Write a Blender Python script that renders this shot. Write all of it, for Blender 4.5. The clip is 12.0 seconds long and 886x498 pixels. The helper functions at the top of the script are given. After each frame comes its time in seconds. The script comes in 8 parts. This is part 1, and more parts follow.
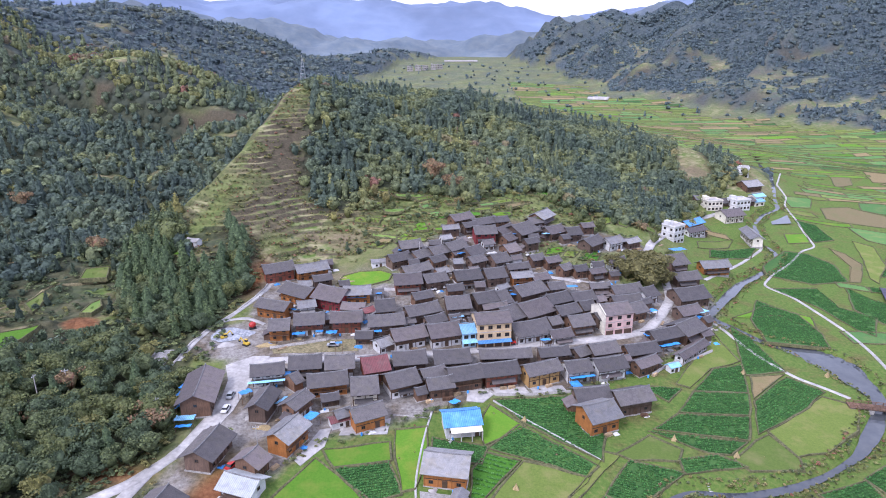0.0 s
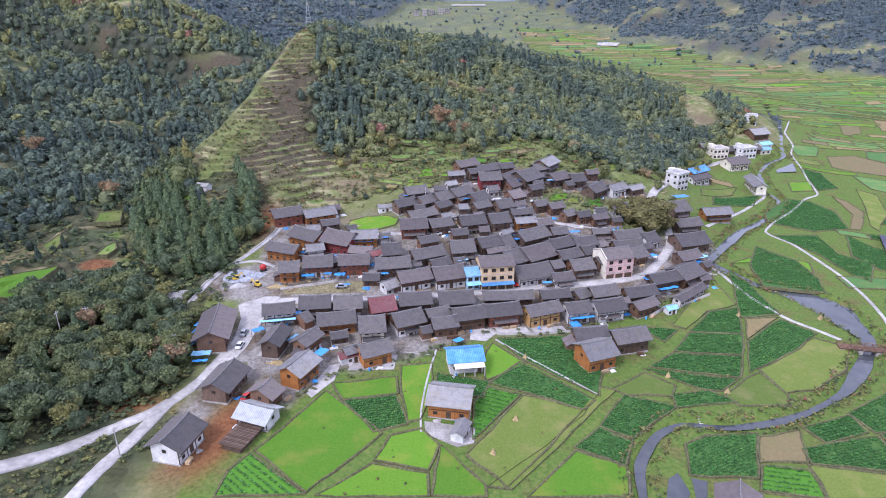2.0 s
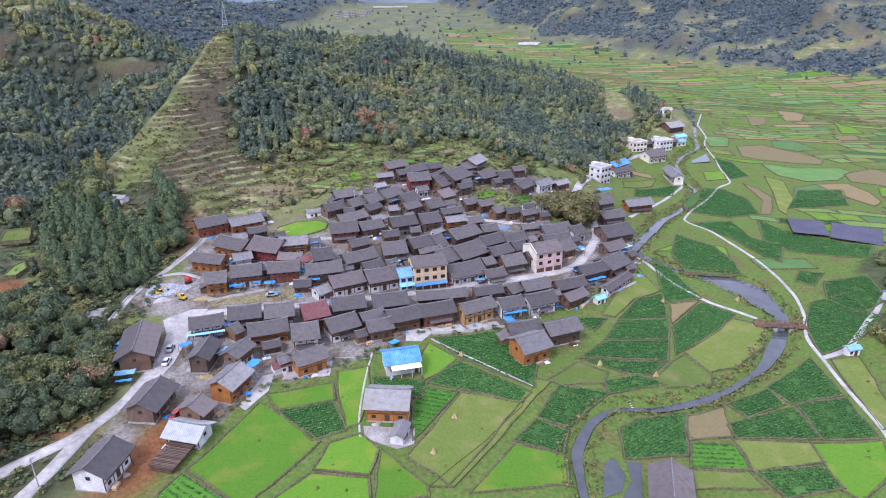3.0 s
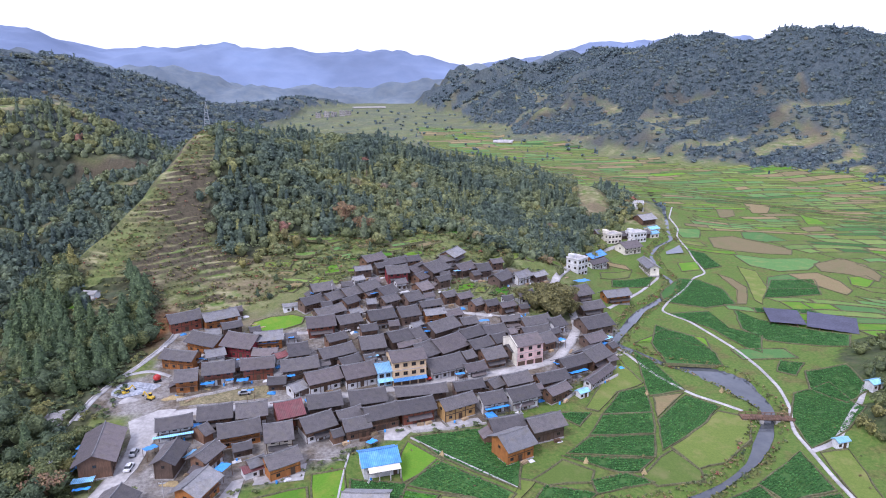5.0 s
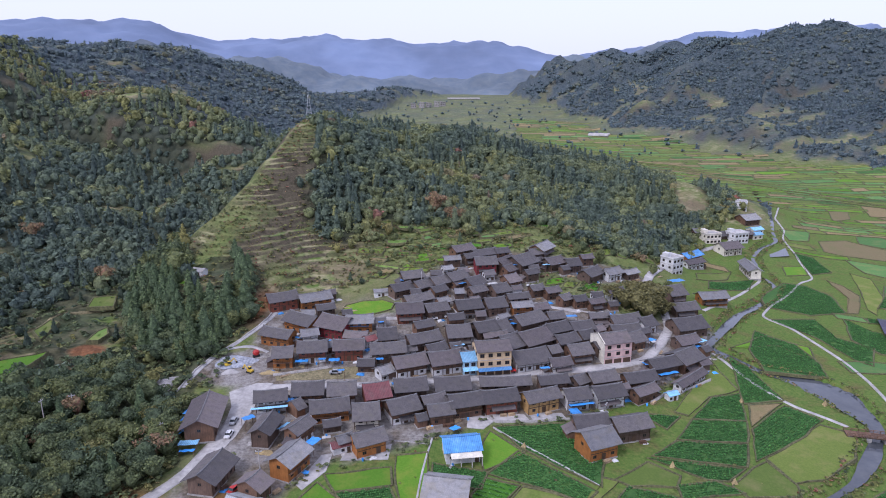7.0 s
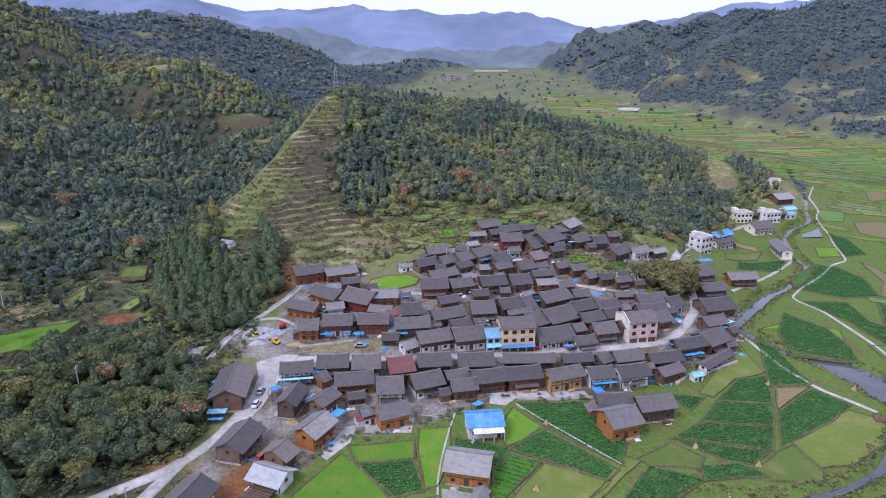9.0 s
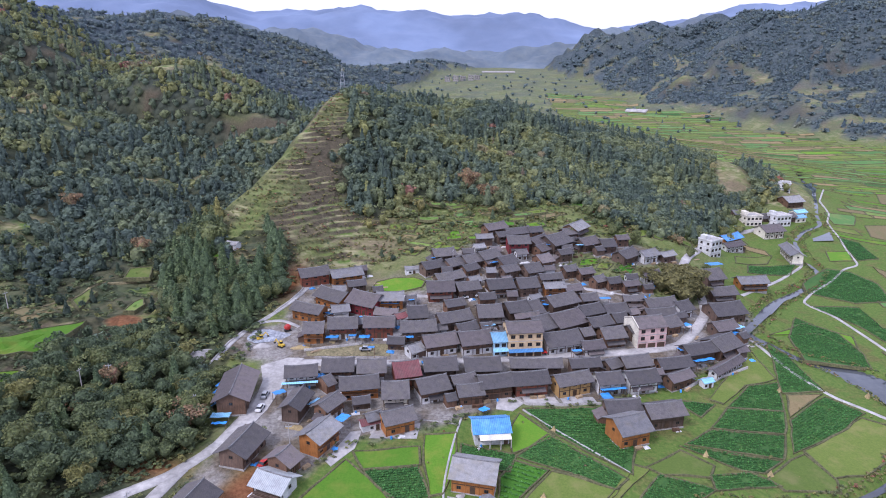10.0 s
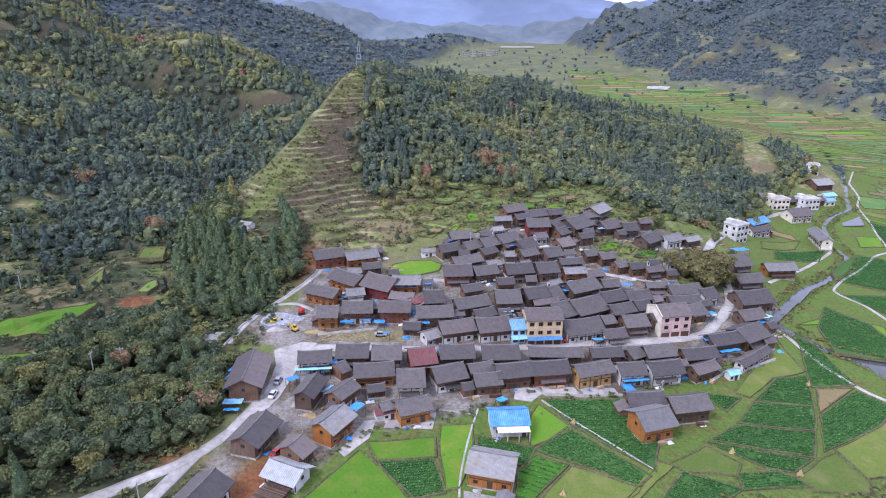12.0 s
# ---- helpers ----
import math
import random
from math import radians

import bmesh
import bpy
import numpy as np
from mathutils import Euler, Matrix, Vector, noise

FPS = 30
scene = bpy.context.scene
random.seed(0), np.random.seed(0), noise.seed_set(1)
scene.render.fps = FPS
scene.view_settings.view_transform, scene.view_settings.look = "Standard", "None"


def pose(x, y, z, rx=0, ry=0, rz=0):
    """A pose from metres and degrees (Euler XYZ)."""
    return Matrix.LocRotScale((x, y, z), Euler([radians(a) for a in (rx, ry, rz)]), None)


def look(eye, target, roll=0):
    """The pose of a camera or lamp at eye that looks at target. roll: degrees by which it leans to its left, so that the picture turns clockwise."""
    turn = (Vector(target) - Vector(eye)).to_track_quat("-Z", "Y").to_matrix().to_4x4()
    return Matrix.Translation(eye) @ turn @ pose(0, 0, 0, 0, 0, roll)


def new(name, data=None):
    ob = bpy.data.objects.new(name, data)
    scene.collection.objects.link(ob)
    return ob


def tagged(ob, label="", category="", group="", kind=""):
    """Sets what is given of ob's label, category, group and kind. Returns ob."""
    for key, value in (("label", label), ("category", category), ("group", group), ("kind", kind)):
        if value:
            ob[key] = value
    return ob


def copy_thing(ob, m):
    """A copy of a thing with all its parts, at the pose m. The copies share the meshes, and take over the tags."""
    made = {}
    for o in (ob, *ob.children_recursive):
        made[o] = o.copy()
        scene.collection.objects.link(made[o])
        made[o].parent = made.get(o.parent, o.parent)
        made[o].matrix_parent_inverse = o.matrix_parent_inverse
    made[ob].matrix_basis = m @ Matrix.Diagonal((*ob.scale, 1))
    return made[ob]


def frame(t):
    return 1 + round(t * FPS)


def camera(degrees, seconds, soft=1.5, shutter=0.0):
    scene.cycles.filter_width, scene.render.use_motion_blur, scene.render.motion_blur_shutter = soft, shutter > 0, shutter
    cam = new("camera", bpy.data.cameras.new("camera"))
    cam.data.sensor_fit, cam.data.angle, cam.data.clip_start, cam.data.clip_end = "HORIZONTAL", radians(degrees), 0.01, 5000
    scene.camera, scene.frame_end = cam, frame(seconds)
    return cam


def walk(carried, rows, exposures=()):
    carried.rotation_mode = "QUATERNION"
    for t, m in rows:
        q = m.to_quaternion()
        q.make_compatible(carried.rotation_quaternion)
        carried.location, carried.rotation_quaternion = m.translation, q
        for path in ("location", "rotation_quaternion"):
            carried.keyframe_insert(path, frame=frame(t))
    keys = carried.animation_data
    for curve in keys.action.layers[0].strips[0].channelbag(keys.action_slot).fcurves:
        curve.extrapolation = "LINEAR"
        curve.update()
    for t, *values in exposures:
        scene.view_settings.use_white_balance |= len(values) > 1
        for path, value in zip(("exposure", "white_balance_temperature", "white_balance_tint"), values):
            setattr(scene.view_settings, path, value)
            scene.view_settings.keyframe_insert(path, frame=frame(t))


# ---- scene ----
cam = camera(69.03, 12.0, soft=1.0)


def aim(x, y, z, yaw, pitch, lean):
    """A camera pose: yaw to the left, pitch up, lean."""
    return pose(x, y, z, 0, 0, yaw) @ pose(0, 0, 0, 90 + pitch) @ pose(0, 0, 0, 0, 0, lean)


walk(cam, [
    (0.0, aim(-0.26, 4.88, 104.20, 0.88, -18.00, -0.08)),
    (0.5, aim(-0.03, 2.90, 103.70, 1.04, -19.90, -0.15)),
    (1.0, aim(-0.05, 1.23, 104.07, 1.16, -22.42, -0.13)),
    (1.5, aim(0.00, 0.00, 104.00, 1.29, -22.47, -0.05)),
    (2.0, aim(0.29, -0.62, 104.16, 1.49, -22.46, -0.04)),
    (2.5, aim(0.99, -0.69, 103.97, -0.41, -22.37, -0.14)),
    (3.0, aim(1.12, -0.39, 103.64, -4.85, -22.33, -0.43)),
    (3.5, aim(1.11, 0.07, 103.74, -6.23, -22.32, -0.44)),
    (3.7, aim(1.11, 0.53, 104.18, -6.49, -20.64, -0.42)),
    (5.3, aim(1.06, 1.28, 103.13, -6.94, -14.07, -0.30)),
    (5.5, aim(0.99, 1.22, 103.12, -6.81, -14.08, -0.34)),
    (6.0, aim(0.31, 1.00, 103.29, -4.65, -14.13, -0.26)),
    (6.5, aim(0.35, 0.24, 103.83, -0.76, -14.22, -0.06)),
    (7.0, aim(0.43, -0.27, 103.55, 1.15, -14.86, -0.01)),
    (7.2, aim(0.64, -0.55, 103.33, 1.61, -15.85, -0.09)),
    (9.0, aim(0.14, 0.22, 104.13, 3.42, -17.18, 0.24)),
    (9.5, aim(-0.04, 1.30, 104.17, 3.76, -17.16, 0.36)),
    (10.0, aim(-0.23, 2.73, 104.20, 3.98, -17.13, 0.36)),
    (10.5, aim(-0.53, 4.09, 104.16, 4.37, -17.39, 0.41)),
    (11.0, aim(-0.92, 5.83, 104.20, 4.86, -19.17, 0.50)),
    (11.5, aim(-1.22, 7.65, 104.35, 5.17, -19.30, 0.56)),
    (12.0, aim(-1.63, 9.56, 104.54, 5.38, -19.21, 0.53)),
], [(0.0, 1.16, 5600, 22), (3.0, 1.10, 5600, 22), (5.5, 0.90, 5600, 22), (7.0, 0.60, 5600, 22), (9.5, 0.80, 5600, 22), (12.0, 1.0, 5600, 22)])

# ---- sky and sun: a bright hazy overcast day ----
world = bpy.data.worlds.new("overcast_sky")
scene.world = world
world.use_nodes = True
wn, wl = world.node_tree.nodes, world.node_tree.links
sky = wn.new("ShaderNodeTexSky")
sky.sky_type, sky.sun_disc = "NISHITA", False
sky.sun_elevation, sky.sun_rotation = radians(48), radians(-140)
sky.air_density, sky.dust_density, sky.ozone_density = 1.2, 4.0, 1.0
cloud = wn.new("ShaderNodeMixRGB")
cloud.inputs["Fac"].default_value = 0.8
cloud.inputs["Color2"].default_value = (5.65, 5.70, 6.42, 1)
wl.new(sky.outputs["Color"], cloud.inputs["Color1"])
wl.new(cloud.outputs["Color"], wn["Background"].inputs["Color"])
wn["Background"].inputs["Strength"].default_value = 0.12
sun = new("sun", bpy.data.lights.new("sun", "SUN"))
sun.data.energy, sun.data.angle, sun.data.color = 1.3, radians(16), (1.0, 0.95, 0.87)
sun.matrix_world = look((-60, -70, 110), (0, 0, 0))


# ---- materials ----
def nodes_of(name):
    m = bpy.data.materials.new(name)
    m.use_nodes = True
    return m, m.node_tree.nodes, m.node_tree.links, m.node_tree.nodes["Principled BSDF"]


def noise_node(n, l, coord, scale, detail=4.0, rough=0.6):
    t = n.new("ShaderNodeTexNoise")
    t.inputs["Scale"].default_value, t.inputs["Detail"].default_value, t.inputs["Roughness"].default_value = scale, detail, rough
    l.new(coord, t.inputs["Vector"])
    return t.outputs["Fac"]


def ramp_node(n, l, fac, stops):
    r = n.new("ShaderNodeValToRGB")
    while len(r.color_ramp.elements) < len(stops):
        r.color_ramp.elements.new(0.5)
    for e, (at, c) in zip(r.color_ramp.elements, stops):
        e.position, e.color = at, (*c, 1)
    l.new(fac, r.inputs["Fac"])
    return r.outputs["Color"]


def mix_node(n, l, fac, a, b, kind="MIX"):
    x = n.new("ShaderNodeMixRGB")
    x.blend_type = kind
    for v, s in ((fac, "Fac"), (a, "Color1"), (b, "Color2")):
        if isinstance(v, (int, float)):
            x.inputs[s].default_value = v
        elif isinstance(v, tuple):
            x.inputs[s].default_value = (*v, 1)
        else:
            l.new(v, x.inputs[s])
    return x.outputs["Color"]


def bump_node(n, l, height, strength, distance):
    b = n.new("ShaderNodeBump")
    b.inputs["Strength"].default_value, b.inputs["Distance"].default_value = strength, distance
    l.new(height, b.inputs["Height"])
    return b.outputs["Normal"]


def surface(name, c1, c2, fine=3.0, coarse=0.25, rough=0.85, bump=0.3, depth=0.05, metal=0.0, vary=0.0, local=False):
    """A worn surface: two colours mixed at a fine and a coarse scale, with relief; vary: how far objects differ."""
    m, n, l, b = nodes_of(name)
    co = n.new("ShaderNodeTexCoord").outputs["Object"] if local else n.new("ShaderNodeNewGeometry").outputs["Position"]
    f = noise_node(n, l, co, fine)
    g = noise_node(n, l, co, coarse, 3.0)
    col = mix_node(n, l, ramp_node(n, l, f, [(0.3, (0, 0, 0)), (0.7, (1, 1, 1))]), c1, c2)
    tone = ramp_node(n, l, g, [(0.3, (0.72, 0.72, 0.72)), (0.7, (1.2, 1.2, 1.2))])
    col = mix_node(n, l, 1.0, col, tone, "MULTIPLY")
    if vary:
        r = n.new("ShaderNodeObjectInfo").outputs["Random"]
        col = mix_node(n, l, 1.0, col, ramp_node(n, l, r, [(0.0, (1 - vary,) * 3), (1.0, (1 + vary,) * 3)]), "MULTIPLY")
    l.new(col, b.inputs["Base Color"])
    b.inputs["Roughness"].default_value, b.inputs["Metallic"].default_value = rough, metal
    if bump:
        l.new(bump_node(n, l, f, bump, depth), b.inputs["Normal"])
    return m


def tiled_roof(name, c1, c2, moss, pitch=0.26):
    """Small grey clay tiles laid in columns down the slope (local y), with patches of newer and older tiles."""
    m, n, l, b = nodes_of(name)
    co = n.new("ShaderNodeTexCoord").outputs["Object"]
    w = n.new("ShaderNodeTexWave")
    w.wave_type, w.bands_direction, w.wave_profile = "BANDS", "X", "SIN"
    w.inputs["Scale"].default_value, w.inputs["Distortion"].default_value = 0.314 / pitch, 1.2
    w.inputs["Detail"].default_value, w.inputs["Detail Scale"].default_value = 2.0, 3.0
    l.new(co, w.inputs["Vector"])
    geo = n.new("ShaderNodeNewGeometry").outputs["Position"]
    f = noise_node(n, l, geo, 3.2, 8.0, 0.8)
    g = noise_node(n, l, geo, 0.35, 3.0)
    col = mix_node(n, l, ramp_node(n, l, f, [(0.3, (0, 0, 0)), (0.72, (1, 1, 1))]), c1, c2)
    col = mix_node(n, l, ramp_node(n, l, g, [(0.48, (0, 0, 0)), (0.7, (0.8, 0.8, 0.8))]), col, moss)
    col = mix_node(n, l, 0.42, col, ramp_node(n, l, w.outputs["Fac"], [(0.0, (0.45, 0.45, 0.45)), (0.6, (1.1, 1.1, 1.1))]), "MULTIPLY")
    patch = noise_node(n, l, geo, 0.75, 2.0, 0.4)
    col = mix_node(n, l, 1.0, col, ramp_node(n, l, patch, [(0.34, (0.80, 0.79, 0.80)), (0.46, (0.95, 0.95, 0.96)), (0.60, (1.0, 0.98, 0.98)), (0.72, (1.14, 1.12, 1.11))]), "MULTIPLY")
    r = n.new("ShaderNodeObjectInfo").outputs["Random"]
    col = mix_node(n, l, 1.0, col, ramp_node(n, l, r, [(0.0, (0.66, 0.65, 0.68)), (0.5, (0.94, 0.92, 0.94)), (1.0, (1.36, 1.33, 1.32))]), "MULTIPLY")
    l.new(col, b.inputs["Base Color"])
    b.inputs["Roughness"].default_value = 0.75
    l.new(bump_node(n, l, w.outputs["Fac"], 0.7, 0.06), b.inputs["Normal"])
    return m


def plank_wall(name, c1, c2, gap=0.32, vary=0.2):
    """Upright boards with dark joints, weathered in streaks."""
    m, n, l, b = nodes_of(name)
    co = n.new("ShaderNodeTexCoord").outputs["Object"]
    s = n.new("ShaderNodeSeparateXYZ")
    l.new(co, s.inputs[0])
    a = n.new("ShaderNodeMath")
    l.new(s.outputs["X"], a.inputs[0]), l.new(s.outputs["Y"], a.inputs[1])
    d = n.new("ShaderNodeMath")
    d.operation, d.inputs[1].default_value = "DIVIDE", gap
    l.new(a.outputs[0], d.inputs[0])
    fr = n.new("ShaderNodeMath")
    fr.operation = "FRACT"
    l.new(d.outputs[0], fr.inputs[0])
    joint = ramp_node(n, l, fr.outputs[0], [(0.0, (0.35, 0.35, 0.35)), (0.14, (1, 1, 1))])
    mp = n.new("ShaderNodeMapping")
    mp.inputs["Scale"].default_value = (3.0, 3.0, 0.4)
    l.new(co, mp.inputs["Vector"])
    f = noise_node(n, l, mp.outputs["Vector"], 1.2, 5.0, 0.7)
    g = noise_node(n, l, co, 0.5, 3.0)
    col = mix_node(n, l, ramp_node(n, l, f, [(0.3, (0, 0, 0)), (0.7, (1, 1, 1))]), c1, c2)
    col = mix_node(n, l, 1.0, col, ramp_node(n, l, g, [(0.3, (0.7, 0.7, 0.7)), (0.7, (1.15, 1.15, 1.15))]), "MULTIPLY")
    col = mix_node(n, l, 0.6, col, joint, "MULTIPLY")
    r = n.new("ShaderNodeObjectInfo").outputs["Random"]
    col = mix_node(n, l, 1.0, col, ramp_node(n, l, r, [(0.0, (1 - vary,) * 3), (1.0, (1 + vary,) * 3)]), "MULTIPLY")
    l.new(col, b.inputs["Base Color"])
    b.inputs["Roughness"].default_value = 0.7
    l.new(bump_node(n, l, joint, 0.5, 0.03), b.inputs["Normal"])
    return m


def leaf_material(name, stops, gloss=0.6, spread=1.0, through_=0.35, grain=1.1, deep=0.55):
    """Foliage: the colour runs through stops from tree to tree (attribute tint) and varies from clump to clump."""
    m, n, l, b = nodes_of(name)
    at = n.new("ShaderNodeAttribute")
    at.attribute_name = "tint"
    geo = n.new("ShaderNodeNewGeometry")
    col = ramp_node(n, l, at.outputs["Fac"], stops)
    col = mix_node(n, l, 1.0, col, ramp_node(n, l, geo.outputs["Random Per Island"], [(0.0, (1 - 0.45 * spread, 1 - 0.42 * spread, 1 - 0.40 * spread)), (1.0, (1 + 0.45 * spread, 1 + 0.40 * spread, 1 + 0.25 * spread))]), "MULTIPLY")
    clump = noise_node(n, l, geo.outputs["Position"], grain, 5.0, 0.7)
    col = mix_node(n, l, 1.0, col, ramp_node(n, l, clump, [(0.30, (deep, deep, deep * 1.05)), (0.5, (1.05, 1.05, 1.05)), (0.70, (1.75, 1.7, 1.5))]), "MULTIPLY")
    l.new(bump_node(n, l, clump, 1.0, 0.9 / grain), b.inputs["Normal"])
    l.new(col, b.inputs["Base Color"])
    b.inputs["Roughness"].default_value = gloss
    b.inputs["Specular IOR Level"].default_value = 0.25
    tr = n.new("ShaderNodeBsdfTranslucent")
    l.new(col, tr.inputs["Color"])
    mx = n.new("ShaderNodeMixShader")
    mx.inputs[0].default_value = through_
    l.new(b.outputs[0], mx.inputs[1]), l.new(tr.outputs[0], mx.inputs[2])
    l.new(mx.outputs[0], n["Material Output"].inputs["Surface"])
    return m


def ground_material():
    """Grass, dry terraces, woodland floor, trodden earth and bare red soil, by the attribute cover."""
    m, n, l, b = nodes_of("ground_cover")
    geo = n.new("ShaderNodeNewGeometry").outputs["Position"]
    at = n.new("ShaderNodeAttribute")
    at.attribute_name = "cover"
    s = n.new("ShaderNodeSeparateColor")
    l.new(at.outputs["Color"], s.inputs[0])
    f, g, h = noise_node(n, l, geo, 0.9, 6.0, 0.7), noise_node(n, l, geo, 0.11, 4.0), noise_node(n, l, geo, 0.025, 3.0)
    grass = ramp_node(n, l, f, [(0.28, (0.055, 0.10, 0.022)), (0.5, (0.10, 0.16, 0.033)), (0.72, (0.175, 0.185, 0.058))])
    brown = ramp_node(n, l, f, [(0.3, (0.07, 0.05, 0.025)), (0.7, (0.20, 0.155, 0.07))])
    grass = mix_node(n, l, ramp_node(n, l, g, [(0.5, (0, 0, 0)), (0.72, (0.8, 0.8, 0.8))]), grass, brown)
    dry = ramp_node(n, l, f, [(0.25, (0.062, 0.072, 0.028)), (0.5, (0.16, 0.152, 0.07)), (0.75, (0.31, 0.275, 0.15))])
    lv = n.new("ShaderNodeMapping")
    lv.inputs["Scale"].default_value = (0.06, 0.06, 0.40)
    l.new(geo, lv.inputs["Vector"])
    tier = noise_node(n, l, lv.outputs["Vector"], 1.0, 3.0, 0.6)
    dry = mix_node(n, l, 0.75, dry, ramp_node(n, l, tier, [(0.30, (0.12, 0.092, 0.062)), (0.42, (0.25, 0.215, 0.12)), (0.5, (0.14, 0.15, 0.058)), (0.58, (0.36, 0.315, 0.19)), (0.7, (0.10, 0.16, 0.046))]))
    dry = mix_node(n, l, ramp_node(n, l, g, [(0.5, (0, 0, 0)), (0.65, (0.8, 0.8, 0.8))]), dry, ramp_node(n, l, f, [(0.3, (0.04, 0.10, 0.015)), (0.7, (0.12, 0.20, 0.03))]))
    dry = mix_node(n, l, ramp_node(n, l, h, [(0.5, (0, 0, 0)), (0.66, (0.7, 0.7, 0.7))]), dry, ramp_node(n, l, f, [(0.3, (0.095, 0.068, 0.05)), (0.7, (0.23, 0.175, 0.12))]))
    # steep terrace faces darkened by slope: brush, with riser shade painted in
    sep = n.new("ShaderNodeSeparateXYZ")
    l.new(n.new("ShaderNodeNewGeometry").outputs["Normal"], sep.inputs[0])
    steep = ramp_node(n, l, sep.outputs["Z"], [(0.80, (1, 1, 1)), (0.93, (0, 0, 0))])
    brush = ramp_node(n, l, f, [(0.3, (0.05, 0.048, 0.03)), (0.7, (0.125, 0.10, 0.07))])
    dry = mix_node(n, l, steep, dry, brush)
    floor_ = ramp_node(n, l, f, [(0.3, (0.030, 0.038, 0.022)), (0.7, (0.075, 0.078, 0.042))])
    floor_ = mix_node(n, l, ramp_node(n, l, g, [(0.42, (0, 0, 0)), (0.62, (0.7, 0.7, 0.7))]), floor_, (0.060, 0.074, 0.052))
    # distant woodland floor: haze painted in as a bluer colour
    far_haze = n.new("ShaderNodeAttribute")
    far_haze.attribute_name = "mountain"
    floor_ = mix_node(n, l, far_haze.outputs["Fac"], floor_, ramp_node(n, l, g, [(0.35, (0.056, 0.076, 0.088)), (0.65, (0.084, 0.104, 0.110))]))
    yard = mix_node(n, l, ramp_node(n, l, g, [(0.42, (0, 0, 0)), (0.6, (1, 1, 1))]), ramp_node(n, l, f, [(0.3, (0.075, 0.06, 0.045)), (0.7, (0.20, 0.165, 0.125))]), ramp_node(n, l, f, [(0.3, (0.13, 0.12, 0.11)), (0.7, (0.36, 0.34, 0.32))]))
    soil = ramp_node(n, l, f, [(0.3, (0.13, 0.05, 0.022)), (0.7, (0.27, 0.125, 0.06))])
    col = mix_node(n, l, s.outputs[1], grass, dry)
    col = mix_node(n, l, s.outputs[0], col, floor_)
    col = mix_node(n, l, s.outputs[2], col, yard)
    col = mix_node(n, l, at.outputs["Alpha"], col, soil)
    l.new(col, b.inputs["Base Color"])
    b.inputs["Roughness"].default_value = 0.95
    b.inputs["Specular IOR Level"].default_value = 0.15
    crown = n.new("ShaderNodeTexVoronoi")
    crown.inputs["Scale"].default_value = 0.19
    l.new(geo, crown.inputs["Vector"])
    high = n.new("ShaderNodeMath")
    high.operation = "MULTIPLY"
    l.new(crown.outputs["Distance"], high.inputs[0]), l.new(s.outputs[0], high.inputs[1])
    low = n.new("ShaderNodeBump")
    low.inputs["Strength"].default_value, low.inputs["Distance"].default_value, low.invert = 0.9, 4.0, True
    l.new(high.outputs[0], low.inputs["Height"])
    fine = n.new("ShaderNodeBump")
    fine.inputs["Strength"].default_value, fine.inputs["Distance"].default_value = 0.8, 0.5
    l.new(f, fine.inputs["Height"]), l.new(low.outputs["Normal"], fine.inputs["Normal"])
    l.new(fine.outputs["Normal"], b.inputs["Normal"])
    return m


def glass_material():
    m, n, l, b = nodes_of("window_glass")
    b.inputs["Base Color"].default_value = (0.02, 0.025, 0.03, 1)
    b.inputs["Roughness"].default_value = 0.12
    return m


M_GROUND = ground_material()
M_TILE = tiled_roof("grey_roof_tiles", (0.060, 0.056, 0.057), (0.132, 0.123, 0.123), (0.100, 0.093, 0.082))
M_BROWN_TILE = tiled_roof("brown_roof_tiles", (0.098, 0.084, 0.084), (0.168, 0.146, 0.144), (0.125, 0.11, 0.095))
M_GREY_TILE = tiled_roof("pale_grey_roof_tiles", (0.16, 0.165, 0.17), (0.28, 0.28, 0.28), (0.20, 0.19, 0.16))
M_MAROON = tiled_roof("maroon_tin_roof", (0.15, 0.045, 0.05), (0.24, 0.09, 0.09), (0.18, 0.10, 0.09), 0.5)
M_BLUE = tiled_roof("blue_tin_roof", (0.05, 0.18, 0.42), (0.09, 0.27, 0.54), (0.14, 0.33, 0.56), 0.5)
M_PALE_BLUE = tiled_roof("pale_blue_tin_roof", (0.18, 0.45, 0.68), (0.30, 0.58, 0.78), (0.28, 0.5, 0.66), 0.5)
M_TIN = tiled_roof("pale_grey_tin_roof", (0.27, 0.30, 0.31), (0.38, 0.41, 0.42), (0.34, 0.36, 0.36), 0.5)
M_TARP = surface("blue_tarpaulin", (0.03, 0.24, 0.70), (0.10, 0.40, 0.85), 1.5, 0.4, 0.45, 0.6, 0.12, vary=0.3)
M_ORANGE = plank_wall("varnished_orange_boards", (0.25, 0.092, 0.022), (0.40, 0.165, 0.045))
M_WOOD = plank_wall("brown_weathered_boards", (0.10, 0.056, 0.036), (0.205, 0.115, 0.070), vary=0.3)
M_DARK = plank_wall("dark_old_boards", (0.082, 0.055, 0.043), (0.165, 0.110, 0.082), vary=0.3)
M_RED = plank_wall("red_brown_boards", (0.17, 0.05, 0.03), (0.29, 0.09, 0.05))
M_REDPAINT = plank_wall("dark_red_painted_boards", (0.22, 0.02, 0.03), (0.34, 0.05, 0.06), 1.2)
M_OCHRE = plank_wall("ochre_boards", (0.32, 0.19, 0.07), (0.45, 0.29, 0.12))
M_WHITE = surface("white_plaster", (0.50, 0.50, 0.51), (0.68, 0.68, 0.68), 2.0, 0.3, 0.9, 0.1, vary=0.08)
M_CREAM = surface("cream_plaster", (0.58, 0.54, 0.45), (0.72, 0.68, 0.58), 2.0, 0.3, 0.9, 0.1)
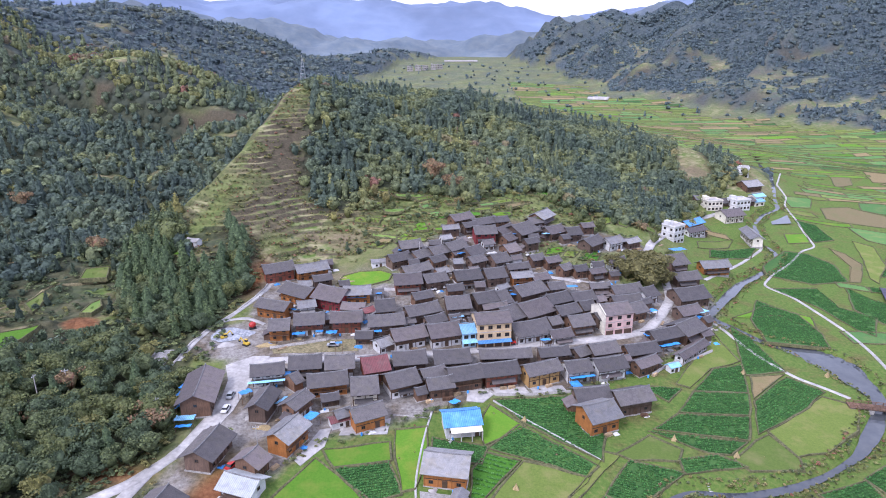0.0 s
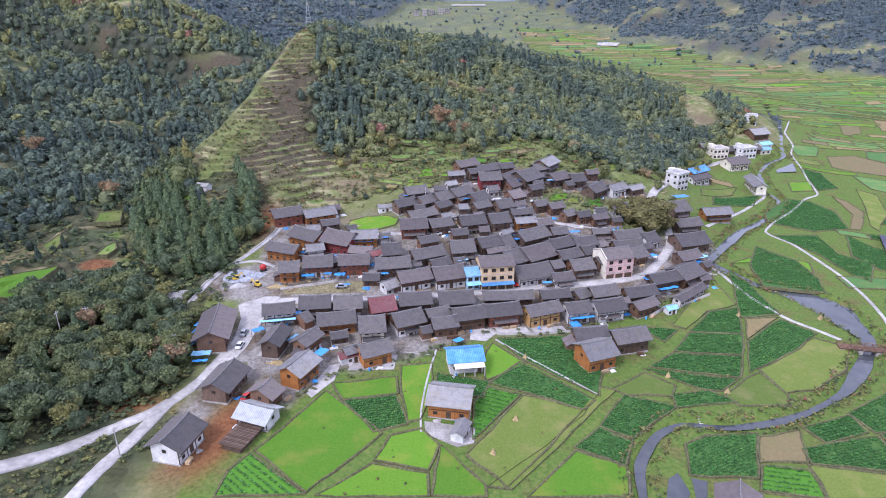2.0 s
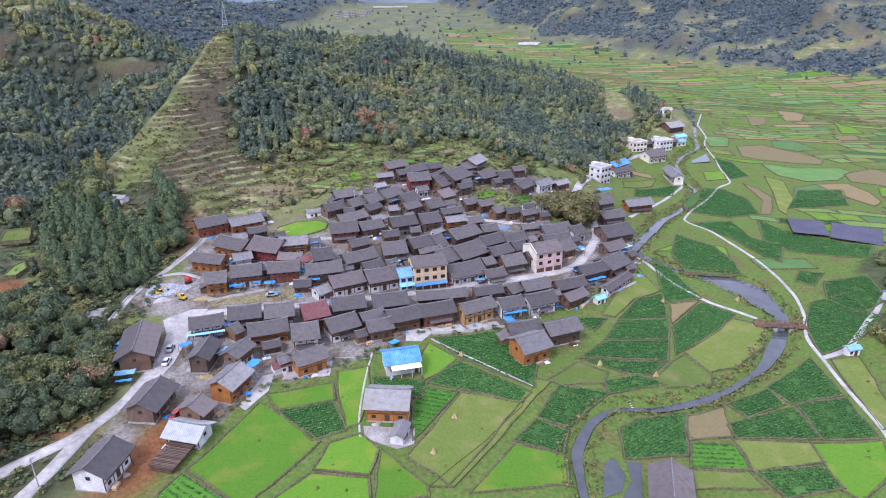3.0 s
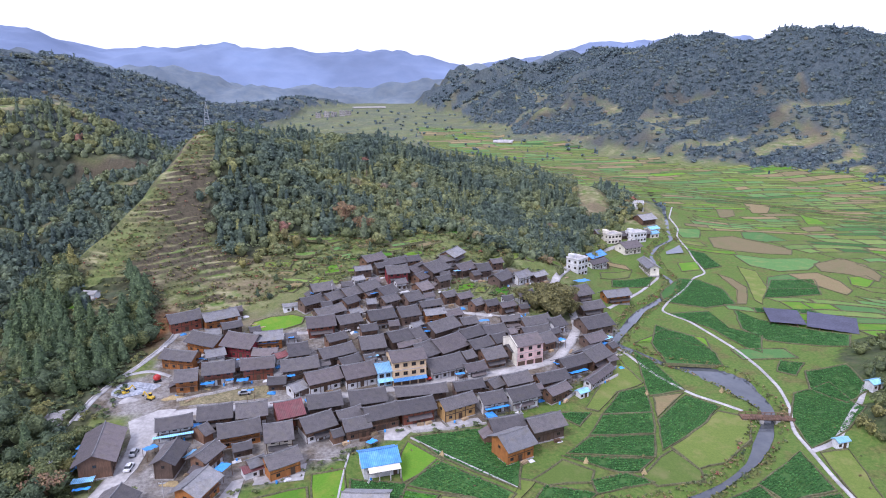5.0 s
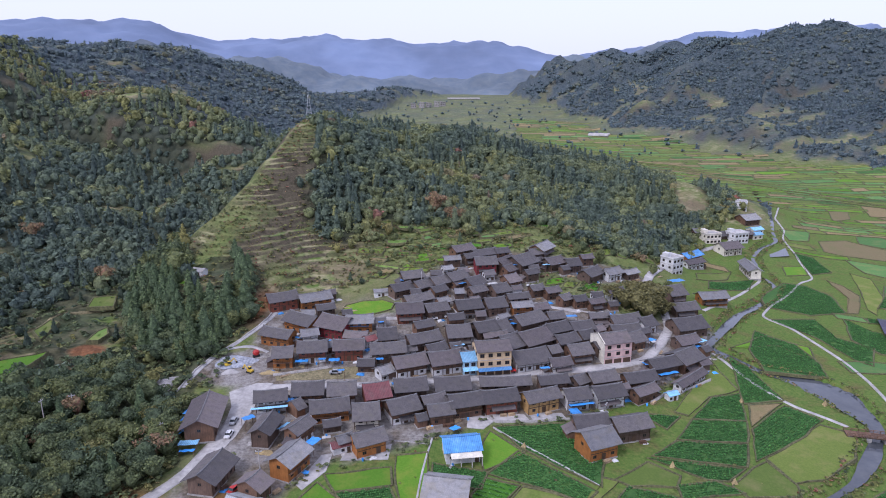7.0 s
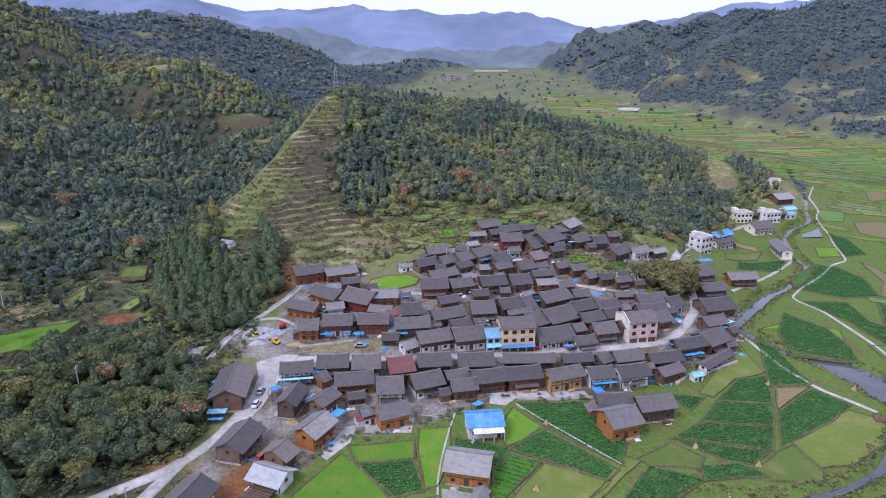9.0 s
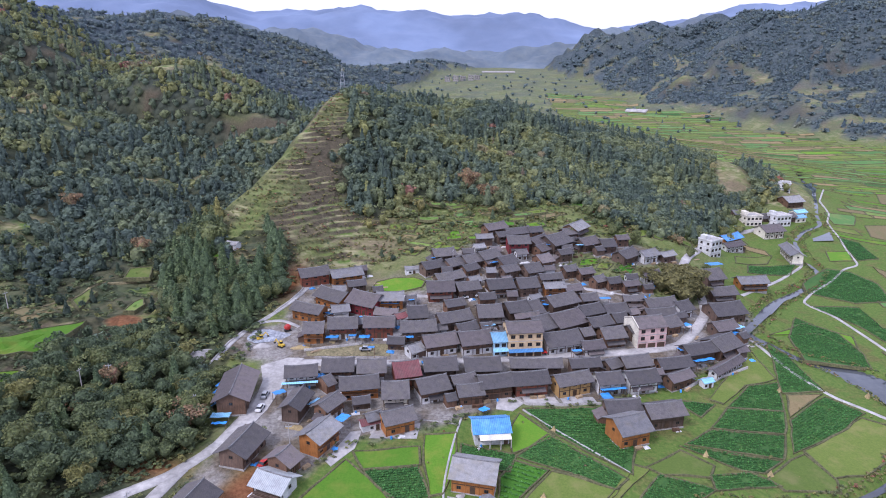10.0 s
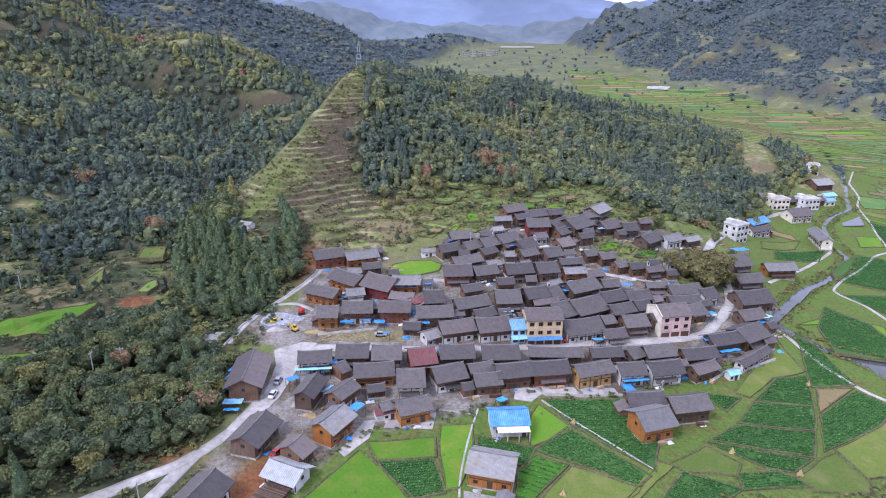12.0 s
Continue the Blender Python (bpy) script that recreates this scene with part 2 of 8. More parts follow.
M_YELLOW = surface("yellow_facade_tiles", (0.50, 0.36, 0.21), (0.60, 0.45, 0.28), 2.0, 0.3, 0.6, 0.1)
M_PINK = surface("pink_facade_tiles", (0.55, 0.36, 0.34), (0.68, 0.48, 0.45), 2.0, 0.3, 0.6, 0.1)
M_SKYPAINT = surface("pale_blue_paint", (0.30, 0.48, 0.62), (0.42, 0.58, 0.68), 2.0, 0.3, 0.7, 0.1)
M_STONE = surface("grey_rubble_stone", (0.22, 0.21, 0.20), (0.42, 0.40, 0.38), 2.5, 0.4, 0.95, 0.8, 0.15)
M_CONCRETE = surface("pale_concrete", (0.31, 0.295, 0.285), (0.46, 0.44, 0.425), 0.8, 0.15, 0.9, 0.2, 0.03)
M_ASPHALT = surface("grey_concrete_deck", (0.30, 0.29, 0.29), (0.44, 0.43, 0.42), 0.8, 0.15, 0.9, 0.2, 0.03)
M_GLASS = glass_material()
M_PALE_WOOD = surface("pale_sawn_timber", (0.30, 0.21, 0.12), (0.46, 0.35, 0.22), 3.0, 0.4, 0.8, 0.2, vary=0.3)
M_FRAME = surface("dark_window_wood", (0.05, 0.03, 0.02), (0.10, 0.06, 0.035), 4.0, 0.5, 0.6, 0.0)
M_RIDGE = surface("grey_ridge_tiles", (0.10, 0.10, 0.105), (0.24, 0.235, 0.24), 3.0, 0.4, 0.8, 0.4)
M_DRY = surface("dry_garden_grass", (0.10, 0.095, 0.045), (0.26, 0.215, 0.12), 1.2, 0.3, 0.95, 0.6, 0.15)
M_BARK = surface("brown_bark", (0.06, 0.045, 0.035), (0.13, 0.10, 0.08), 5.0, 0.6, 0.9, 0.6)
M_STEEL = surface("galvanised_steel", (0.45, 0.47, 0.50), (0.60, 0.62, 0.65), 2.0, 0.4, 0.45, 0.0, metal=0.6)
M_WATER = surface("still_grey_river_water", (0.05, 0.058, 0.07), (0.08, 0.085, 0.09), 0.4, 0.06, 0.08, 0.08, 0.03)
WOODS = [(0.0, (0.058, 0.084, 0.062)), (0.35, (0.100, 0.138, 0.080)), (0.62, (0.160, 0.190, 0.084)), (0.8, (0.245, 0.236, 0.092)), (0.93, (0.26, 0.19, 0.12)), (1.0, (0.28, 0.12, 0.09))]
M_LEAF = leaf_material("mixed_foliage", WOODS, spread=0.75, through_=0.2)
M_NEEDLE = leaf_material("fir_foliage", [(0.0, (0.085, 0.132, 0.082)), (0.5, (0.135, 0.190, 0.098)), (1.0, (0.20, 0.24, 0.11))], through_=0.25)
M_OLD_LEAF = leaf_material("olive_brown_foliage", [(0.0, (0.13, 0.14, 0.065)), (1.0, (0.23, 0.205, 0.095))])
# far leaves: the blue distance haze is painted into these colours
M_FAR_LEAF = leaf_material("hazy_blue_green_foliage", [(0.0, (0.112, 0.158, 0.192)), (0.5, (0.165, 0.215, 0.228)), (0.85, (0.25, 0.26, 0.18)), (1.0, (0.28, 0.24, 0.19))], spread=0.35, through_=0.4, grain=0.3, deep=0.8)
# mid-distance leaves, brighter and bluer: a light haze painted into the tone
M_MID_LEAF = leaf_material("hazy_hill_foliage", [(0.0, (0.080, 0.114, 0.104)), (0.35, (0.126, 0.170, 0.128)), (0.62, (0.205, 0.236, 0.118)), (0.8, (0.265, 0.27, 0.11)), (0.93, (0.25, 0.20, 0.15)), (1.0, (0.28, 0.15, 0.12))], spread=0.5, through_=0.2, grain=0.7)
# far ranges: the air's haze is painted in as pale blue base colour
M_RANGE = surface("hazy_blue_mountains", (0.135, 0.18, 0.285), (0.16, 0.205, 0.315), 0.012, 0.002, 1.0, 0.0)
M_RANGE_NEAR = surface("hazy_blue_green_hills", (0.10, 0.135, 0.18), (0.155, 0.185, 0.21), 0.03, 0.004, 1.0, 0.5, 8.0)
M_CROP = leaf_material("cabbage_leaves", [(0.0, (0.055, 0.18, 0.052)), (1.0, (0.12, 0.29, 0.078))])


# ---- the lie of the land ----
def sstep(a, b, v):
    q = np.clip((v - a) / (b - a), 0, 1)
    return q * q * (3 - 2 * q)


def wob(x, y, size, seed=0.0):
    """A smooth wavy pattern between about -1 and 1, with waves of that size."""
    k = 6.283 / size
    a = np.sin(k * (0.83 * x + 0.41 * y) + seed + 1.3 * np.sin(k * 0.37 * (x - 1.7 * y) + 2.1 * seed))
    b = np.sin(k * (-0.52 * x + 0.91 * y) * 1.27 + 1.7 * seed + 1.1 * np.sin(k * 0.53 * (y + 0.6 * x) + seed))
    return 0.5 * (a + b)


def ridge_of(x, y, nodes):
    """A ridge through nodes of x, y, height and half width."""
    best = np.zeros_like(x)
    for (ax, ay, az, aw), (bx, by, bz, bw) in zip(nodes, nodes[1:]):
        dx, dy = bx - ax, by - ay
        s = np.clip(((x - ax) * dx + (y - ay) * dy) / (dx * dx + dy * dy), 0, 1)
        d = np.hypot(x - ax - s * dx, y - ay - s * dy)
        w = aw + s * (bw - aw)
        best = np.maximum(best, (az + s * (bz - az)) * np.exp(-(d / w) ** 2))
    return best


def inside(x, y, poly, soft=0.0):
    """1 inside a polygon, 0 outside it."""
    hit = np.zeros(np.shape(x), bool)
    for (ax, ay), (bx, by) in zip(poly, poly[1:] + poly[:1]):
        cross = (ay > y) != (by > y)
        with np.errstate(divide="ignore", invalid="ignore"):
            hit ^= cross & (x < (bx - ax) * (y - ay) / (by - ay + 1e-12) + ax)
    return hit


def line_near(x, y, line):
    """Distance to a polyline."""
    best = np.full(np.shape(x), 1e9)
    for (ax, ay), (bx, by) in zip(line, line[1:]):
        dx, dy = bx - ax, by - ay
        s = np.clip(((x - ax) * dx + (y - ay) * dy) / (dx * dx + dy * dy), 0, 1)
        best = np.minimum(best, np.hypot(x - ax - s * dx, y - ay - s * dy))
    return best


U = 1.3  # metres in one unit of the hills' plan below

HILL_CENTRE = [(-72, 318, 59, 62), (-40, 345, 52, 72), (0, 358, 49, 74), (40, 365, 40, 70), (80, 368, 32, 62), (115, 370, 24, 52), (150, 388, 12, 42), (168, 400, 3, 30)]
HILL_SPUR = [(-72, 318, 59, 60), (-82, 270, 36, 36), (-86, 235, 22, 30), (-83, 208, 12, 26), (-77, 186, 5, 22)]
HILL_KNOLL = [(-92, 92, 5, 20), (-112, 112, 9, 26), (-118, 130, 9, 26)]
HILL_LEFT = [(-600, 120, 130, 190), (-430, 300, 142, 190), (-330, 480, 104, 170), (-300, 650, 100, 180), (-310, 850, 96, 150), (-250, 960, 54, 120), (-180, 1060, 46, 110), (-130, 1230, 50, 90), (-90, 1420, 56, 110)]
HILL_LEFT_SPUR = [(-430, 300, 100, 100), (-230, 285, 44, 70), (-165, 265, 20, 46)]
HILL_LEFT_BACK = [(-330, 480, 100, 110), (-190, 400, 62, 80), (-130, 380, 44, 60)]
HILL_RIGHT = [(1250, 420, 150, 330), (820, 620, 140, 280), (600, 790, 138, 240), (500, 960, 144, 250), (400, 1180, 126, 260), (290, 1450, 112, 300), (180, 1800, 70, 330)]
HILL_RIGHT_FOOT = [(600, 790, 95, 110), (470, 640, 52, 80), (410, 575, 26, 55)]
HILL_RIGHT_FOOT_2 = [(500, 960, 95, 120), (380, 800, 44, 80), (320, 720, 18, 55)]
HILL_RIGHT_SKIRT = [(338, 569, 24, 44), (292, 692, 34, 52), (250, 808, 44, 58), (196, 1077, 62, 80), (170, 1300, 70, 110)]
HILL_RIGHT_NEAR = [(190, 110, 26, 38), (165, 140, 12, 26), (150, 155, 3, 18)]
HILL_RIGHT_BANK = [(180, 100, 14, 22), (127, 122, 7, 11)]
TERRACED = [(-90, 420), (-85, 419), (-80, 362), (-80, 338), (-77, 324), (-72, 313), (-52, 311), (-38, 328), (-6, 335), (6, 328), (28, 345), (56, 345), (64, 320), (82, 314), (110, 345), (114, 320), (65, 307), (26, 294), (-26, 278), (-68, 260), (-81, 237), (-109, 242), (-126, 258), (-130, 271), (-128, 284), (-122, 292), (-110, 314), (-101, 334), (-97, 360)]
RIVER = [(280, 611), (245, 500), (209, 416), (204, 400), (187, 385), (174, 366), (168, 346), (165, 318), (155, 301), (128, 275), (108, 248), (99, 236), (105, 229), (113, 218), (124, 211), (131, 201), (131, 180), (121, 166), (108, 152), (94, 143), (83, 138), (69, 135), (58, 137), (50, 132), (43, 121), (40, 100), (38, 60)]


# the crest of the terraced spur; west of it the slope drops into the wooded gully
SPUR_CREST = [(-85, 425), (-90, 396), (-97, 360), (-101, 334), (-105, 325), (-110, 314), (-115, 303), (-122, 292), (-128, 284), (-130, 271), (-128, 255), (-120, 240)]


def valley_rise(y):
    """The valley floor climbs slowly away from the village."""
    y = np.asarray(y, float)
    return np.minimum(0.03 * np.maximum(0, y - 450) + 0.025 * np.maximum(0, y - 900), 52)


def west_of_crest(x, y):
    """Metres west of the spur's crest, 0 east of it."""
    cy, cx = np.array([p[1] for p in SPUR_CREST][::-1], float), np.array([p[0] for p in SPUR_CREST][::-1], float)
    return np.maximum(0, np.interp(y, cy, cx) - x) * (y > 240) * sstep(470, 400, y)


def relief(x, y):
    """Height of the hills over the valley floor."""
    return land(x, y) - valley_rise(y)


def land(x, y):
    """Height of the open ground, before terraces and the river."""
    wx, wy = np.asarray(x, float), np.asarray(y, float)
    x, y = np.asarray(x, float) / U, np.asarray(y, float) / U
    z = ridge_of(x, y, HILL_CENTRE)
    z = np.maximum(z, ridge_of(x, y, HILL_SPUR)) + 0.25 * np.minimum(z, ridge_of(x, y, HILL_SPUR)) * sstep(-140, -70, x) * sstep(330, 250, y)
    left = np.maximum(np.maximum(ridge_of(x, y, HILL_LEFT), ridge_of(x, y, HILL_LEFT_SPUR)), ridge_of(x, y, HILL_LEFT_BACK))
    left = left * (1 + 0.10 * wob(x, y, 140, 0.7) + 0.05 * wob(x, y, 57, 2.0))
    right = np.maximum(np.maximum(ridge_of(x, y, HILL_RIGHT), ridge_of(x, y, HILL_RIGHT_FOOT)), np.maximum(ridge_of(x, y, HILL_RIGHT_FOOT_2), ridge_of(x, y, HILL_RIGHT_SKIRT)))
    fold = np.abs(np.sin((0.73 * y - 0.68 * x) / 48 + 0.9 * wob(x, y, 190, 2.4)))
    right = right * (1 + 0.42 * (0.62 - fold) * sstep(6, 40, right) * sstep(135, 85, right))
    right = right * (1 + 0.10 * wob(x, y, 210, 1.9) + 0.06 * wob(x, y, 83, 0.4)) * sstep(20, 250, x - 0.05 * (y - 500) + 60)
    z = np.maximum(np.maximum(z, left), np.maximum(right, ridge_of(x, y, HILL_RIGHT_NEAR)))
    z = np.maximum(z, ridge_of(x, y, HILL_RIGHT_BANK))
    z = z + ridge_of(x, y, HILL_KNOLL) * sstep(-64, -84, x)
    lane = y - 0.38 * np.maximum(x, 0) + 0.10 * np.minimum(x + 20, 0)
    z = z + (13 - 5 * sstep(-12, -50, x)) * sstep(118, 236, lane) * sstep(112, 55, x) * sstep(-150, -70, x) * sstep(330, 240, y)
    z = z + 7 * sstep(150, 230, y) * sstep(-90, -125, x) * sstep(-420, -170, x)
    z = U * z + 1.2 * sstep(75, 20, x) * sstep(-75, -40, x) * sstep(95, 115, y)
    d = west_of_crest(wx, wy)
    z = z - 13 * sstep(0, 16, d) * sstep(75, 30, d) * sstep(250, 290, wy) * sstep(14, 34, z)
    return np.maximum(z, valley_rise(wy))


CLEARINGS = [
    (11, [(370, 826), (410, 848), (480, 894)]), (11, [(390, 780), (450, 790), (505, 786), (527, 777)]), (15, [(362, 926), (414, 914), (454, 926)]),
    (10, [(536, 792), (591, 807), (637, 807)]), (7, [(604, 953), (600, 835)]), (14, [(390, 1097), (412, 1089), (417, 1048)]), (16, [(359, 1329), (340, 1209)]),
    (10, [(308, 1172), (352, 1084)]), (8, [(468, 960), (517, 971)]), (10, [(545, 750), (544, 725), (559, 709)]),
    (20, [(272, 993), (307, 936), (327, 852), (342, 776), (385, 690), (470, 605)]),
    (9, [(-272, 568), (-255, 647)]), (8, [(-184, 464), (-160, 461), (-144, 462)]), (5, [(-330, 470), (-318, 483)]), (8, [(-124, 392), (-138, 385)]),
]


def clearing_at(x, y):
    """1 on the old terraces left open between the woods on the slopes."""
    c = np.zeros(np.shape(x))
    ox, oy = x + 5 * wob(x, y, 23, 1.0), y + 5 * wob(y, x, 27, 2.0)
    for width, line in CLEARINGS:
        c = np.maximum(c, sstep(width * 1.25, width * 0.75, line_near(ox, oy, line)))
    return c * (0.7 + 0.3 * (wob(x, y, 17, 3.0) > -0.3))


def riser(x, y):
    """True on the steep banks between the terraces."""
    p = land(x, y) / 2.2 + (0.60 * wob(x, y, 58, 1.0) + 0.22 * wob(x, y, 17, 2.0))
    return (p - np.floor(p)) > 0.62


def ground_z(x, y):
    """Height of the finished ground: land with terrace steps cut into it and the river bed."""
    x, y = np.asarray(x, float), np.asarray(y, float)
    z = land(x, y)
    step = 2.2
    k = np.floor(z / step + (0.60 * wob(x, y, 58, 1.0) + 0.22 * wob(x, y, 17, 2.0)))
    stepped = step * (k + sstep(0.66, 1.0, z / step + (0.60 * wob(x, y, 58, 1.0) + 0.22 * wob(x, y, 17, 2.0)) - k))
    amount = np.maximum(inside(x, y, TERRACED) * np.clip(0.65 + 0.7 * wob(x, y, 44, 5.0) + 0.3 * wob(x, y, 13, 1.0), 0.15, 1), 0.9 * ((x < -122) & (x > -205) & (y > 140) & (y < 250))) + 0.45 * ((z - valley_rise(y) > 3) & (x > 250) & (y > 480) & (z - valley_rise(y) < 70)) * (wob(x, y, 240, 3.0) > -0.2)
    amount = np.maximum(amount, 0.8 * clearing_at(x, y))
    z = z + (stepped - z) * amount
    z = z + 0.25 * wob(x, y, 31, 0.2) * sstep(2, 12, z) + 0.10 * wob(x, y, 9, 0.9) * sstep(1, 8, z)
    d = line_near(x, y, RIVER)
    wide = (1.65 + 0.6 * wob(x, y, 38, 5.0)) * (1 - 0.3 * sstep(270, 310, y) - 0.42 * sstep(165, 140, y)) + 6.0 * np.exp(-(((x - 129) / 11) ** 2 + ((y - 202) / 15) ** 2))
    return z - 1.8 * sstep(wide + 1.8, wide - 0.4, d)


# ---- helpers for meshes ----
def mesh_from(name, verts, quads, mats, tint=None, cover=None, smooth=False):
    """A mesh from an array of points and an array of quads or triangles."""
    verts, quads = np.asarray(verts, np.float32), np.asarray(quads, np.int32)
    me = bpy.data.meshes.new(name)
    k = quads.shape[1]
    me.vertices.add(len(verts)), me.loops.add(quads.size), me.polygons.add(len(quads))
    me.vertices.foreach_set("co", verts.ravel())
    me.loops.foreach_set("vertex_index", quads.ravel())
    me.polygons.foreach_set("loop_start", np.arange(0, quads.size, k, dtype=np.int32))
    me.polygons.foreach_set("loop_total", np.full(len(quads), k, np.int32))
    if smooth:
        me.polygons.foreach_set("use_smooth", np.ones(len(quads), bool))
    for m in mats if isinstance(mats, (list, tuple)) else [mats]:
        me.materials.append(m)
    if tint is not None:
        me.attributes.new("tint", "FLOAT", "POINT").data.foreach_set("value", np.asarray(tint, np.float32))
    if cover is not None:
        me.attributes.new("cover", "FLOAT_COLOR", "POINT").data.foreach_set("color", np.asarray(cover, np.float32).ravel())
    me.update(calc_edges=True)
    return me


def part(name, bm, material, parent=None, label=""):
    """A bmesh as one mesh object, under a thing or a part."""
    if isinstance(bm, bpy.types.Mesh):
        me = bm
    else:
        me = bpy.data.meshes.new(name)
        bm.to_mesh(me)
        bm.free()
        me.materials.append(material)
    ob = new(name, me)
    ob.parent = parent
    return tagged(ob, label)


def add_box(bm, x0, y0, z0, x1, y1, z1):
    v = [bm.verts.new(p) for p in ((x0, y0, z0), (x1, y0, z0), (x1, y1, z0), (x0, y1, z0), (x0, y0, z1), (x1, y0, z1), (x1, y1, z1), (x0, y1, z1))]
    for f in ((3, 2, 1, 0), (4, 5, 6, 7), (0, 1, 5, 4), (1, 2, 6, 5), (2, 3, 7, 6), (3, 0, 4, 7)):
        bm.faces.new([v[i] for i in f])


def box(*sizes):
    bm = bmesh.new()
    add_box(bm, *sizes)
    return bm


def thing(name, x, y, z, rot, label, category, group="", kind=""):
    ob = new(name)
    ob.matrix_basis = pose(x, y, z, 0, 0, rot)
    ob.empty_display_size = 0.5
    return tagged(ob, label, category, group, kind)


# ---- the ground: one sheet to the horizon ----
VILLAGE = [(-74, 199), (-78, 249), (-53, 263), (-27, 262), (-2, 292), (26, 306), (53, 303), (86, 296), (97, 275), (108, 252), (93, 218), (65, 196), (34, 179), (11, 176), (-18, 160), (-36, 152), (-50, 132), (-66, 112), (-72, 125), (-70, 165)]
WOOD_HILL = [(-84, 420), (-79, 362), (-78, 338), (-75, 324), (-70, 312), (-58, 309), (-40, 312), (-35, 330), (-20, 328), (-6, 335), (6, 326), (28, 345), (56, 345), (63, 318), (82, 312), (118, 345), (160, 405), (190, 440), (225, 520), (190, 600), (0, 620), (-90, 520)]
WOOD_SPUR = [(-133, 300), (-142, 286), (-137, 257), (-128, 234), (-113, 211), (-97, 205), (-88, 214), (-83, 229), (-80, 245), (-87, 262), (-94, 262), (-95, 245), (-107, 246), (-118, 264), (-122, 284)]
LEFT_SLOPE = [(-900, 40), (-330, 60), (-240, 215), (-204, 236), (-185, 231), (-172, 230), (-160, 245), (-148, 258), (-141, 280), (-134, 298), (-122, 320), (-114, 338), (-107, 364), (-97, 400), (-90, 520), (200, 1300), (-900, 1300)]
WOOD_KNOLL = [(-135, 146), (-129, 158), (-131, 176), (-124, 199), (-110, 198), (-98, 194), (-88, 180), (-80, 164), (-75, 152), (-81, 141), (-90, 131), (-105, 116), (-135, 88), (-160, 100), (-150, 130)]

HILL_STRIP = [(146, 414), (160, 418), (176, 436), (182, 470), (190, 530), (168, 530), (160, 470), (149, 440)]


def axis(parts):
    out = []
    for a, b, step in parts:
        out.extend(np.arange(a, b, step))
    return np.array(out)


gx = axis([(-4200, -1400, 140), (-1400, -500, 22), (-500, -170, 7), (-170, -140, 2), (-140, 100, 1.25), (100, 165, 2), (165, 330, 4), (330, 900, 9), (900, 1500, 30), (1500, 4300, 140)])
gy = axis([(-600, 40, 40), (40, 100, 6), (100, 225, 1.8), (225, 425, 1.05), (425, 640, 5), (640, 1300, 12), (1300, 2400, 36), (2400, 4900, 125)])
GX, GY = np.meshgrid(gx, gy)
GZ = ground_z(GX, GY)
GL = land(GX, GY)


def soft_inside(x, y, poly, blur=4.0):
    a = np.zeros(np.shape(x))
    for dx, dy in ((0, 0), (blur, 0), (-blur, 0), (0, blur), (0, -blur)):
        a += inside(x + dx + 0.6 * blur * wob(x, y, 9, 3.0), y + dy + 0.6 * blur * wob(y, x, 11, 1.0), poly)
    return a / 5


def woods_at(x, y):
    """How densely the ground is wooded, from 0 to 1."""
    z = relief(x, y)
    w = np.maximum(np.maximum(soft_inside(x, y, WOOD_HILL), soft_inside(x, y, WOOD_SPUR)), soft_inside(x, y, WOOD_KNOLL))
    leftside = (z > 8) & (x < -88) & inside(x, y, LEFT_SLOPE)
    w = np.maximum(w, leftside * sstep(-0.98, -0.80, wob(x, y, 95, 4.0) + 0.5 * wob(x, y, 38, 2.2) + 0.2 * wob(x, y, 16, 1.0)))
    rightside = (x > 230) & (z > 6)
    fold = np.abs(np.sin((0.73 * y - 0.68 * x) / U / 48 + 0.9 * wob(x / U, y / U, 190, 2.4)))
    bare = sstep(0.42, 0.22, fold + 0.22 * wob(x, y, 63, 0.3) + 0.14 * wob(x, y, 27, 2.0)) * sstep(125, 60, z + 20 * wob(x, y, 110, 0.5))
    limit = 0.42 + 0.5 * sstep(12, 110, z)
    bare = np.maximum(0.3 * bare, sstep(limit, limit + 0.22, 0.8 * wob(x, y, 130, 5.0) + 0.5 * wob(x, y, 52, 1.0) + 0.15 * wob(x, y, 19, 2.0)))
    w = np.maximum(w, rightside * (1 - bare) * sstep(5, 12, z + 5 * wob(x, y, 50, 1.5)))
    w = np.maximum(w, ((y > 620) & (z > 8) & (x < 230)) * sstep(-0.9, -0.6, wob(x, y, 150, 2.6)))
    w = w * (1 - clearing_at(x, y))
    return np.maximum(w, ((x > 146) & (y < 260) & (z > 2.5)) * 0.7)


cover = np.zeros((*GX.shape, 4))
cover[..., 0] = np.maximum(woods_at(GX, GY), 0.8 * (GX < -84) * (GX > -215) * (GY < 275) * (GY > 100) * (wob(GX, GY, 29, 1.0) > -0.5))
# the far valley floor takes the same haze-tinted floor colour
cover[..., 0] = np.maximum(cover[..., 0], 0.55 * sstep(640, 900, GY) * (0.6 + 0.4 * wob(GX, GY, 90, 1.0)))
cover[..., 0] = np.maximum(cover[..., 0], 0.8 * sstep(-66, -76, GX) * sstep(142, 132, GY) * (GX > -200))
cover[..., 0] *= 1 - soft_inside(GX, GY, HILL_STRIP)
cover[..., 1] = np.maximum(soft_inside(GX, GY, TERRACED), sstep(4, 10, GL - valley_rise(GY))) * (1 - 0.3 * (wob(GX, GY, 37, 0.5) > 0.4)) * (1 - 0.55 * sstep(-55, -25, GX) * (GY < 420) * (GX < 200))
cover[..., 1] *= 1 - 0.6 * sstep(-98, -108, GX) * (GX > -145) * (GY > 236) * (GY < 400) * np.clip(0.7 + 0.6 * wob(GX, GY, 33, 2.0), 0, 1)
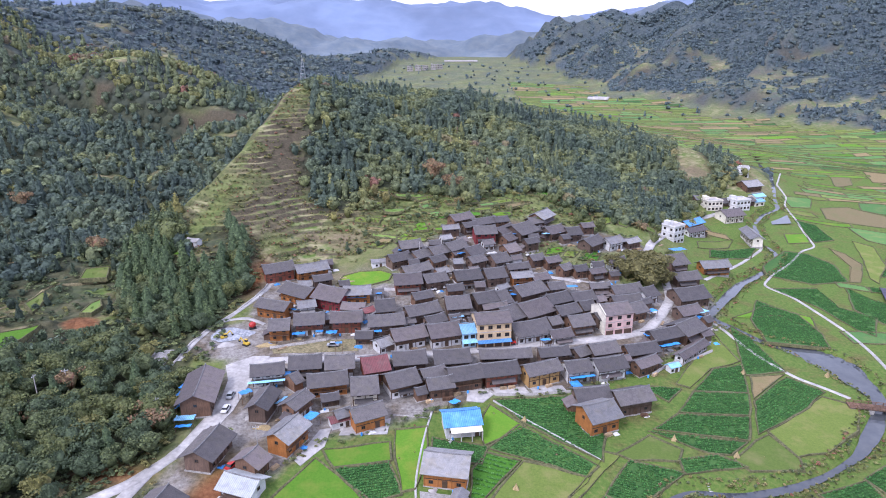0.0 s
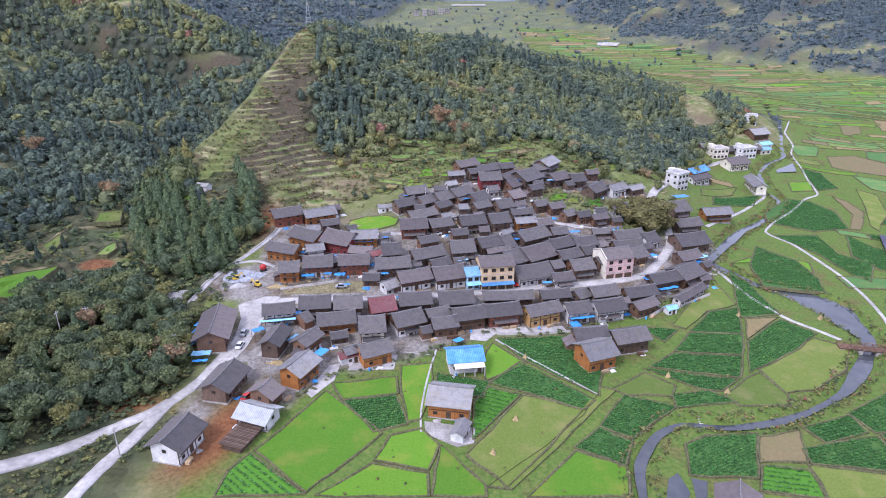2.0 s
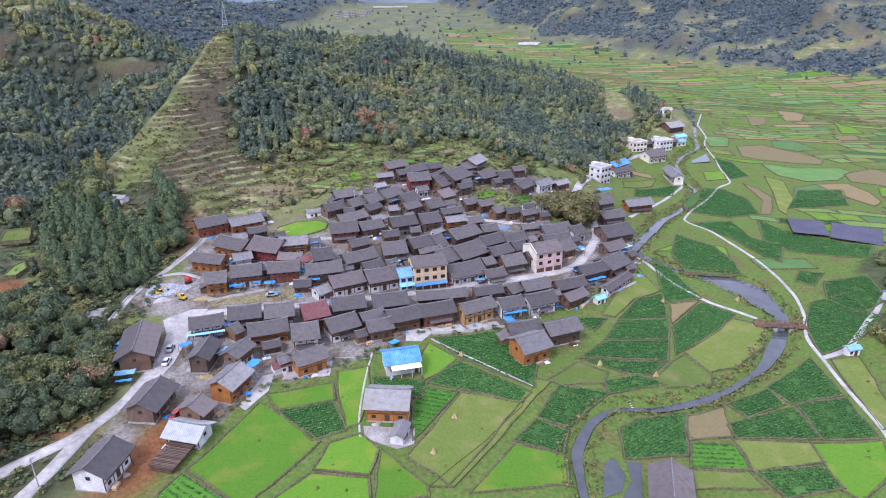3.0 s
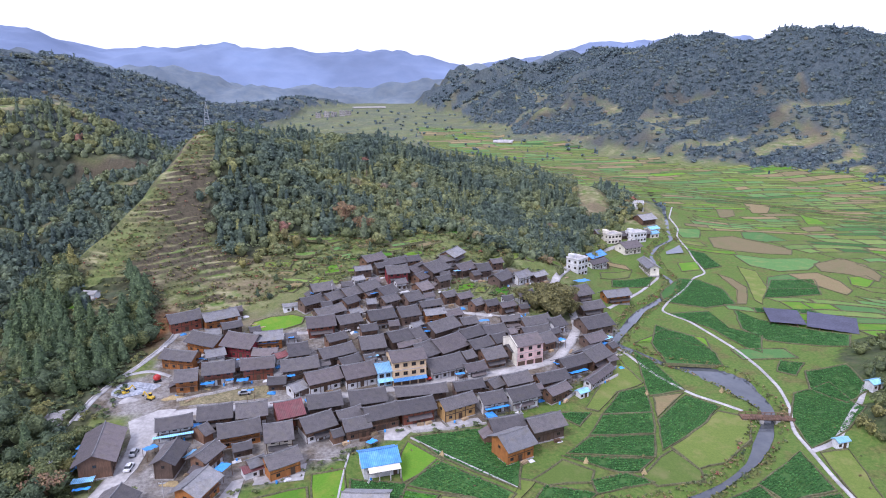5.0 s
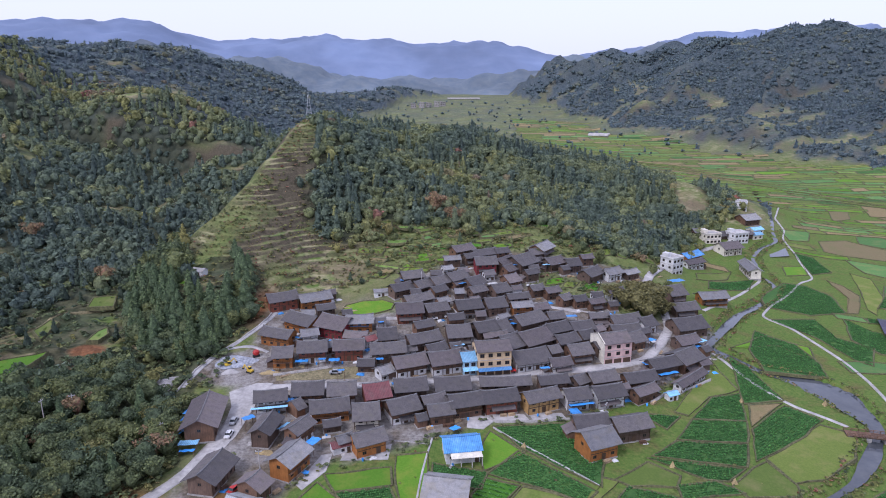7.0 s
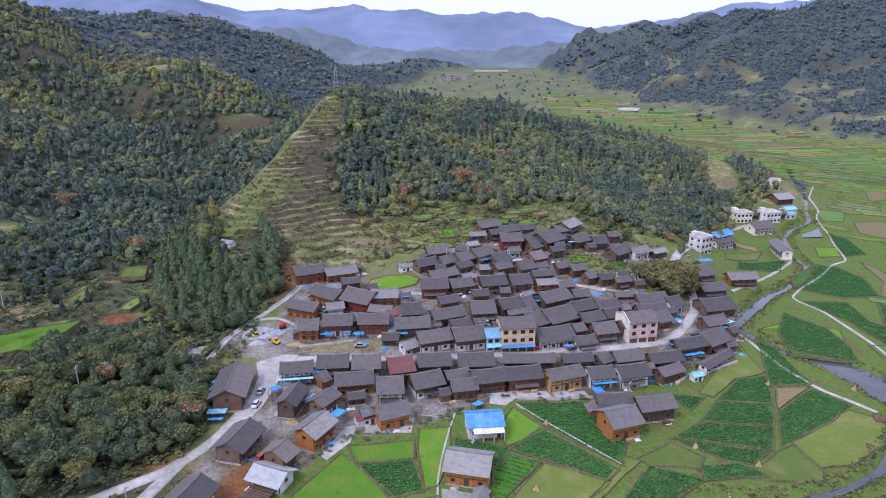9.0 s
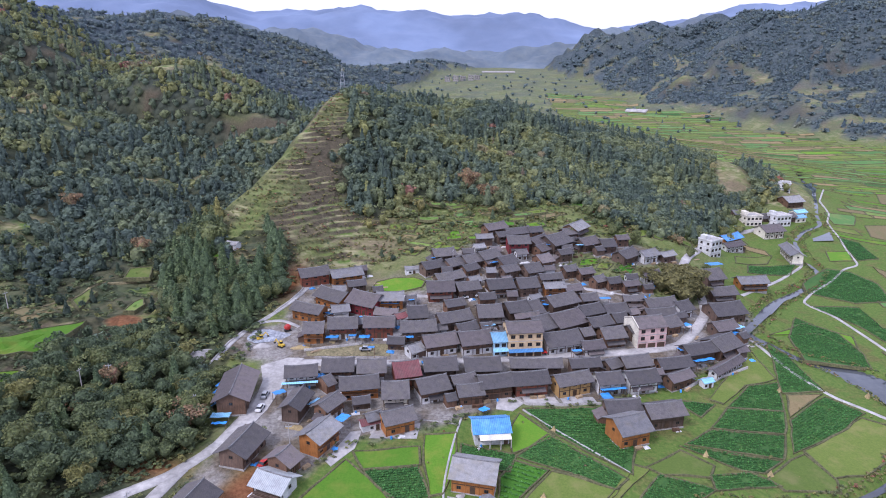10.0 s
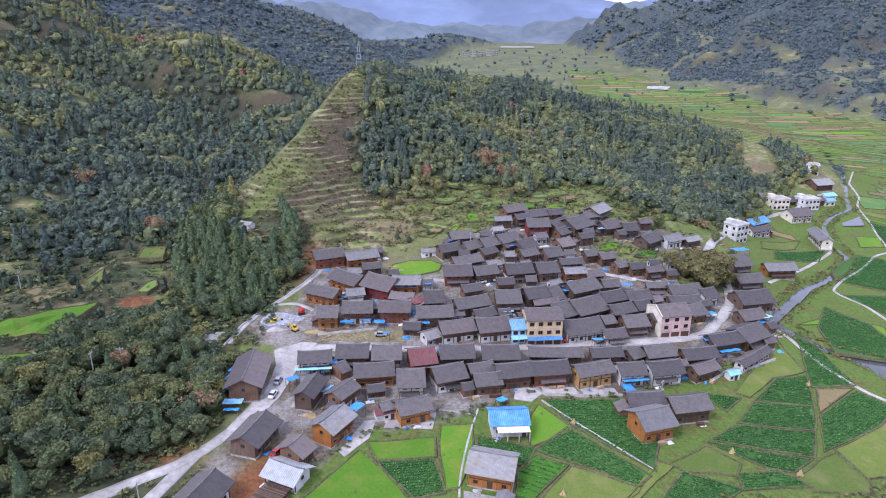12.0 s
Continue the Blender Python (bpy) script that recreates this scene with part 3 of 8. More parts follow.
cover[..., 2] = np.maximum(soft_inside(GX, GY, VILLAGE, 2.0), sstep(1.15, 0.85, np.hypot((GX + 76) / 14, (GY - 206) / 12)))
cover[..., 3] = np.maximum(np.exp(-(((GX + 80) / 3.5) ** 2 + ((GY - 249) / 11) ** 2)), 0.9 * np.exp(-(((GX + 84) / 9) ** 2 + ((GY - 138) / 4) ** 2)))
cover[..., 3] = np.maximum(cover[..., 3], np.exp(-(((GX + 58 - 0.3 * (GY - 128)) / 7) ** 4 + ((GY - 128) / 17) ** 4)))
GARDEN = [(34, 264), (31, 284), (44, 287), (66, 278), (80, 284), (92, 268), (88, 254), (74, 248), (64, 258), (50, 262)]
cover[..., 2] *= 1 - 0.9 * soft_inside(GX, GY, GARDEN, 2.0)
cover[..., 2] *= 1 - 0.8 * soft_inside(GX, GY, [(-52, 241), (-52, 268), (-23, 268), (-23, 243)], 1.5)
cover[..., 2] *= 1 - cover[..., 3]
cover[..., 1] = np.maximum(cover[..., 1], 0.65 * sstep(560, 820, GY))
cover[..., 3] = np.maximum(cover[..., 3], 0.9 * sstep(1.2, 0.8, np.hypot((GX + 132) / 6, (GY - 212) / 5)))
cover[..., 1] = np.maximum(cover[..., 1], 0.6 * (GX < -60) * (GX > -240) * (GY < 262) * (1 - cover[..., 2]))
nx, ny = len(gx), len(gy)
ids = np.arange(nx * ny).reshape(ny, nx)
quads = np.stack([ids[:-1, :-1], ids[:-1, 1:], ids[1:, 1:], ids[1:, :-1]], -1).reshape(-1, 4)
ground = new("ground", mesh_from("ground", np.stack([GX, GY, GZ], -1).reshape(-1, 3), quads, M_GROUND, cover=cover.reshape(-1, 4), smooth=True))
# mask by distance for the haze colour of the floor
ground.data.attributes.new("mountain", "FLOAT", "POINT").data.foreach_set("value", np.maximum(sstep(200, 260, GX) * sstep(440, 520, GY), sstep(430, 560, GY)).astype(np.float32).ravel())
tagged(ground, "grassy valley floor with terraced and wooded hillsides", "ground", kind="structure")


def ribbon(name, line, width, up, material, label, category, step=1.6, wide=None, kind="structure", level=None, sink=None):
    """A strip along a line that lies on the ground, or at one level."""
    pts = []
    for (ax, ay), (bx, by) in zip(line, line[1:]):
        k = max(1, int(math.hypot(bx - ax, by - ay) / step))
        pts.extend((ax + (bx - ax) * i / k, ay + (by - ay) * i / k) for i in range(k))
    pts = np.array(pts + [line[-1]], float)
    for _ in range(6):
        pts[1:-1] = (pts[:-2] + 2 * pts[1:-1] + pts[2:]) / 4
    d = np.gradient(pts, axis=0)
    d /= np.linalg.norm(d, axis=1)[:, None]
    side = np.stack([-d[:, 1], d[:, 0]], 1)
    w = (np.full(len(pts), width) if wide is None else wide(pts[:, 0], pts[:, 1])) * (1 + 0.07 * wob(pts[:, 0], pts[:, 1], 7, 1.0))
    offs = np.array([-0.5, -0.49, -0.17, 0.17, 0.49, 0.5])
    rows = pts[:, None, :] + side[:, None, :] * (w[:, None] * offs[None, :])[:, :, None]
    z = np.full(rows.shape[:2], level) if level is not None else ground_z(rows[..., 0], rows[..., 1]) + up
    if sink is not None:
        z = np.repeat((land(pts[:, 0], pts[:, 1]) - sink)[:, None], 6, 1)
        for _ in range(12):
            z[1:-1] = (z[:-2] + 2 * z[1:-1] + z[2:]) / 4
    elif level is None:
        z[:] = np.maximum(z, z.mean(1, keepdims=True))
        z[:, 0] -= up + 0.5
        z[:, -1] -= up + 0.5
    v = np.concatenate([rows, z[..., None]], -1).reshape(-1, 3)
    i = np.arange(len(v)).reshape(len(pts), 6)
    q = np.stack([i[:-1, :-1], i[1:, :-1], i[1:, 1:], i[:-1, 1:]], -1).reshape(-1, 4)[:, ::-1]
    return tagged(new(name, mesh_from(name, v, q, material)), label, category, kind=kind)


def river_width(x, y):
    return 2 * ((1.8 + 0.6 * wob(x, y, 38, 5.0)) * (1 - 0.3 * sstep(270, 310, y) - 0.42 * sstep(165, 140, y)) + 6.0 * np.exp(-(((x - 129) / 11) ** 2 + ((y - 202) / 15) ** 2)))


ribbon("water", RIVER, 6, 0, M_WATER, "still grey river between grassy banks", "river", wide=river_width, sink=1.0)
MAIN_ROAD = [(-128, 88), (-101, 111), (-93, 119), (-85, 129), (-78, 135), (-71, 147), (-68, 165), (-67, 178), (-68, 188), (-64, 193.5), (-48, 193.6), (-33, 194), (-21, 195), (-6, 197), (12, 201), (28, 206), (43, 209), (58, 214), (70, 219), (79, 231), (87, 245), (90, 262), (88, 285), (95, 300), (106, 318), (116, 333)]
ribbon("road", MAIN_ROAD, 3.7, 0.12, M_CONCRETE, "pale concrete village street with worn edges", "road")
SIDE_ROAD = [(-76, 138), (-79, 123), (-82, 112), (-83, 104), (-86, 60)]
ribbon("road", SIDE_ROAD, 3.6, 0.14, M_CONCRETE, "pale concrete side road beside the barn", "road")
ribbon("road", [(-90, 193), (-89, 205), (-86, 217), (-80, 226), (-76, 236), (-73, 247)], 1.7, 0.12, M_ASPHALT, "narrow grey concrete track along the wooded slope", "road")
ribbon("road", [(-86, 217), (-82, 221), (-75, 222), (-68, 217)], 1.5, 0.15, M_ASPHALT, "short grey concrete track round the building yard", "road")
ribbon("road", [(-33, 238), (-20, 238), (-4, 240), (12, 245), (24, 249), (33, 257), (39, 254), (52, 252)], 2.2, 0.13, M_ASPHALT, "grey concrete lane between the upper houses", "road")
ribbon("road", [(141, 367), (154, 375), (168, 385), (176, 398)], 3.4, 0.13, M_CONCRETE, "pale concrete road by the outlying houses", "road")
ribbon("footpath", [(255, 504), (227, 452), (219, 421), (210, 405), (204, 378), (196, 352), (190, 329), (179, 322), (165, 304), (147, 286), (137, 273), (144, 260), (146, 240), (147, 227), (146, 210), (143, 193), (138, 180), (129, 165), (127, 154), (124, 140), (121.4, 121.4), (117.3, 109.4), (112, 96), (104, 70)], 1.05, 0.34, M_CONCRETE, "white concrete footpath winding between the fields", "path")
ribbon("footpath", [(127, 154), (137, 157), (149, 167), (159, 175), (170, 186)], 1.8, 0.2, M_CONCRETE, "white concrete footpath up to a small shelter", "path")
ribbon("footpath", [(94, 237), (100, 227), (105, 206), (111, 191), (116, 186), (121, 179)], 1.3, 0.2, M_CONCRETE, "white concrete footpath along the river bank", "path")
ribbon("footpath", [(110, 270), (138, 300), (159, 323), (164, 334), (163, 341)], 1.5, 0.2, M_CONCRETE, "white concrete riverside path with a low edge", "path")
ribbon("footpath", [(-175, 200), (-170, 207), (-166, 216), (-159, 227), (-153, 240), (-140, 246)], 0.8, 0.45, M_DRY, "pale track below the wooded slope", "path")
ribbon("footpath", [(-127, 232), (-122, 222), (-116, 215), (-111, 213)], 0.8, 0.45, M_DRY, "pale track at the foot of the fir wood", "path")
ribbon("footpath", [(12, 173), (38, 146)], 0.3, 0.46, M_ASPHALT, "thin white concrete edge between two vegetable fields", "path")
ribbon("footpath", [(-6, 167), (-7.4, 158), (-8.4, 148), (-9.2, 136), (-8.6, 130)], 0.55, 0.2, M_ASPHALT, "narrow concrete path down to the front house", "path")


def pad(name, poly, up, material, label, category):
    """A flat slab of paving that follows the ground."""
    cx, cy = sum(p[0] for p in poly) / len(poly), sum(p[1] for p in poly) / len(poly)
    rim = []
    for (ax, ay), (bx, by) in zip(poly, poly[1:] + poly[:1]):
        k = max(1, int(math.hypot(bx - ax, by - ay) / 1.5))
        rim.extend((ax + (bx - ax) * i / k, ay + (by - ay) * i / k) for i in range(k))
    rim = np.array(rim)
    rings = [np.array([cx, cy]) + (rim - (cx, cy)) * q for q in (1.0, 0.99, 0.75, 0.5, 0.25)]
    v = [np.c_[r, ground_z(r[:, 0], r[:, 1]) + (up if n_ else -0.4)] for n_, r in enumerate(rings)]
    v = np.concatenate(v + [[[cx, cy, float(ground_z(cx, cy)) + up]]])
    k = len(rim)
    i, j = np.arange(k), (np.arange(k) + 1) % k
    q = [np.stack([n_ * k + i, n_ * k + j, (n_ + 1) * k + j, (n_ + 1) * k + i], 1) for n_ in range(4)]
    q.append(np.stack([4 * k + i, 4 * k + j, np.full(k, 5 * k), np.full(k, 5 * k)], 1))
    flip = sum(a[0] * b[1] - b[0] * a[1] for a, b in zip(poly, poly[1:] + poly[:1])) < 0
    me = bpy.data.meshes.new(name)
    me.from_pydata(v.tolist(), [], [tuple(dict.fromkeys(map(int, f[::-1] if flip else f))) for f in np.concatenate(q)])
    me.materials.append(material)
    return tagged(new(name, me), label, category, kind="structure")


def stone_wall(line, high, thick, material, label):
    """A low upright wall along a line, its top following the ground."""
    pts = []
    for (ax, ay), (bx, by) in zip(line, line[1:]):
        k = max(1, int(math.hypot(bx - ax, by - ay) / 1.5))
        pts.extend((ax + (bx - ax) * i / k, ay + (by - ay) * i / k) for i in range(k))
    pts = np.array(pts + [line[-1]], float)
    d = np.gradient(pts, axis=0)
    d /= np.linalg.norm(d, axis=1)[:, None]
    side = np.stack([-d[:, 1], d[:, 0]], 1) * thick / 2
    z = ground_z(pts[:, 0], pts[:, 1])
    rim = 0.06 * wob(pts[:, 0], pts[:, 1], 3, 1.0)
    rows = [np.c_[pts - side, z - 1.2], np.c_[pts - side, z + high + rim], np.c_[pts + side, z + high + rim], np.c_[pts + side, z - 1.2]]
    k = len(pts)
    i = np.arange(k - 1)
    q = [np.stack([n_ * k + i, n_ * k + i + 1, ((n_ + 1) % 4) * k + i + 1, ((n_ + 1) % 4) * k + i], 1) for n_ in range(4)]
    me = mesh_from("wall", np.concatenate(rows), np.concatenate(q), material)
    return tagged(new("wall", me), label, "wall", kind="structure")


# the open concrete square by the barn, yards and low walls in front of the houses
pad("pavement", [(-73.5, 190.5), (-66, 196), (-60.5, 196), (-62.5, 186), (-62.8, 176), (-63.2, 166), (-65, 158), (-68.6, 159), (-68.6, 171), (-70, 182)], 0.18, M_CONCRETE, "wide pale concrete square beside the barn", "pavement")
pad("pavement", [(4, 172.5), (4.5, 178), (11.5, 179), (12.5, 176.5), (9, 172)], 0.14, M_CONCRETE, "pale concrete yard strewn with rubble", "pavement")
pad("pavement", [(12.8, 176.8), (12, 180), (22, 181), (23.5, 177.6)], 0.16, M_CONCRETE, "pale concrete yard before a timber house", "pavement")
pad("pavement", [(24.5, 177.8), (23.5, 181), (34, 182.5), (35, 179.6)], 0.16, M_ASPHALT, "grey concrete yard before a timber house", "pavement")
pad("pavement", [(-31, 155), (-30.5, 158), (-17.5, 163.5), (-17.8, 156)], 0.14, M_ASPHALT, "grey concrete apron round a timber house", "pavement")
pad("pavement", [(-38.5, 142), (-40.5, 144), (-36.5, 157.5), (-33.5, 158.5), (-33.8, 150)], 0.14, M_CONCRETE, "white concrete apron beside a timber house", "pavement")
pad("pavement", [(-7.6, 129.6), (-8.0, 134), (5.0, 132), (4.6, 126.5), (0.5, 125)], 0.2, M_STONE, "grey concrete yard round the front house", "pavement")
stone_wall([(10.6, 178.5), (13.1, 175.9), (24, 176.8), (36, 179)], 0.7, 0.4, M_STONE, "low grey rubble retaining wall above the field")
stone_wall([(-17, 165), (-12, 164.6), (-6.3, 163.7)], 0.2, 0.35, M_STONE, "low pale stone wall at the field edge")
stone_wall([(-61.8, 200.6), (-49.7, 203.8), (-42.6, 206)], 0.8, 0.4, M_STONE, "low stone terrace wall of a dry garden")
stone_wall([(-91, 190), (-90, 204), (-87, 216), (-81, 225), (-77, 235), (-74.5, 246)], 0.5, 0.4, M_CONCRETE, "pale concrete kerb wall along the slope")
stone_wall([(64, 190.5), (72, 198), (80, 201), (90, 208)], 1.0, 0.45, M_STONE, "grey rubble retaining wall below the houses")
pad("pavement", [(-60, 197.5), (-61, 200), (-43, 205.5), (-32, 206), (-31.5, 198.5)], 0.1, M_DRY, "dry brown garden plot behind a low wall", "garden")
stone_wall([(33.5, 256.5), (39, 254.2), (52, 252.4), (60, 251.5)], 0.5, 0.4, M_CONCRETE, "pale concrete wall along the upper lane")


# ---- far ranges, beyond everything that shifts ----
FAR_RANGE = [(-2600, 2900, 330, 600), (-1723, 3500, 392, 620), (-1284, 3684, 290, 560), (-738, 3830, 336, 540), (-255, 3893, 295, 520), (150, 3900, 308, 520), (619, 3852, 222, 480), (907, 3795, 259, 520), (1387, 3647, 344, 560), (2012, 3343, 345, 620)]
NEAR_RANGE = [(-900, 1950, 190, 330), (-614, 2217, 145, 300), (-412, 2264, 122, 260), (-160, 2310, 112, 230), (20, 2360, 92, 220), (200, 2296, 118, 240), (461, 2255, 160, 320), (760, 2150, 190, 360)]


def far_range(name, nodes, box_, step, material, label, rough):
    X, Y = np.meshgrid(np.arange(box_[0], box_[2], step), np.arange(box_[1], box_[3], step))
    Z = ridge_of(X, Y, nodes)
    Z = Z * (1 + 0.5 * rough * wob(X, Y, 420, 0.6) + 0.3 * rough * wob(X, Y, 160, 1.5) + 0.12 * rough * wob(X, Y, 60, 2.5)) + 0.06 * rough * wob(X, Y, 35, 1.0) * Z - 2
    k = np.arange(X.size).reshape(X.shape)
    q = np.stack([k[:-1, :-1], k[:-1, 1:], k[1:, 1:], k[1:, :-1]], -1).reshape(-1, 4)
    return tagged(new(name, mesh_from(name, np.stack([X, Y, Z], -1).reshape(-1, 3), q, material, smooth=True)), label, "mountains", kind="structure")


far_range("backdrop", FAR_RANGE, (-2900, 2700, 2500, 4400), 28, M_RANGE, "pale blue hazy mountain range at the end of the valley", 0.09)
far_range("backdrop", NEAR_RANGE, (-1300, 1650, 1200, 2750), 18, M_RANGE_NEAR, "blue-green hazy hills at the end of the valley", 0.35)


# ---- houses ----
WALLS = {"orange": M_ORANGE, "wood": M_WOOD, "dark": M_DARK, "red": M_RED, "redpaint": M_REDPAINT, "ochre": M_OCHRE, "white": M_WHITE, "cream": M_CREAM, "mixed": M_WOOD, "whitedark": M_DARK, "pink": M_PINK, "yellow": M_YELLOW}
ROOFS = {"tile": M_TILE, "brown": M_BROWN_TILE, "grey": M_GREY_TILE, "maroon": M_MAROON, "blue": M_BLUE, "tin": M_TIN}
WALL_WORDS = {"orange": "varnished orange timber", "wood": "brown weathered timber", "dark": "old dark timber", "red": "red-brown timber", "redpaint": "dark red painted timber", "ochre": "ochre timber", "white": "whitewashed", "cream": "cream plastered", "mixed": "brown timber and whitewash", "whitedark": "dark timber and whitewash"}
ROOF_WORDS = {"tile": "dark grey tiled roof", "brown": "brownish grey tiled roof", "grey": "pale grey tiled roof", "maroon": "maroon tin roof", "blue": "blue tin roof", "tin": "pale grey tin roof"}
hrng = random.Random(21)


def window_meshes():
    frame_bm = bmesh.new()
    for a in ((-0.55, -0.5, -0.45, 0.5), (0.45, -0.5, 0.55, 0.5), (-0.04, -0.5, 0.04, 0.5)):
        add_box(frame_bm, a[0], -0.07, a[1], a[2], 0.03, a[3])
    for a in ((-0.45, -0.5, -0.04, -0.42), (0.04, -0.5, 0.45, -0.42), (-0.45, 0.42, -0.04, 0.5), (0.04, 0.42, 0.45, 0.5)):
        add_box(frame_bm, a[0], -0.06, a[1], a[2], 0.03, a[3])
    fm = bpy.data.meshes.new("window_frame")
    frame_bm.to_mesh(fm), frame_bm.free()
    fm.materials.append(M_FRAME)
    pane_bm = box(-0.46, -0.02, -0.43, 0.46, 0.02, 0.43)
    pm = bpy.data.meshes.new("pane")
    pane_bm.to_mesh(pm), pane_bm.free()
    pm.materials.append(M_GLASS)
    return fm, pm


FRAME_MESH, PANE_MESH = window_meshes()


def window(parent, x, y, z, w=1.1, h=1.0, turn=0):
    f = part("window", FRAME_MESH, None, parent)
    f.matrix_basis = pose(x, y, z, 0, 0, turn) @ Matrix.Diagonal((w / 1.1, 1, h, 1))
    part("pane", PANE_MESH, None, f)
    return f


def door(parent, x, y, z, w=1.1, h=2.0, turn=0, mat=None):
    d = part("door", box(-w / 2, -0.06, 0, w / 2, 0.04, h), mat or M_FRAME, parent)
    d.matrix_basis = pose(x, y, z, 0, 0, turn)
    return d


def gable_walls(L, D, h, rise, foot, top=0.0):
    """Four walls with gables, in one shell, from z = foot up to the eaves."""
    bm = bmesh.new()
    x, y = L / 2, D / 2
    a = [bm.verts.new(p) for p in ((-x, -y, foot), (x, -y, foot), (x, y, foot), (-x, y, foot), (-x, -y, h), (x, -y, h), (x, y, h), (-x, y, h), (-x, 0, h + rise), (x, 0, h + rise))]
    for f in ((0, 1, 5, 4), (2, 3, 7, 6), (1, 2, 6, 9, 5), (3, 0, 4, 8, 7), (4, 5, 9, 8), (6, 7, 8, 9), (3, 2, 1, 0)):
        bm.faces.new([a[i] for i in f])
    return bm


def roof_slope(L, run, slope, sag, side, thick=0.16):
    """One slope of a roof, from the ridge at z = 0 down to the eaves, with a slight sag and a curl at the eaves."""
    bm = bmesh.new()
    nx_, ny_ = 6, 4
    grid = []
    for top in (0, 1):
        for j in range(ny_ + 1):
            for i in range(nx_ + 1):
                u, v = i / nx_, j / ny_
                x = (u - 0.5) * L
                z = -slope * run * v - sag * math.sin(math.pi * u) * (1 - 0.4 * v) + 0.10 * run * 0.3 * v * v + 0.05 * (2 * u - 1) ** 4 * (1 - v) * 3
                grid.append(bm.verts.new((x, side * run * v, z - (0 if top else thick))))
    n1 = (nx_ + 1) * (ny_ + 1)

    def g(t, i, j):
        return grid[t * n1 + j * (nx_ + 1) + i]

    for j in range(ny_):
        for i in range(nx_):
            f = [g(1, i, j), g(1, i + 1, j), g(1, i + 1, j + 1), g(1, i, j + 1)]
            k = [g(0, i, j), g(0, i, j + 1), g(0, i + 1, j + 1), g(0, i + 1, j)]
            if side < 0:
                f, k = f[::-1], k[::-1]
            bm.faces.new(f[::-1]), bm.faces.new(k[::-1])
    for i in range(nx_):
        bm.faces.new([g(0, i, ny_), g(0, i + 1, ny_), g(1, i + 1, ny_), g(1, i, ny_)])
        bm.faces.new([g(0, i, 0), g(1, i, 0), g(1, i + 1, 0), g(0, i + 1, 0)])
    for j in range(ny_):
        for i in (0, nx_):
            bm.faces.new([g(0, i, j), g(0, i, j + 1), g(1, i, j + 1), g(1, i, j)])
    bmesh.ops.recalc_face_normals(bm, faces=bm.faces)
    return bm


def ridge_bar(L, sag):
    bm = bmesh.new()
    k = 8
    rings = []
    for i in range(k + 1):
        u = i / k
        z = -sag * math.sin(math.pi * u) + 0.30 * abs(2 * u - 1) ** 5
        rings.append([bm.verts.new(((u - 0.5) * L, y, z + dz)) for y, dz in ((-0.16, -0.12), (-0.10, 0.20), (0.10, 0.20), (0.16, -0.12))])
    for a, b in zip(rings, rings[1:]):
        for j in range(4):
            bm.faces.new([a[j], b[j], b[(j + 1) % 4], a[(j + 1) % 4]])
    bm.faces.new(rings[0]), bm.faces.new(rings[-1][::-1])
    bmesh.ops.recalc_face_normals(bm, faces=bm.faces)
    return bm


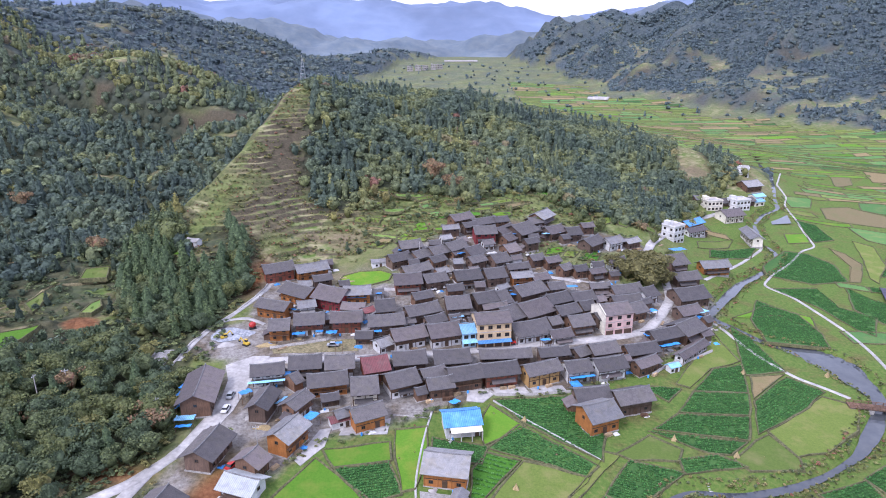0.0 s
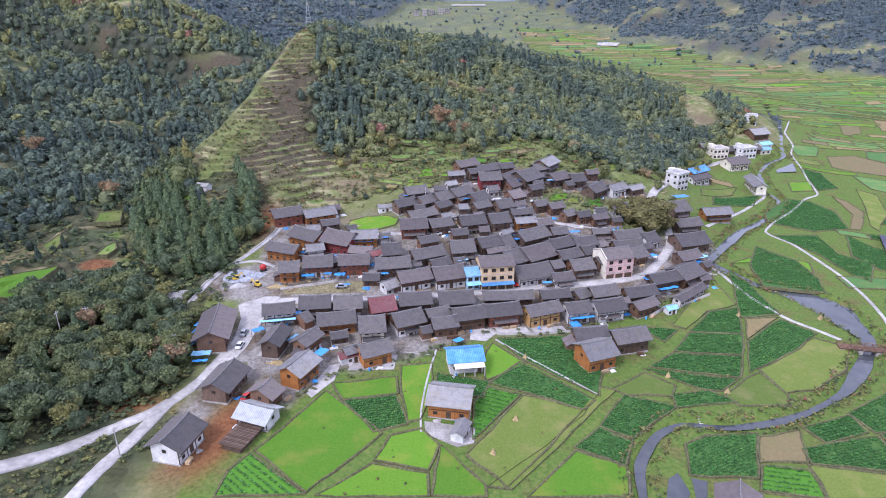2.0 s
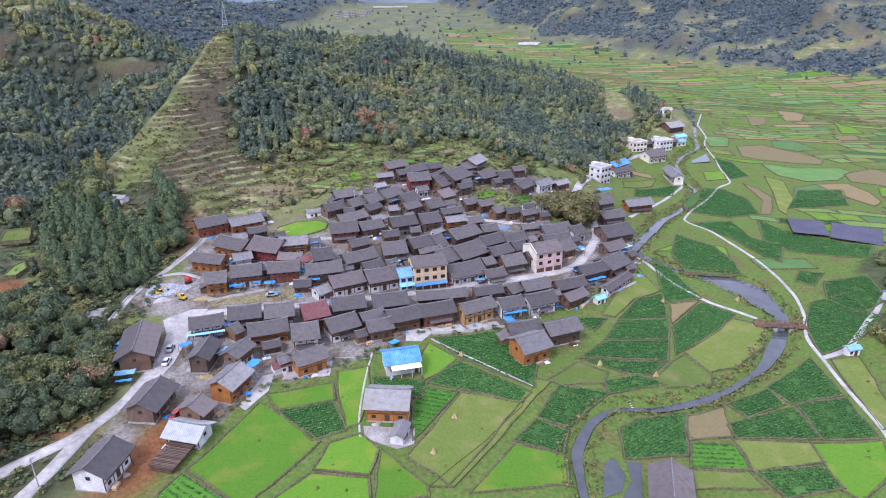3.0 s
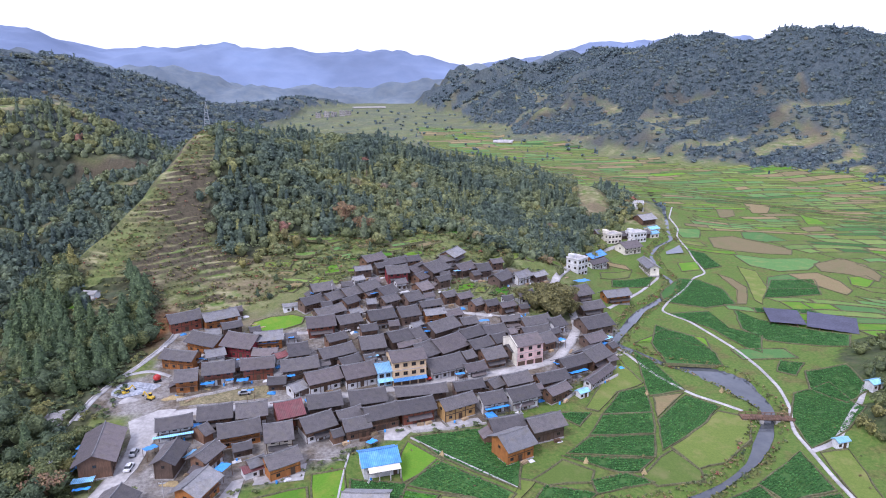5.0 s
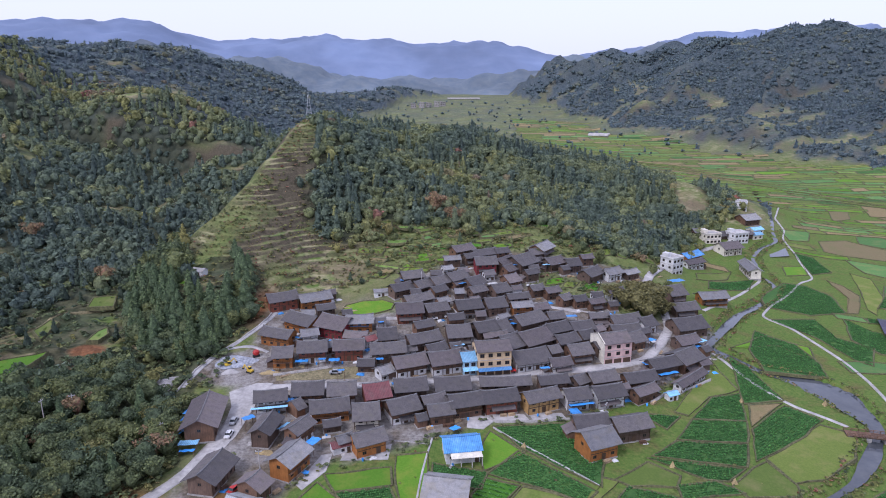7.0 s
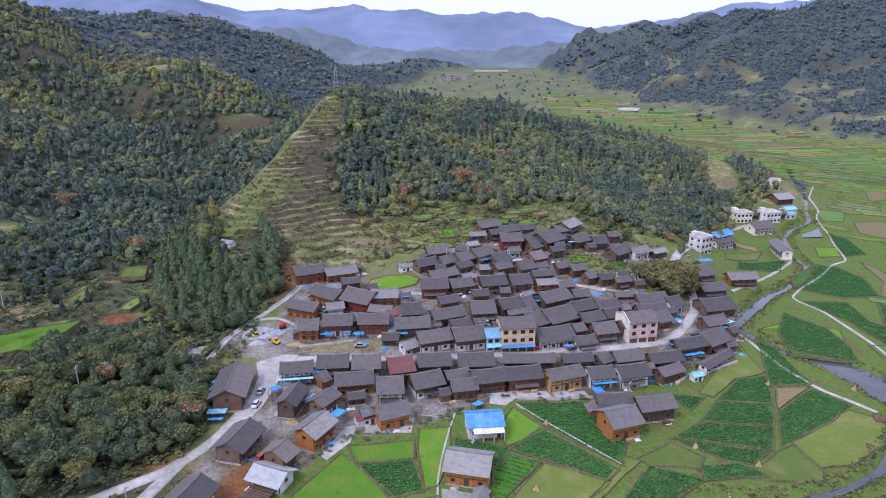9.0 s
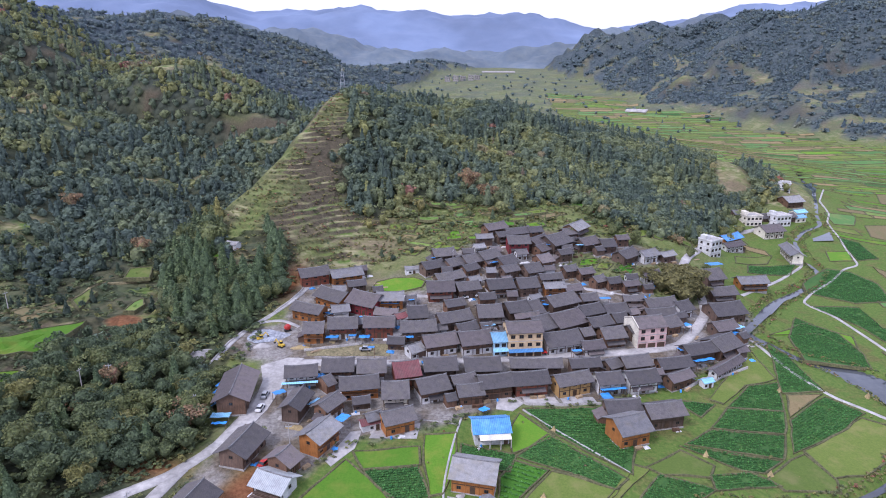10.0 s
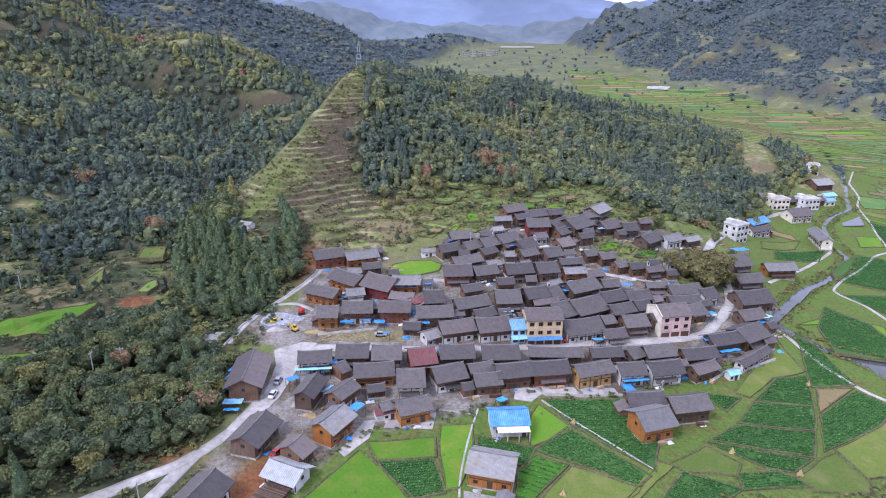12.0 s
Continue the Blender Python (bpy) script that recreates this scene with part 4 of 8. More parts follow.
def house(x, y, z, rot, L, D, eave, wall, roof, plain=False):
    """A farmhouse: L and D over the roof, eaves that high over the ground."""
    ob = thing("wooden_house" if wall not in ("white", "cream") else "house", x, y, z, rot, f"{WALL_WORDS[wall]} farmhouse with a {ROOF_WORDS[roof]}", "house", "village houses")
    slope = 0.5
    run = D / 2 + 0.3
    over = min(1.25, D * 0.15)
    wl, wd = L - 2 * min(0.8, L * 0.08), D - 2 * over
    top = eave + slope * D / 2
    wall_top = top - slope * wd / 2 - 0.2
    low = min(0.0, float(np.min(land(np.array([x - 4, x + 4, x, x]), np.array([y, y, y - 5, y + 4]))) - z)) - 1.2
    part("plinth", box(-wl / 2 - 0.25, -wd / 2 - 0.25, low, wl / 2 + 0.25, wd / 2 + 0.25, 0.35), M_STONE, ob, "grey rubble stone base")
    two = eave > 4.2 and wall in ("white", "mixed", "whitedark", "red", "wood", "ochre") and hrng.random() < 0.6
    storey = wall_top * 0.5
    main = WALLS[wall]
    if wall in ("mixed", "whitedark") or (two and wall in ("wood", "red") and hrng.random() < 0.3):
        part("wall", box(-wl / 2, -wd / 2, 0.3, wl / 2, wd / 2, storey), M_WHITE, ob, "whitewashed ground floor wall")
        part("wall", gable_walls(wl, wd, wall_top, slope * wd / 2, storey), main if wall != "mixed" else M_WOOD, ob)
    else:
        part("wall", gable_walls(wl, wd, wall_top, slope * wd / 2, 0.3), main, ob)
    sag = 0.012 * L * hrng.uniform(0.2, 1.0)
    for side in (-1, 1):
        r = part("roof_slope", roof_slope(L, run, slope, sag, side), ROOFS[roof], ob)
        r.location.z = top
    rb = part("ridge", ridge_bar(L + 0.1, sag), M_RIDGE, ob, "pale grey ridge tiles")
    rb.location.z = top
    # floor band, posts and openings on the long sides
    bays = max(2, round(wl / 3.3))
    if L > 5:
        part("beam", box(-wl / 2 - 0.06, -wd / 2 - 0.09, storey - 0.12, wl / 2 + 0.06, -wd / 2 + 0.02, storey + 0.10), M_FRAME, ob)
        for i in range(bays + 1):
            px = -wl / 2 + wl * i / bays
            part("post", box(px - 0.11, -wd / 2 - 0.11, 0.3, px + 0.11, -wd / 2 + 0.02, wall_top), M_FRAME if wall != "orange" else M_ORANGE, ob)
        for i in range(bays):
            px = -wl / 2 + wl * (i + 0.5) / bays
            if eave > 3.9:
                window(ob, px, -wd / 2 - 0.03, storey + 0.55 * (wall_top - storey), 1.2, min(1.1, wall_top - storey - 0.5))
            if i == bays // 2:
                door(ob, px, -wd / 2 - 0.03, 0.35, 1.3, min(2.0, storey - 0.5))
            else:
                window(ob, px, -wd / 2 - 0.03, 0.35 + 0.58 * (storey - 0.3), 1.1, min(0.95, storey - 0.8))
        for sx in (-1, 1):
            window(ob, sx * (wl / 2 + 0.03), 0, storey + 0.5 * (wall_top - storey), 1.0, 0.9, 90 * sx)
    if eave > 4.4 and wall in ("orange", "wood", "red") and hrng.random() < 0.45 and L > 7:
        g = part("gallery", box(-wl / 2, -wd / 2 - 0.8, storey - 0.08, wl / 2, -wd / 2 - 0.06, storey + 0.06), M_WOOD, ob, "open timber gallery")
        part("rail", box(-wl / 2, -wd / 2 - 0.8, storey + 0.75, wl / 2, -wd / 2 - 0.72, storey + 0.85), M_FRAME, g)
        for i in range(bays * 2 + 1):
            px = -wl / 2 + wl * i / (bays * 2)
            part("baluster", box(px - 0.04, -wd / 2 - 0.79, storey, px + 0.04, -wd / 2 - 0.73, storey + 0.8), M_FRAME, g)
    if L > 7 and not plain and hrng.random() < 0.34:
        # a pent roof over the ground floor
        w_ = wl * hrng.uniform(0.6, 1.0)
        pent = part("pent_roof", pent_slope(w_, 1.5, 0.55), ROOFS[hrng.choice(["tile", "brown", roof])], ob)
        pent.location = (hrng.uniform(-0.5, 0.5) * (wl - w_), -wd / 2 - 0.02, storey + 0.35)
    if L > 6 and not plain and hrng.random() < 0.40:
        # a lean-to at one gable
        sx = hrng.choice((-1, 1))
        lh = storey * hrng.uniform(0.85, 1.1)
        lw = hrng.uniform(1.8, 2.8)
        ld = wd * hrng.uniform(0.5, 0.8)
        a, b = sorted((sx * wl / 2, sx * (wl / 2 + lw)))
        lt = part("lean_to", box(a, -ld / 2, low, b, ld / 2, lh - 0.3), hrng.choice((M_DARK, M_WOOD, M_DARK)), ob, "low lean-to at the gable end")
        lr = part("roof", pent_slope(ld + 0.6, lw + 0.5, 0.42), ROOFS[hrng.choice(["tile", "brown", "tile", "grey"])], lt)
        lr.matrix_basis = pose(sx * (wl / 2 + 0.02), 0, lh + 0.75, 0, 0, 90 * sx)
    return ob


def pent_slope(w, d, fall):
    """A small sloping roof off a wall, falling along -y."""
    bm = roof_slope(w, d, fall, 0.02, -1, 0.1)
    return bm


house(-71.7, 251.9, 10.4, 30, 12.9, 9.3, 5.0, "red", "tile", True)
house(-58.6, 254.7, 10.1, 28, 13.8, 8.7, 4.5, "orange", "grey", True)
house(-58.8, 235.3, 7.7, -31, 14.6, 10.3, 4.5, "orange", "tile")
house(-44.9, 230.5, 7.8, -24, 13.3, 12.5, 5.0, "redpaint", "brown")
house(-36.2, 231.2, 9.0, 7, 10.7, 8.4, 5.0, "orange", "grey")
house(-65.6, 223.8, 6.4, -20, 13.5, 8.0, 4.8, "orange", "tile")
house(-60.1, 208.9, 5.0, 8, 7.6, 9.3, 5.0, "orange", "tile")
house(-50.5, 212.5, 5.6, 9, 10.9, 9.7, 5.0, "red", "tile", True)
house(-37.4, 212.8, 6.3, 6, 11.3, 9.0, 5.0, "red", "brown", True)
house(-36.3, 223.0, 7.9, -6, 9.2, 6.0, 3.2, "wood", "brown")
house(-31.1, 219.9, 8.1, 35, 4.7, 4.8, 3.0, "white", "maroon")
house(-24.8, 220.5, 7.9, 13, 7.5, 10.6, 4.5, "wood", "tile")
house(-23.4, 210.8, 6.6, 12, 13.0, 9.1, 4.5, "dark", "tile")
house(-30.1, 204.2, 5.6, 1, 6.3, 5.8, 3.0, "wood", "tile")
house(-23.5, 199.5, 5.2, 39, 5.7, 6.4, 3.0, "white", "grey")
house(-15.4, 202.9, 5.4, 23, 12.1, 9.4, 4.5, "mixed", "brown")
house(-3.4, 205.4, 5.5, 19, 11.9, 10.8, 4.5, "mixed", "brown")
house(-11.4, 217.9, 7.7, 27, 13.1, 8.6, 4.5, "dark", "tile")
house(-6.6, 213.2, 7.1, 31, 8.1, 6.3, 3.5, "dark", "tile")
house(1.4, 223.3, 8.0, 11, 9.5, 11.2, 4.5, "dark", "tile")
house(11.4, 227.9, 8.2, 25, 9.6, 9.4, 4.5, "dark", "tile")
house(15.2, 223.9, 7.7, 14, 9.7, 5.0, 3.5, "dark", "brown")
house(17.9, 230.1, 7.9, 28, 5.0, 11.9, 4.0, "dark", "tile")
house(28.5, 236.3, 8.3, 33, 13.5, 10.2, 4.5, "dark", "tile")
house(40.0, 240.9, 8.5, 16, 7.2, 6.8, 4.0, "dark", "tile")
house(28.8, 223.3, 6.0, 34, 13.6, 12.6, 4.5, "dark", "brown")
house(19.7, 218.8, 6.0, 36, 8.9, 12.2, 4.5, "dark", "tile")
house(39.0, 231.2, 6.8, 28, 10.0, 8.8, 4.5, "dark", "tile")
house(41.3, 223.5, 5.5, 27, 9.7, 7.9, 4.5, "dark", "tile")
house(48.9, 233.9, 6.4, 18, 9.7, 8.5, 4.5, "dark", "tile")
house(49.5, 228.2, 5.6, 22, 6.2, 8.0, 4.0, "dark", "tile")
house(44.8, 216.5, 4.2, 17, 9.0, 9.3, 4.5, "wood", "tile")
house(26.3, 211.2, 4.6, 21, 14.1, 11.5, 3.6, "white", "tile")
house(35.9, 216.7, 5.1, 25, 5.0, 6.3, 3.5, "dark", "tile")
house(37.1, 209.2, 4.0, 17, 8.3, 6.6, 3.2, "white", "brown")
house(-18.8, 268.8, 16.2, 24, 10.4, 8.5, 4.0, "dark", "tile")
house(-22.7, 257.6, 14.3, 36, 10.3, 7.9, 4.0, "dark", "tile")
house(-14.0, 260.6, 14.9, 45, 8.7, 8.2, 3.8, "dark", "tile")
house(-6.8, 264.1, 15.3, 34, 8.6, 8.7, 4.0, "dark", "tile")
house(0.3, 268.3, 15.8, 40, 10.2, 9.5, 4.0, "dark", "tile")
house(8.1, 265.0, 14.8, 39, 8.9, 9.0, 4.0, "dark", "tile")
house(-7.0, 257.2, 14.3, 42, 7.8, 6.4, 3.5, "wood", "tile")
house(1.3, 264.6, 15.5, 44, 6.8, 5.7, 3.0, "wood", "brown")
house(3.2, 296.1, 20.6, 37, 12.0, 8.1, 4.5, "wood", "brown")
house(13.9, 293.0, 19.5, 28, 12.8, 7.6, 4.5, "dark", "tile")
house(13.8, 280.8, 17.1, 11, 10.5, 9.9, 6.0, "redpaint", "tile")
house(-15.0, 247.3, 12.7, 33, 12.7, 7.5, 4.5, "dark", "tile")
house(-17.7, 238.2, 10.9, 11, 11.2, 10.6, 5.0, "red", "brown")
house(-7.3, 240.1, 11.3, 24, 9.8, 8.3, 4.5, "dark", "tile")
house(5.3, 243.6, 11.2, 18, 11.1, 9.7, 4.5, "wood", "tile")
house(16.1, 246.6, 10.9, 18, 8.9, 10.1, 4.5, "dark", "tile")
house(18.9, 260.1, 13.1, 28, 8.1, 9.3, 4.0, "dark", "tile")
house(9.4, 257.6, 13.6, 34, 8.1, 6.6, 4.0, "dark", "tile")
house(30.6, 287.9, 17.1, 45, 13.1, 13.0, 4.5, "dark", "tile")
house(22.7, 286.0, 17.7, 50, 12.0, 9.5, 4.0, "dark", "brown")
house(23.9, 279.8, 16.6, 44, 6.4, 7.5, 3.5, "wood", "brown")
house(24.2, 269.4, 14.5, 34, 7.2, 9.0, 4.0, "wood", "brown")
house(42.2, 305.0, 19.7, 55, 12.9, 9.6, 4.0, "wood", "grey")
house(38.3, 299.4, 19.1, 31, 8.0, 7.7, 3.5, "dark", "tile")
house(45.9, 290.3, 16.7, 34, 10.3, 8.8, 4.0, "dark", "brown")
house(54.7, 290.4, 15.9, 16, 7.3, 9.4, 4.0, "dark", "tile")
house(61.8, 282.2, 13.8, 46, 12.0, 9.1, 4.0, "dark", "tile")
house(72.2, 285.2, 13.4, 33, 9.7, 7.7, 4.0, "white", "grey")
house(81.6, 288.9, 12.7, 32, 8.7, 5.5, 3.5, "dark", "grey")
house(26.2, 253.3, 11.7, 17, 10.0, 5.8, 4.5, "dark", "tile")
house(27.1, 246.3, 10.5, 14, 9.1, 5.9, 4.5, "orange", "grey")
house(34.5, 246.9, 10.0, 21, 7.7, 6.2, 4.0, "dark", "brown")
house(34.9, 262.6, 12.8, 27, 6.8, 6.0, 4.0, "wood", "tile")
house(41.4, 261.8, 12.1, 25, 7.3, 6.0, 4.0, "wood", "brown")
house(46.0, 256.5, 10.7, 36, 6.2, 6.0, 4.0, "wood", "tile")
house(52.2, 256.5, 10.2, 20, 6.4, 6.1, 4.0, "wood", "tile")
house(59.0, 255.6, 9.5, 22, 7.7, 5.1, 4.0, "wood", "brown")
house(57.9, 243.7, 7.6, 9, 8.7, 4.9, 4.0, "dark", "tile")
house(67.7, 242.6, 6.2, 17, 13.1, 8.0, 4.5, "dark", "tile")
house(66.3, 235.9, 5.4, 15, 12.5, 6.5, 4.0, "dark", "tile")
house(76.2, 242.7, 5.3, 26, 7.2, 9.2, 4.0, "white", "tile")
house(68.2, 229.7, 4.1, 28, 7.2, 9.4, 4.0, "wood", "tile")
house(-57.1, 181.8, 3.0, 13, 10.5, 7.9, 4.5, "white", "tile")
house(-46.3, 186.4, 3.2, 8, 10.5, 9.5, 4.5, "wood", "tile")
house(-35.5, 186.4, 3.3, 8, 9.5, 9.5, 4.5, "wood", "tile")
house(-24.7, 185.4, 3.3, 19, 8.6, 11.1, 4.5, "red", "maroon")
house(-37.8, 176.8, 2.6, 14, 12.3, 8.8, 4.5, "orange", "tile")
house(-48.4, 178.4, 2.8, 47, 3.6, 7.0, 3.5, "wood", "tile")
house(-53.8, 164.7, 2.4, -97, 11.0, 6.7, 4.8, "dark", "tile")
house(-44.3, 164.5, 2.2, 64, 9.0, 6.2, 4.8, "wood", "tile")
house(-43.4, 149.9, 2.0, 67, 10.6, 8.4, 5.0, "orange", "grey", True)
house(-26.1, 173.0, 2.3, 10, 8.4, 11.1, 5.0, "cream", "tile")
house(-15.8, 177.4, 2.6, 26, 10.2, 9.7, 4.5, "wood", "tile")
house(-23.9, 160.2, 1.9, 28, 9.8, 7.9, 4.5, "orange", "tile", True)
house(-14.0, 189.0, 3.6, 11, 11.0, 9.6, 4.5, "dark", "tile")
house(-0.6, 190.1, 3.6, 9, 12.0, 9.8, 4.5, "dark", "tile")
house(-6.3, 181.8, 3.0, 25, 8.3, 6.2, 4.0, "dark", "tile")
house(-4.1, 176.3, 2.4, 16, 8.4, 7.6, 4.0, "wood", "tile")
house(-9.7, 173.3, 2.4, 23, 3.7, 4.4, 3.0, "wood", "tile")
house(3.3, 180.8, 2.5, 17, 10.9, 8.9, 4.8, "wood", "tile")
house(14.3, 183.7, 2.4, 14, 11.7, 8.8, 4.8, "red", "tile")
house(16.8, 192.9, 3.2, 5, 17.2, 6.4, 4.5, "dark", "tile")
house(27.3, 184.8, 2.0, 23, 12.4, 7.6, 5.0, "ochre", "tile")
house(32.8, 196.3, 2.8, 12, 10.7, 6.5, 4.0, "dark", "tile")
house(38.9, 187.5, 1.7, 14, 8.7, 8.2, 4.5, "white", "tile")
house(49.4, 190.0, 1.4, 17, 11.0, 8.9, 4.5, "white", "tile")
house(49.6, 199.3, 2.1, 18, 10.3, 7.9, 4.5, "dark", "tile")
house(62.5, 200.6, 1.4, 17, 12.2, 7.7, 4.5, "wood", "tile")
house(62.3, 193.1, 1.0, 32, 10.1, 5.7, 4.0, "wood", "brown")
house(40.2, 171.4, 1.2, 11, 11.0, 7.9, 4.8, "whitedark", "tile")
house(51.7, 170.7, 1.0, 17, 11.9, 8.5, 4.8, "dark", "tile")
house(40.1, 161.6, 1.2, 23, 10.4, 10.3, 5.0, "orange", "grey", True)
house(73.5, 211.5, 1.7, 23, 12.4, 8.1, 4.5, "dark", "tile")
house(83.3, 217.4, 1.4, 35, 12.1, 10.9, 4.5, "wood", "tile")
house(81.6, 205.1, 0.9, 43, 18.0, 4.4, 2.6, "white", "brown")
house(41.9, 198.0, 2.5, 33, 5.6, 6.3, 3.5, "dark", "tile")
house(97.7, 276.6, 6.4, 20, 9.5, 12.1, 4.5, "dark", "tile")
house(97.9, 261.8, 4.9, 14, 12.0, 8.6, 4.0, "dark", "tile")
house(93.5, 244.9, 3.2, 18, 14.2, 12.0, 4.5, "dark", "tile")
house(88.6, 231.4, 2.5, 23, 10.3, 8.1, 4.0, "dark", "brown")
house(117.3, 280.8, 3.0, 11, 14.1, 8.3, 4.5, "orange", "grey")
house(130.4, 347.5, 4.1, 37, 15.5, 8.5, 4.5, "orange", "blue")
house(128.4, 335.8, 3.9, 29, 13.5, 6.1, 4.0, "white", "brown")
house(158.6, 334.6, 1.4, -96, 20.3, 7.3, 4.5, "cream", "grey")
house(195.4, 425.7, 8.4, 22, 13.9, 11.9, 4.5, "wood", "grey")
house(160.6, 369.6, 3.3, 21, 14.4, 11.5, 4.5, "cream", "brown")
house(-73.9, 170.8, 2.5, 100, 18.8, 10.5, 4.8, "wood", "brown", True)
house(-62.4, 144.6, 1.9, 80, 12.6, 9.2, 4.0, "dark", "tile", True)
house(-49.8, 139.5, 1.5, 68, 5.9, 8.5, 4.2, "wood", "brown")
house(-66.0, 121.7, 0.8, 78, 11.4, 9.6, 4.5, "white", "tile", True)
house(-1.3, 139.0, 0.8, -9, 11.8, 10.4, 4.8, "orange", "grey", True)
house(166.5, 393.5, 5.2, 20, 10.5, 8.0, 4.2, "dark", "tile")
house(150.5, 391.0, 8.0, 15, 9.0, 7.0, 4.0, "dark", "grey")
house(183.0, 399.0, 4.2, 24, 9.0, 7.5, 4.6, "dark", "tile")

# small sheds and outhouses that fill the gaps between the houses
taken = [(o.location.x, o.location.y) for o in scene.objects if o.get("category") == "house"]
OPEN_GROUND = [[(-92, 190), (-92, 225), (-66, 225), (-56, 212), (-28, 214), (-28, 202), (-60, 196), (-60, 112), (-72, 112)], [(36, 266), (36, 284), (70, 284), (70, 266)], [(-52, 241), (-52, 270), (-22, 270), (-22, 245)], [(-26, 160), (-26, 181), (10, 184), (38, 188), (38, 165), (8, 160)], [(-40, 236), (-40, 244), (-20, 244), (-20, 236)], [(70, 240), (70, 300), (110, 300), (110, 240)], [(8, 190), (8, 206), (75, 224), (70, 206)]]
LANES = [[(-33, 238), (-20, 238), (-4, 240), (12, 245), (24, 249), (33, 257), (39, 254), (52, 252)]]
tries = 0
added = 0
while tries < 2500 and added < 46:
    tries += 1
    fx, fy = hrng.uniform(-60, 95), hrng.uniform(160, 300)
    here = np.array(fx), np.array(fy)
    if not inside(*here, VILLAGE) or any(inside(*here, g) for g in OPEN_GROUND):
        continue
    if line_near(*here, MAIN_ROAD) < 6.2 or line_near(*here, LANES[0]) < 4.5:
        continue
    gap = min(math.hypot(fx - a, fy - b) for a, b in taken)
    if gap < 6.6:
        continue
    small = gap < 8.2
    house(round(fx, 1), round(fy, 1), float(land(fx, fy)), hrng.uniform(8, 34), hrng.uniform(4.2, 5.6) if small else hrng.uniform(6, 8.5), hrng.uniform(4.4, 5.2) if small else hrng.uniform(5, 6.5), hrng.uniform(2.6, 3.4) if small else hrng.uniform(3.4, 4.4), hrng.choice(["dark", "wood", "dark", "white"]), hrng.choice(["tile", "brown", "tile", "grey"]))
    taken.append((fx, fy))
    added += 1


# ---- concrete buildings and other structures ----
def modern_house(name, label, x, y, z, rot, L, D, h, storeys, wall, roof=None, bays=3, shop=None, trim=None, top=None, head=True):
    """A concrete house. x, y: the middle of its front; roof: a tiled gable, or flat with a parapet."""
    c, s_ = math.cos(radians(rot)), math.sin(radians(rot))
    ob = thing(name, x - s_ * D / 2, y + c * D / 2, z, rot, label, "house", "concrete houses")
    part("wall", box(-L / 2, -D / 2, -2, L / 2, D / 2, h), wall, ob)
    fl = h / storeys
    for k in range(1, storeys):
        part("floor_band", box(-L / 2 - 0.08, -D / 2 - 0.08, k * fl - 0.12, L / 2 + 0.08, D / 2 + 0.08, k * fl + 0.08), trim or M_CONCRETE, ob)
    if roof:
        run, slope = D / 2 + 0.6, 0.42
        part("gable", gable_walls(L - 0.1, D - 0.1, h + 0.05, slope * D / 2 - 0.1, h - 0.02), wall, ob)
        for side in (-1, 1):
            r = part("roof_slope", roof_slope(L + 0.8, run, slope, 0.05, side), roof, ob)
            r.location.z = h + slope * run
        part("ridge", ridge_bar(L + 0.8, 0.05), M_RIDGE, ob).location.z = h + slope * run
    else:
        part("roof", box(-L / 2 - 0.3, -D / 2 - 0.3, h, L / 2 + 0.3, D / 2 + 0.3, h + 0.18), top or M_CONCRETE, ob)
        for a in ((-L / 2 - 0.2, -D / 2 - 0.2, L / 2 + 0.2, -D / 2), (-L / 2 - 0.2, D / 2, L / 2 + 0.2, D / 2 + 0.2), (-L / 2 - 0.2, -D / 2, -L / 2, D / 2), (L / 2, -D / 2, L / 2 + 0.2, D / 2)):
            part("parapet", box(a[0], a[1], h + 0.18, a[2], a[3], h + 0.75), wall, ob)
        if head:
            part("stair_head", box(-L / 2 + 0.6, 0, h + 0.18, -L / 2 + 3.2, D / 2 - 0.4, h + 2.2), wall, ob)
    for k in range(storeys):
        for i in range(bays):
            px = -L / 2 + L * (i + 0.5) / bays
            if k == 0 and shop:
                part("shop_door", box(px - L / bays * 0.4, -D / 2 - 0.05, 0.1, px + L / bays * 0.4, -D / 2 + 0.02, fl * 0.8), shop, ob)
            else:
                window(ob, px, -D / 2 - 0.03, (k + 0.55) * fl, 1.5, 1.3)
        for sx in (-1, 1):
            for j in (-0.25, 0.25):
                window(ob, sx * (L / 2 + 0.03), j * D, (k + 0.55) * fl, 1.2, 1.2, 90 * sx)
    return ob


def awning(parent, x, y, z, w, d, drop, mat, name="awning"):
    """A sloping tin sheet with folds, off a wall."""
    bm = bmesh.new()
    n_ = max(4, int(w / 0.6))
    rows = []
    for top in (0.0, 0.06):
        for yy, zz in ((0, 0), (-d, -drop)):
            rows.append([bm.verts.new((-w / 2 + w * i / n_, yy, zz + top + (0.03 if i % 2 else 0))) for i in range(n_ + 1)])
    for a, b in ((rows[0], rows[1]), (rows[3], rows[2]), (rows[1], rows[3]), (rows[2], rows[0])):
        for i in range(n_):
            bm.faces.new([a[i], a[i + 1], b[i + 1], b[i]])
    bmesh.ops.recalc_face_normals(bm, faces=bm.faces)
    ob = part(name, bm, mat, parent, "sloping tin awning")
    ob.location = (x, y, z)
    return ob


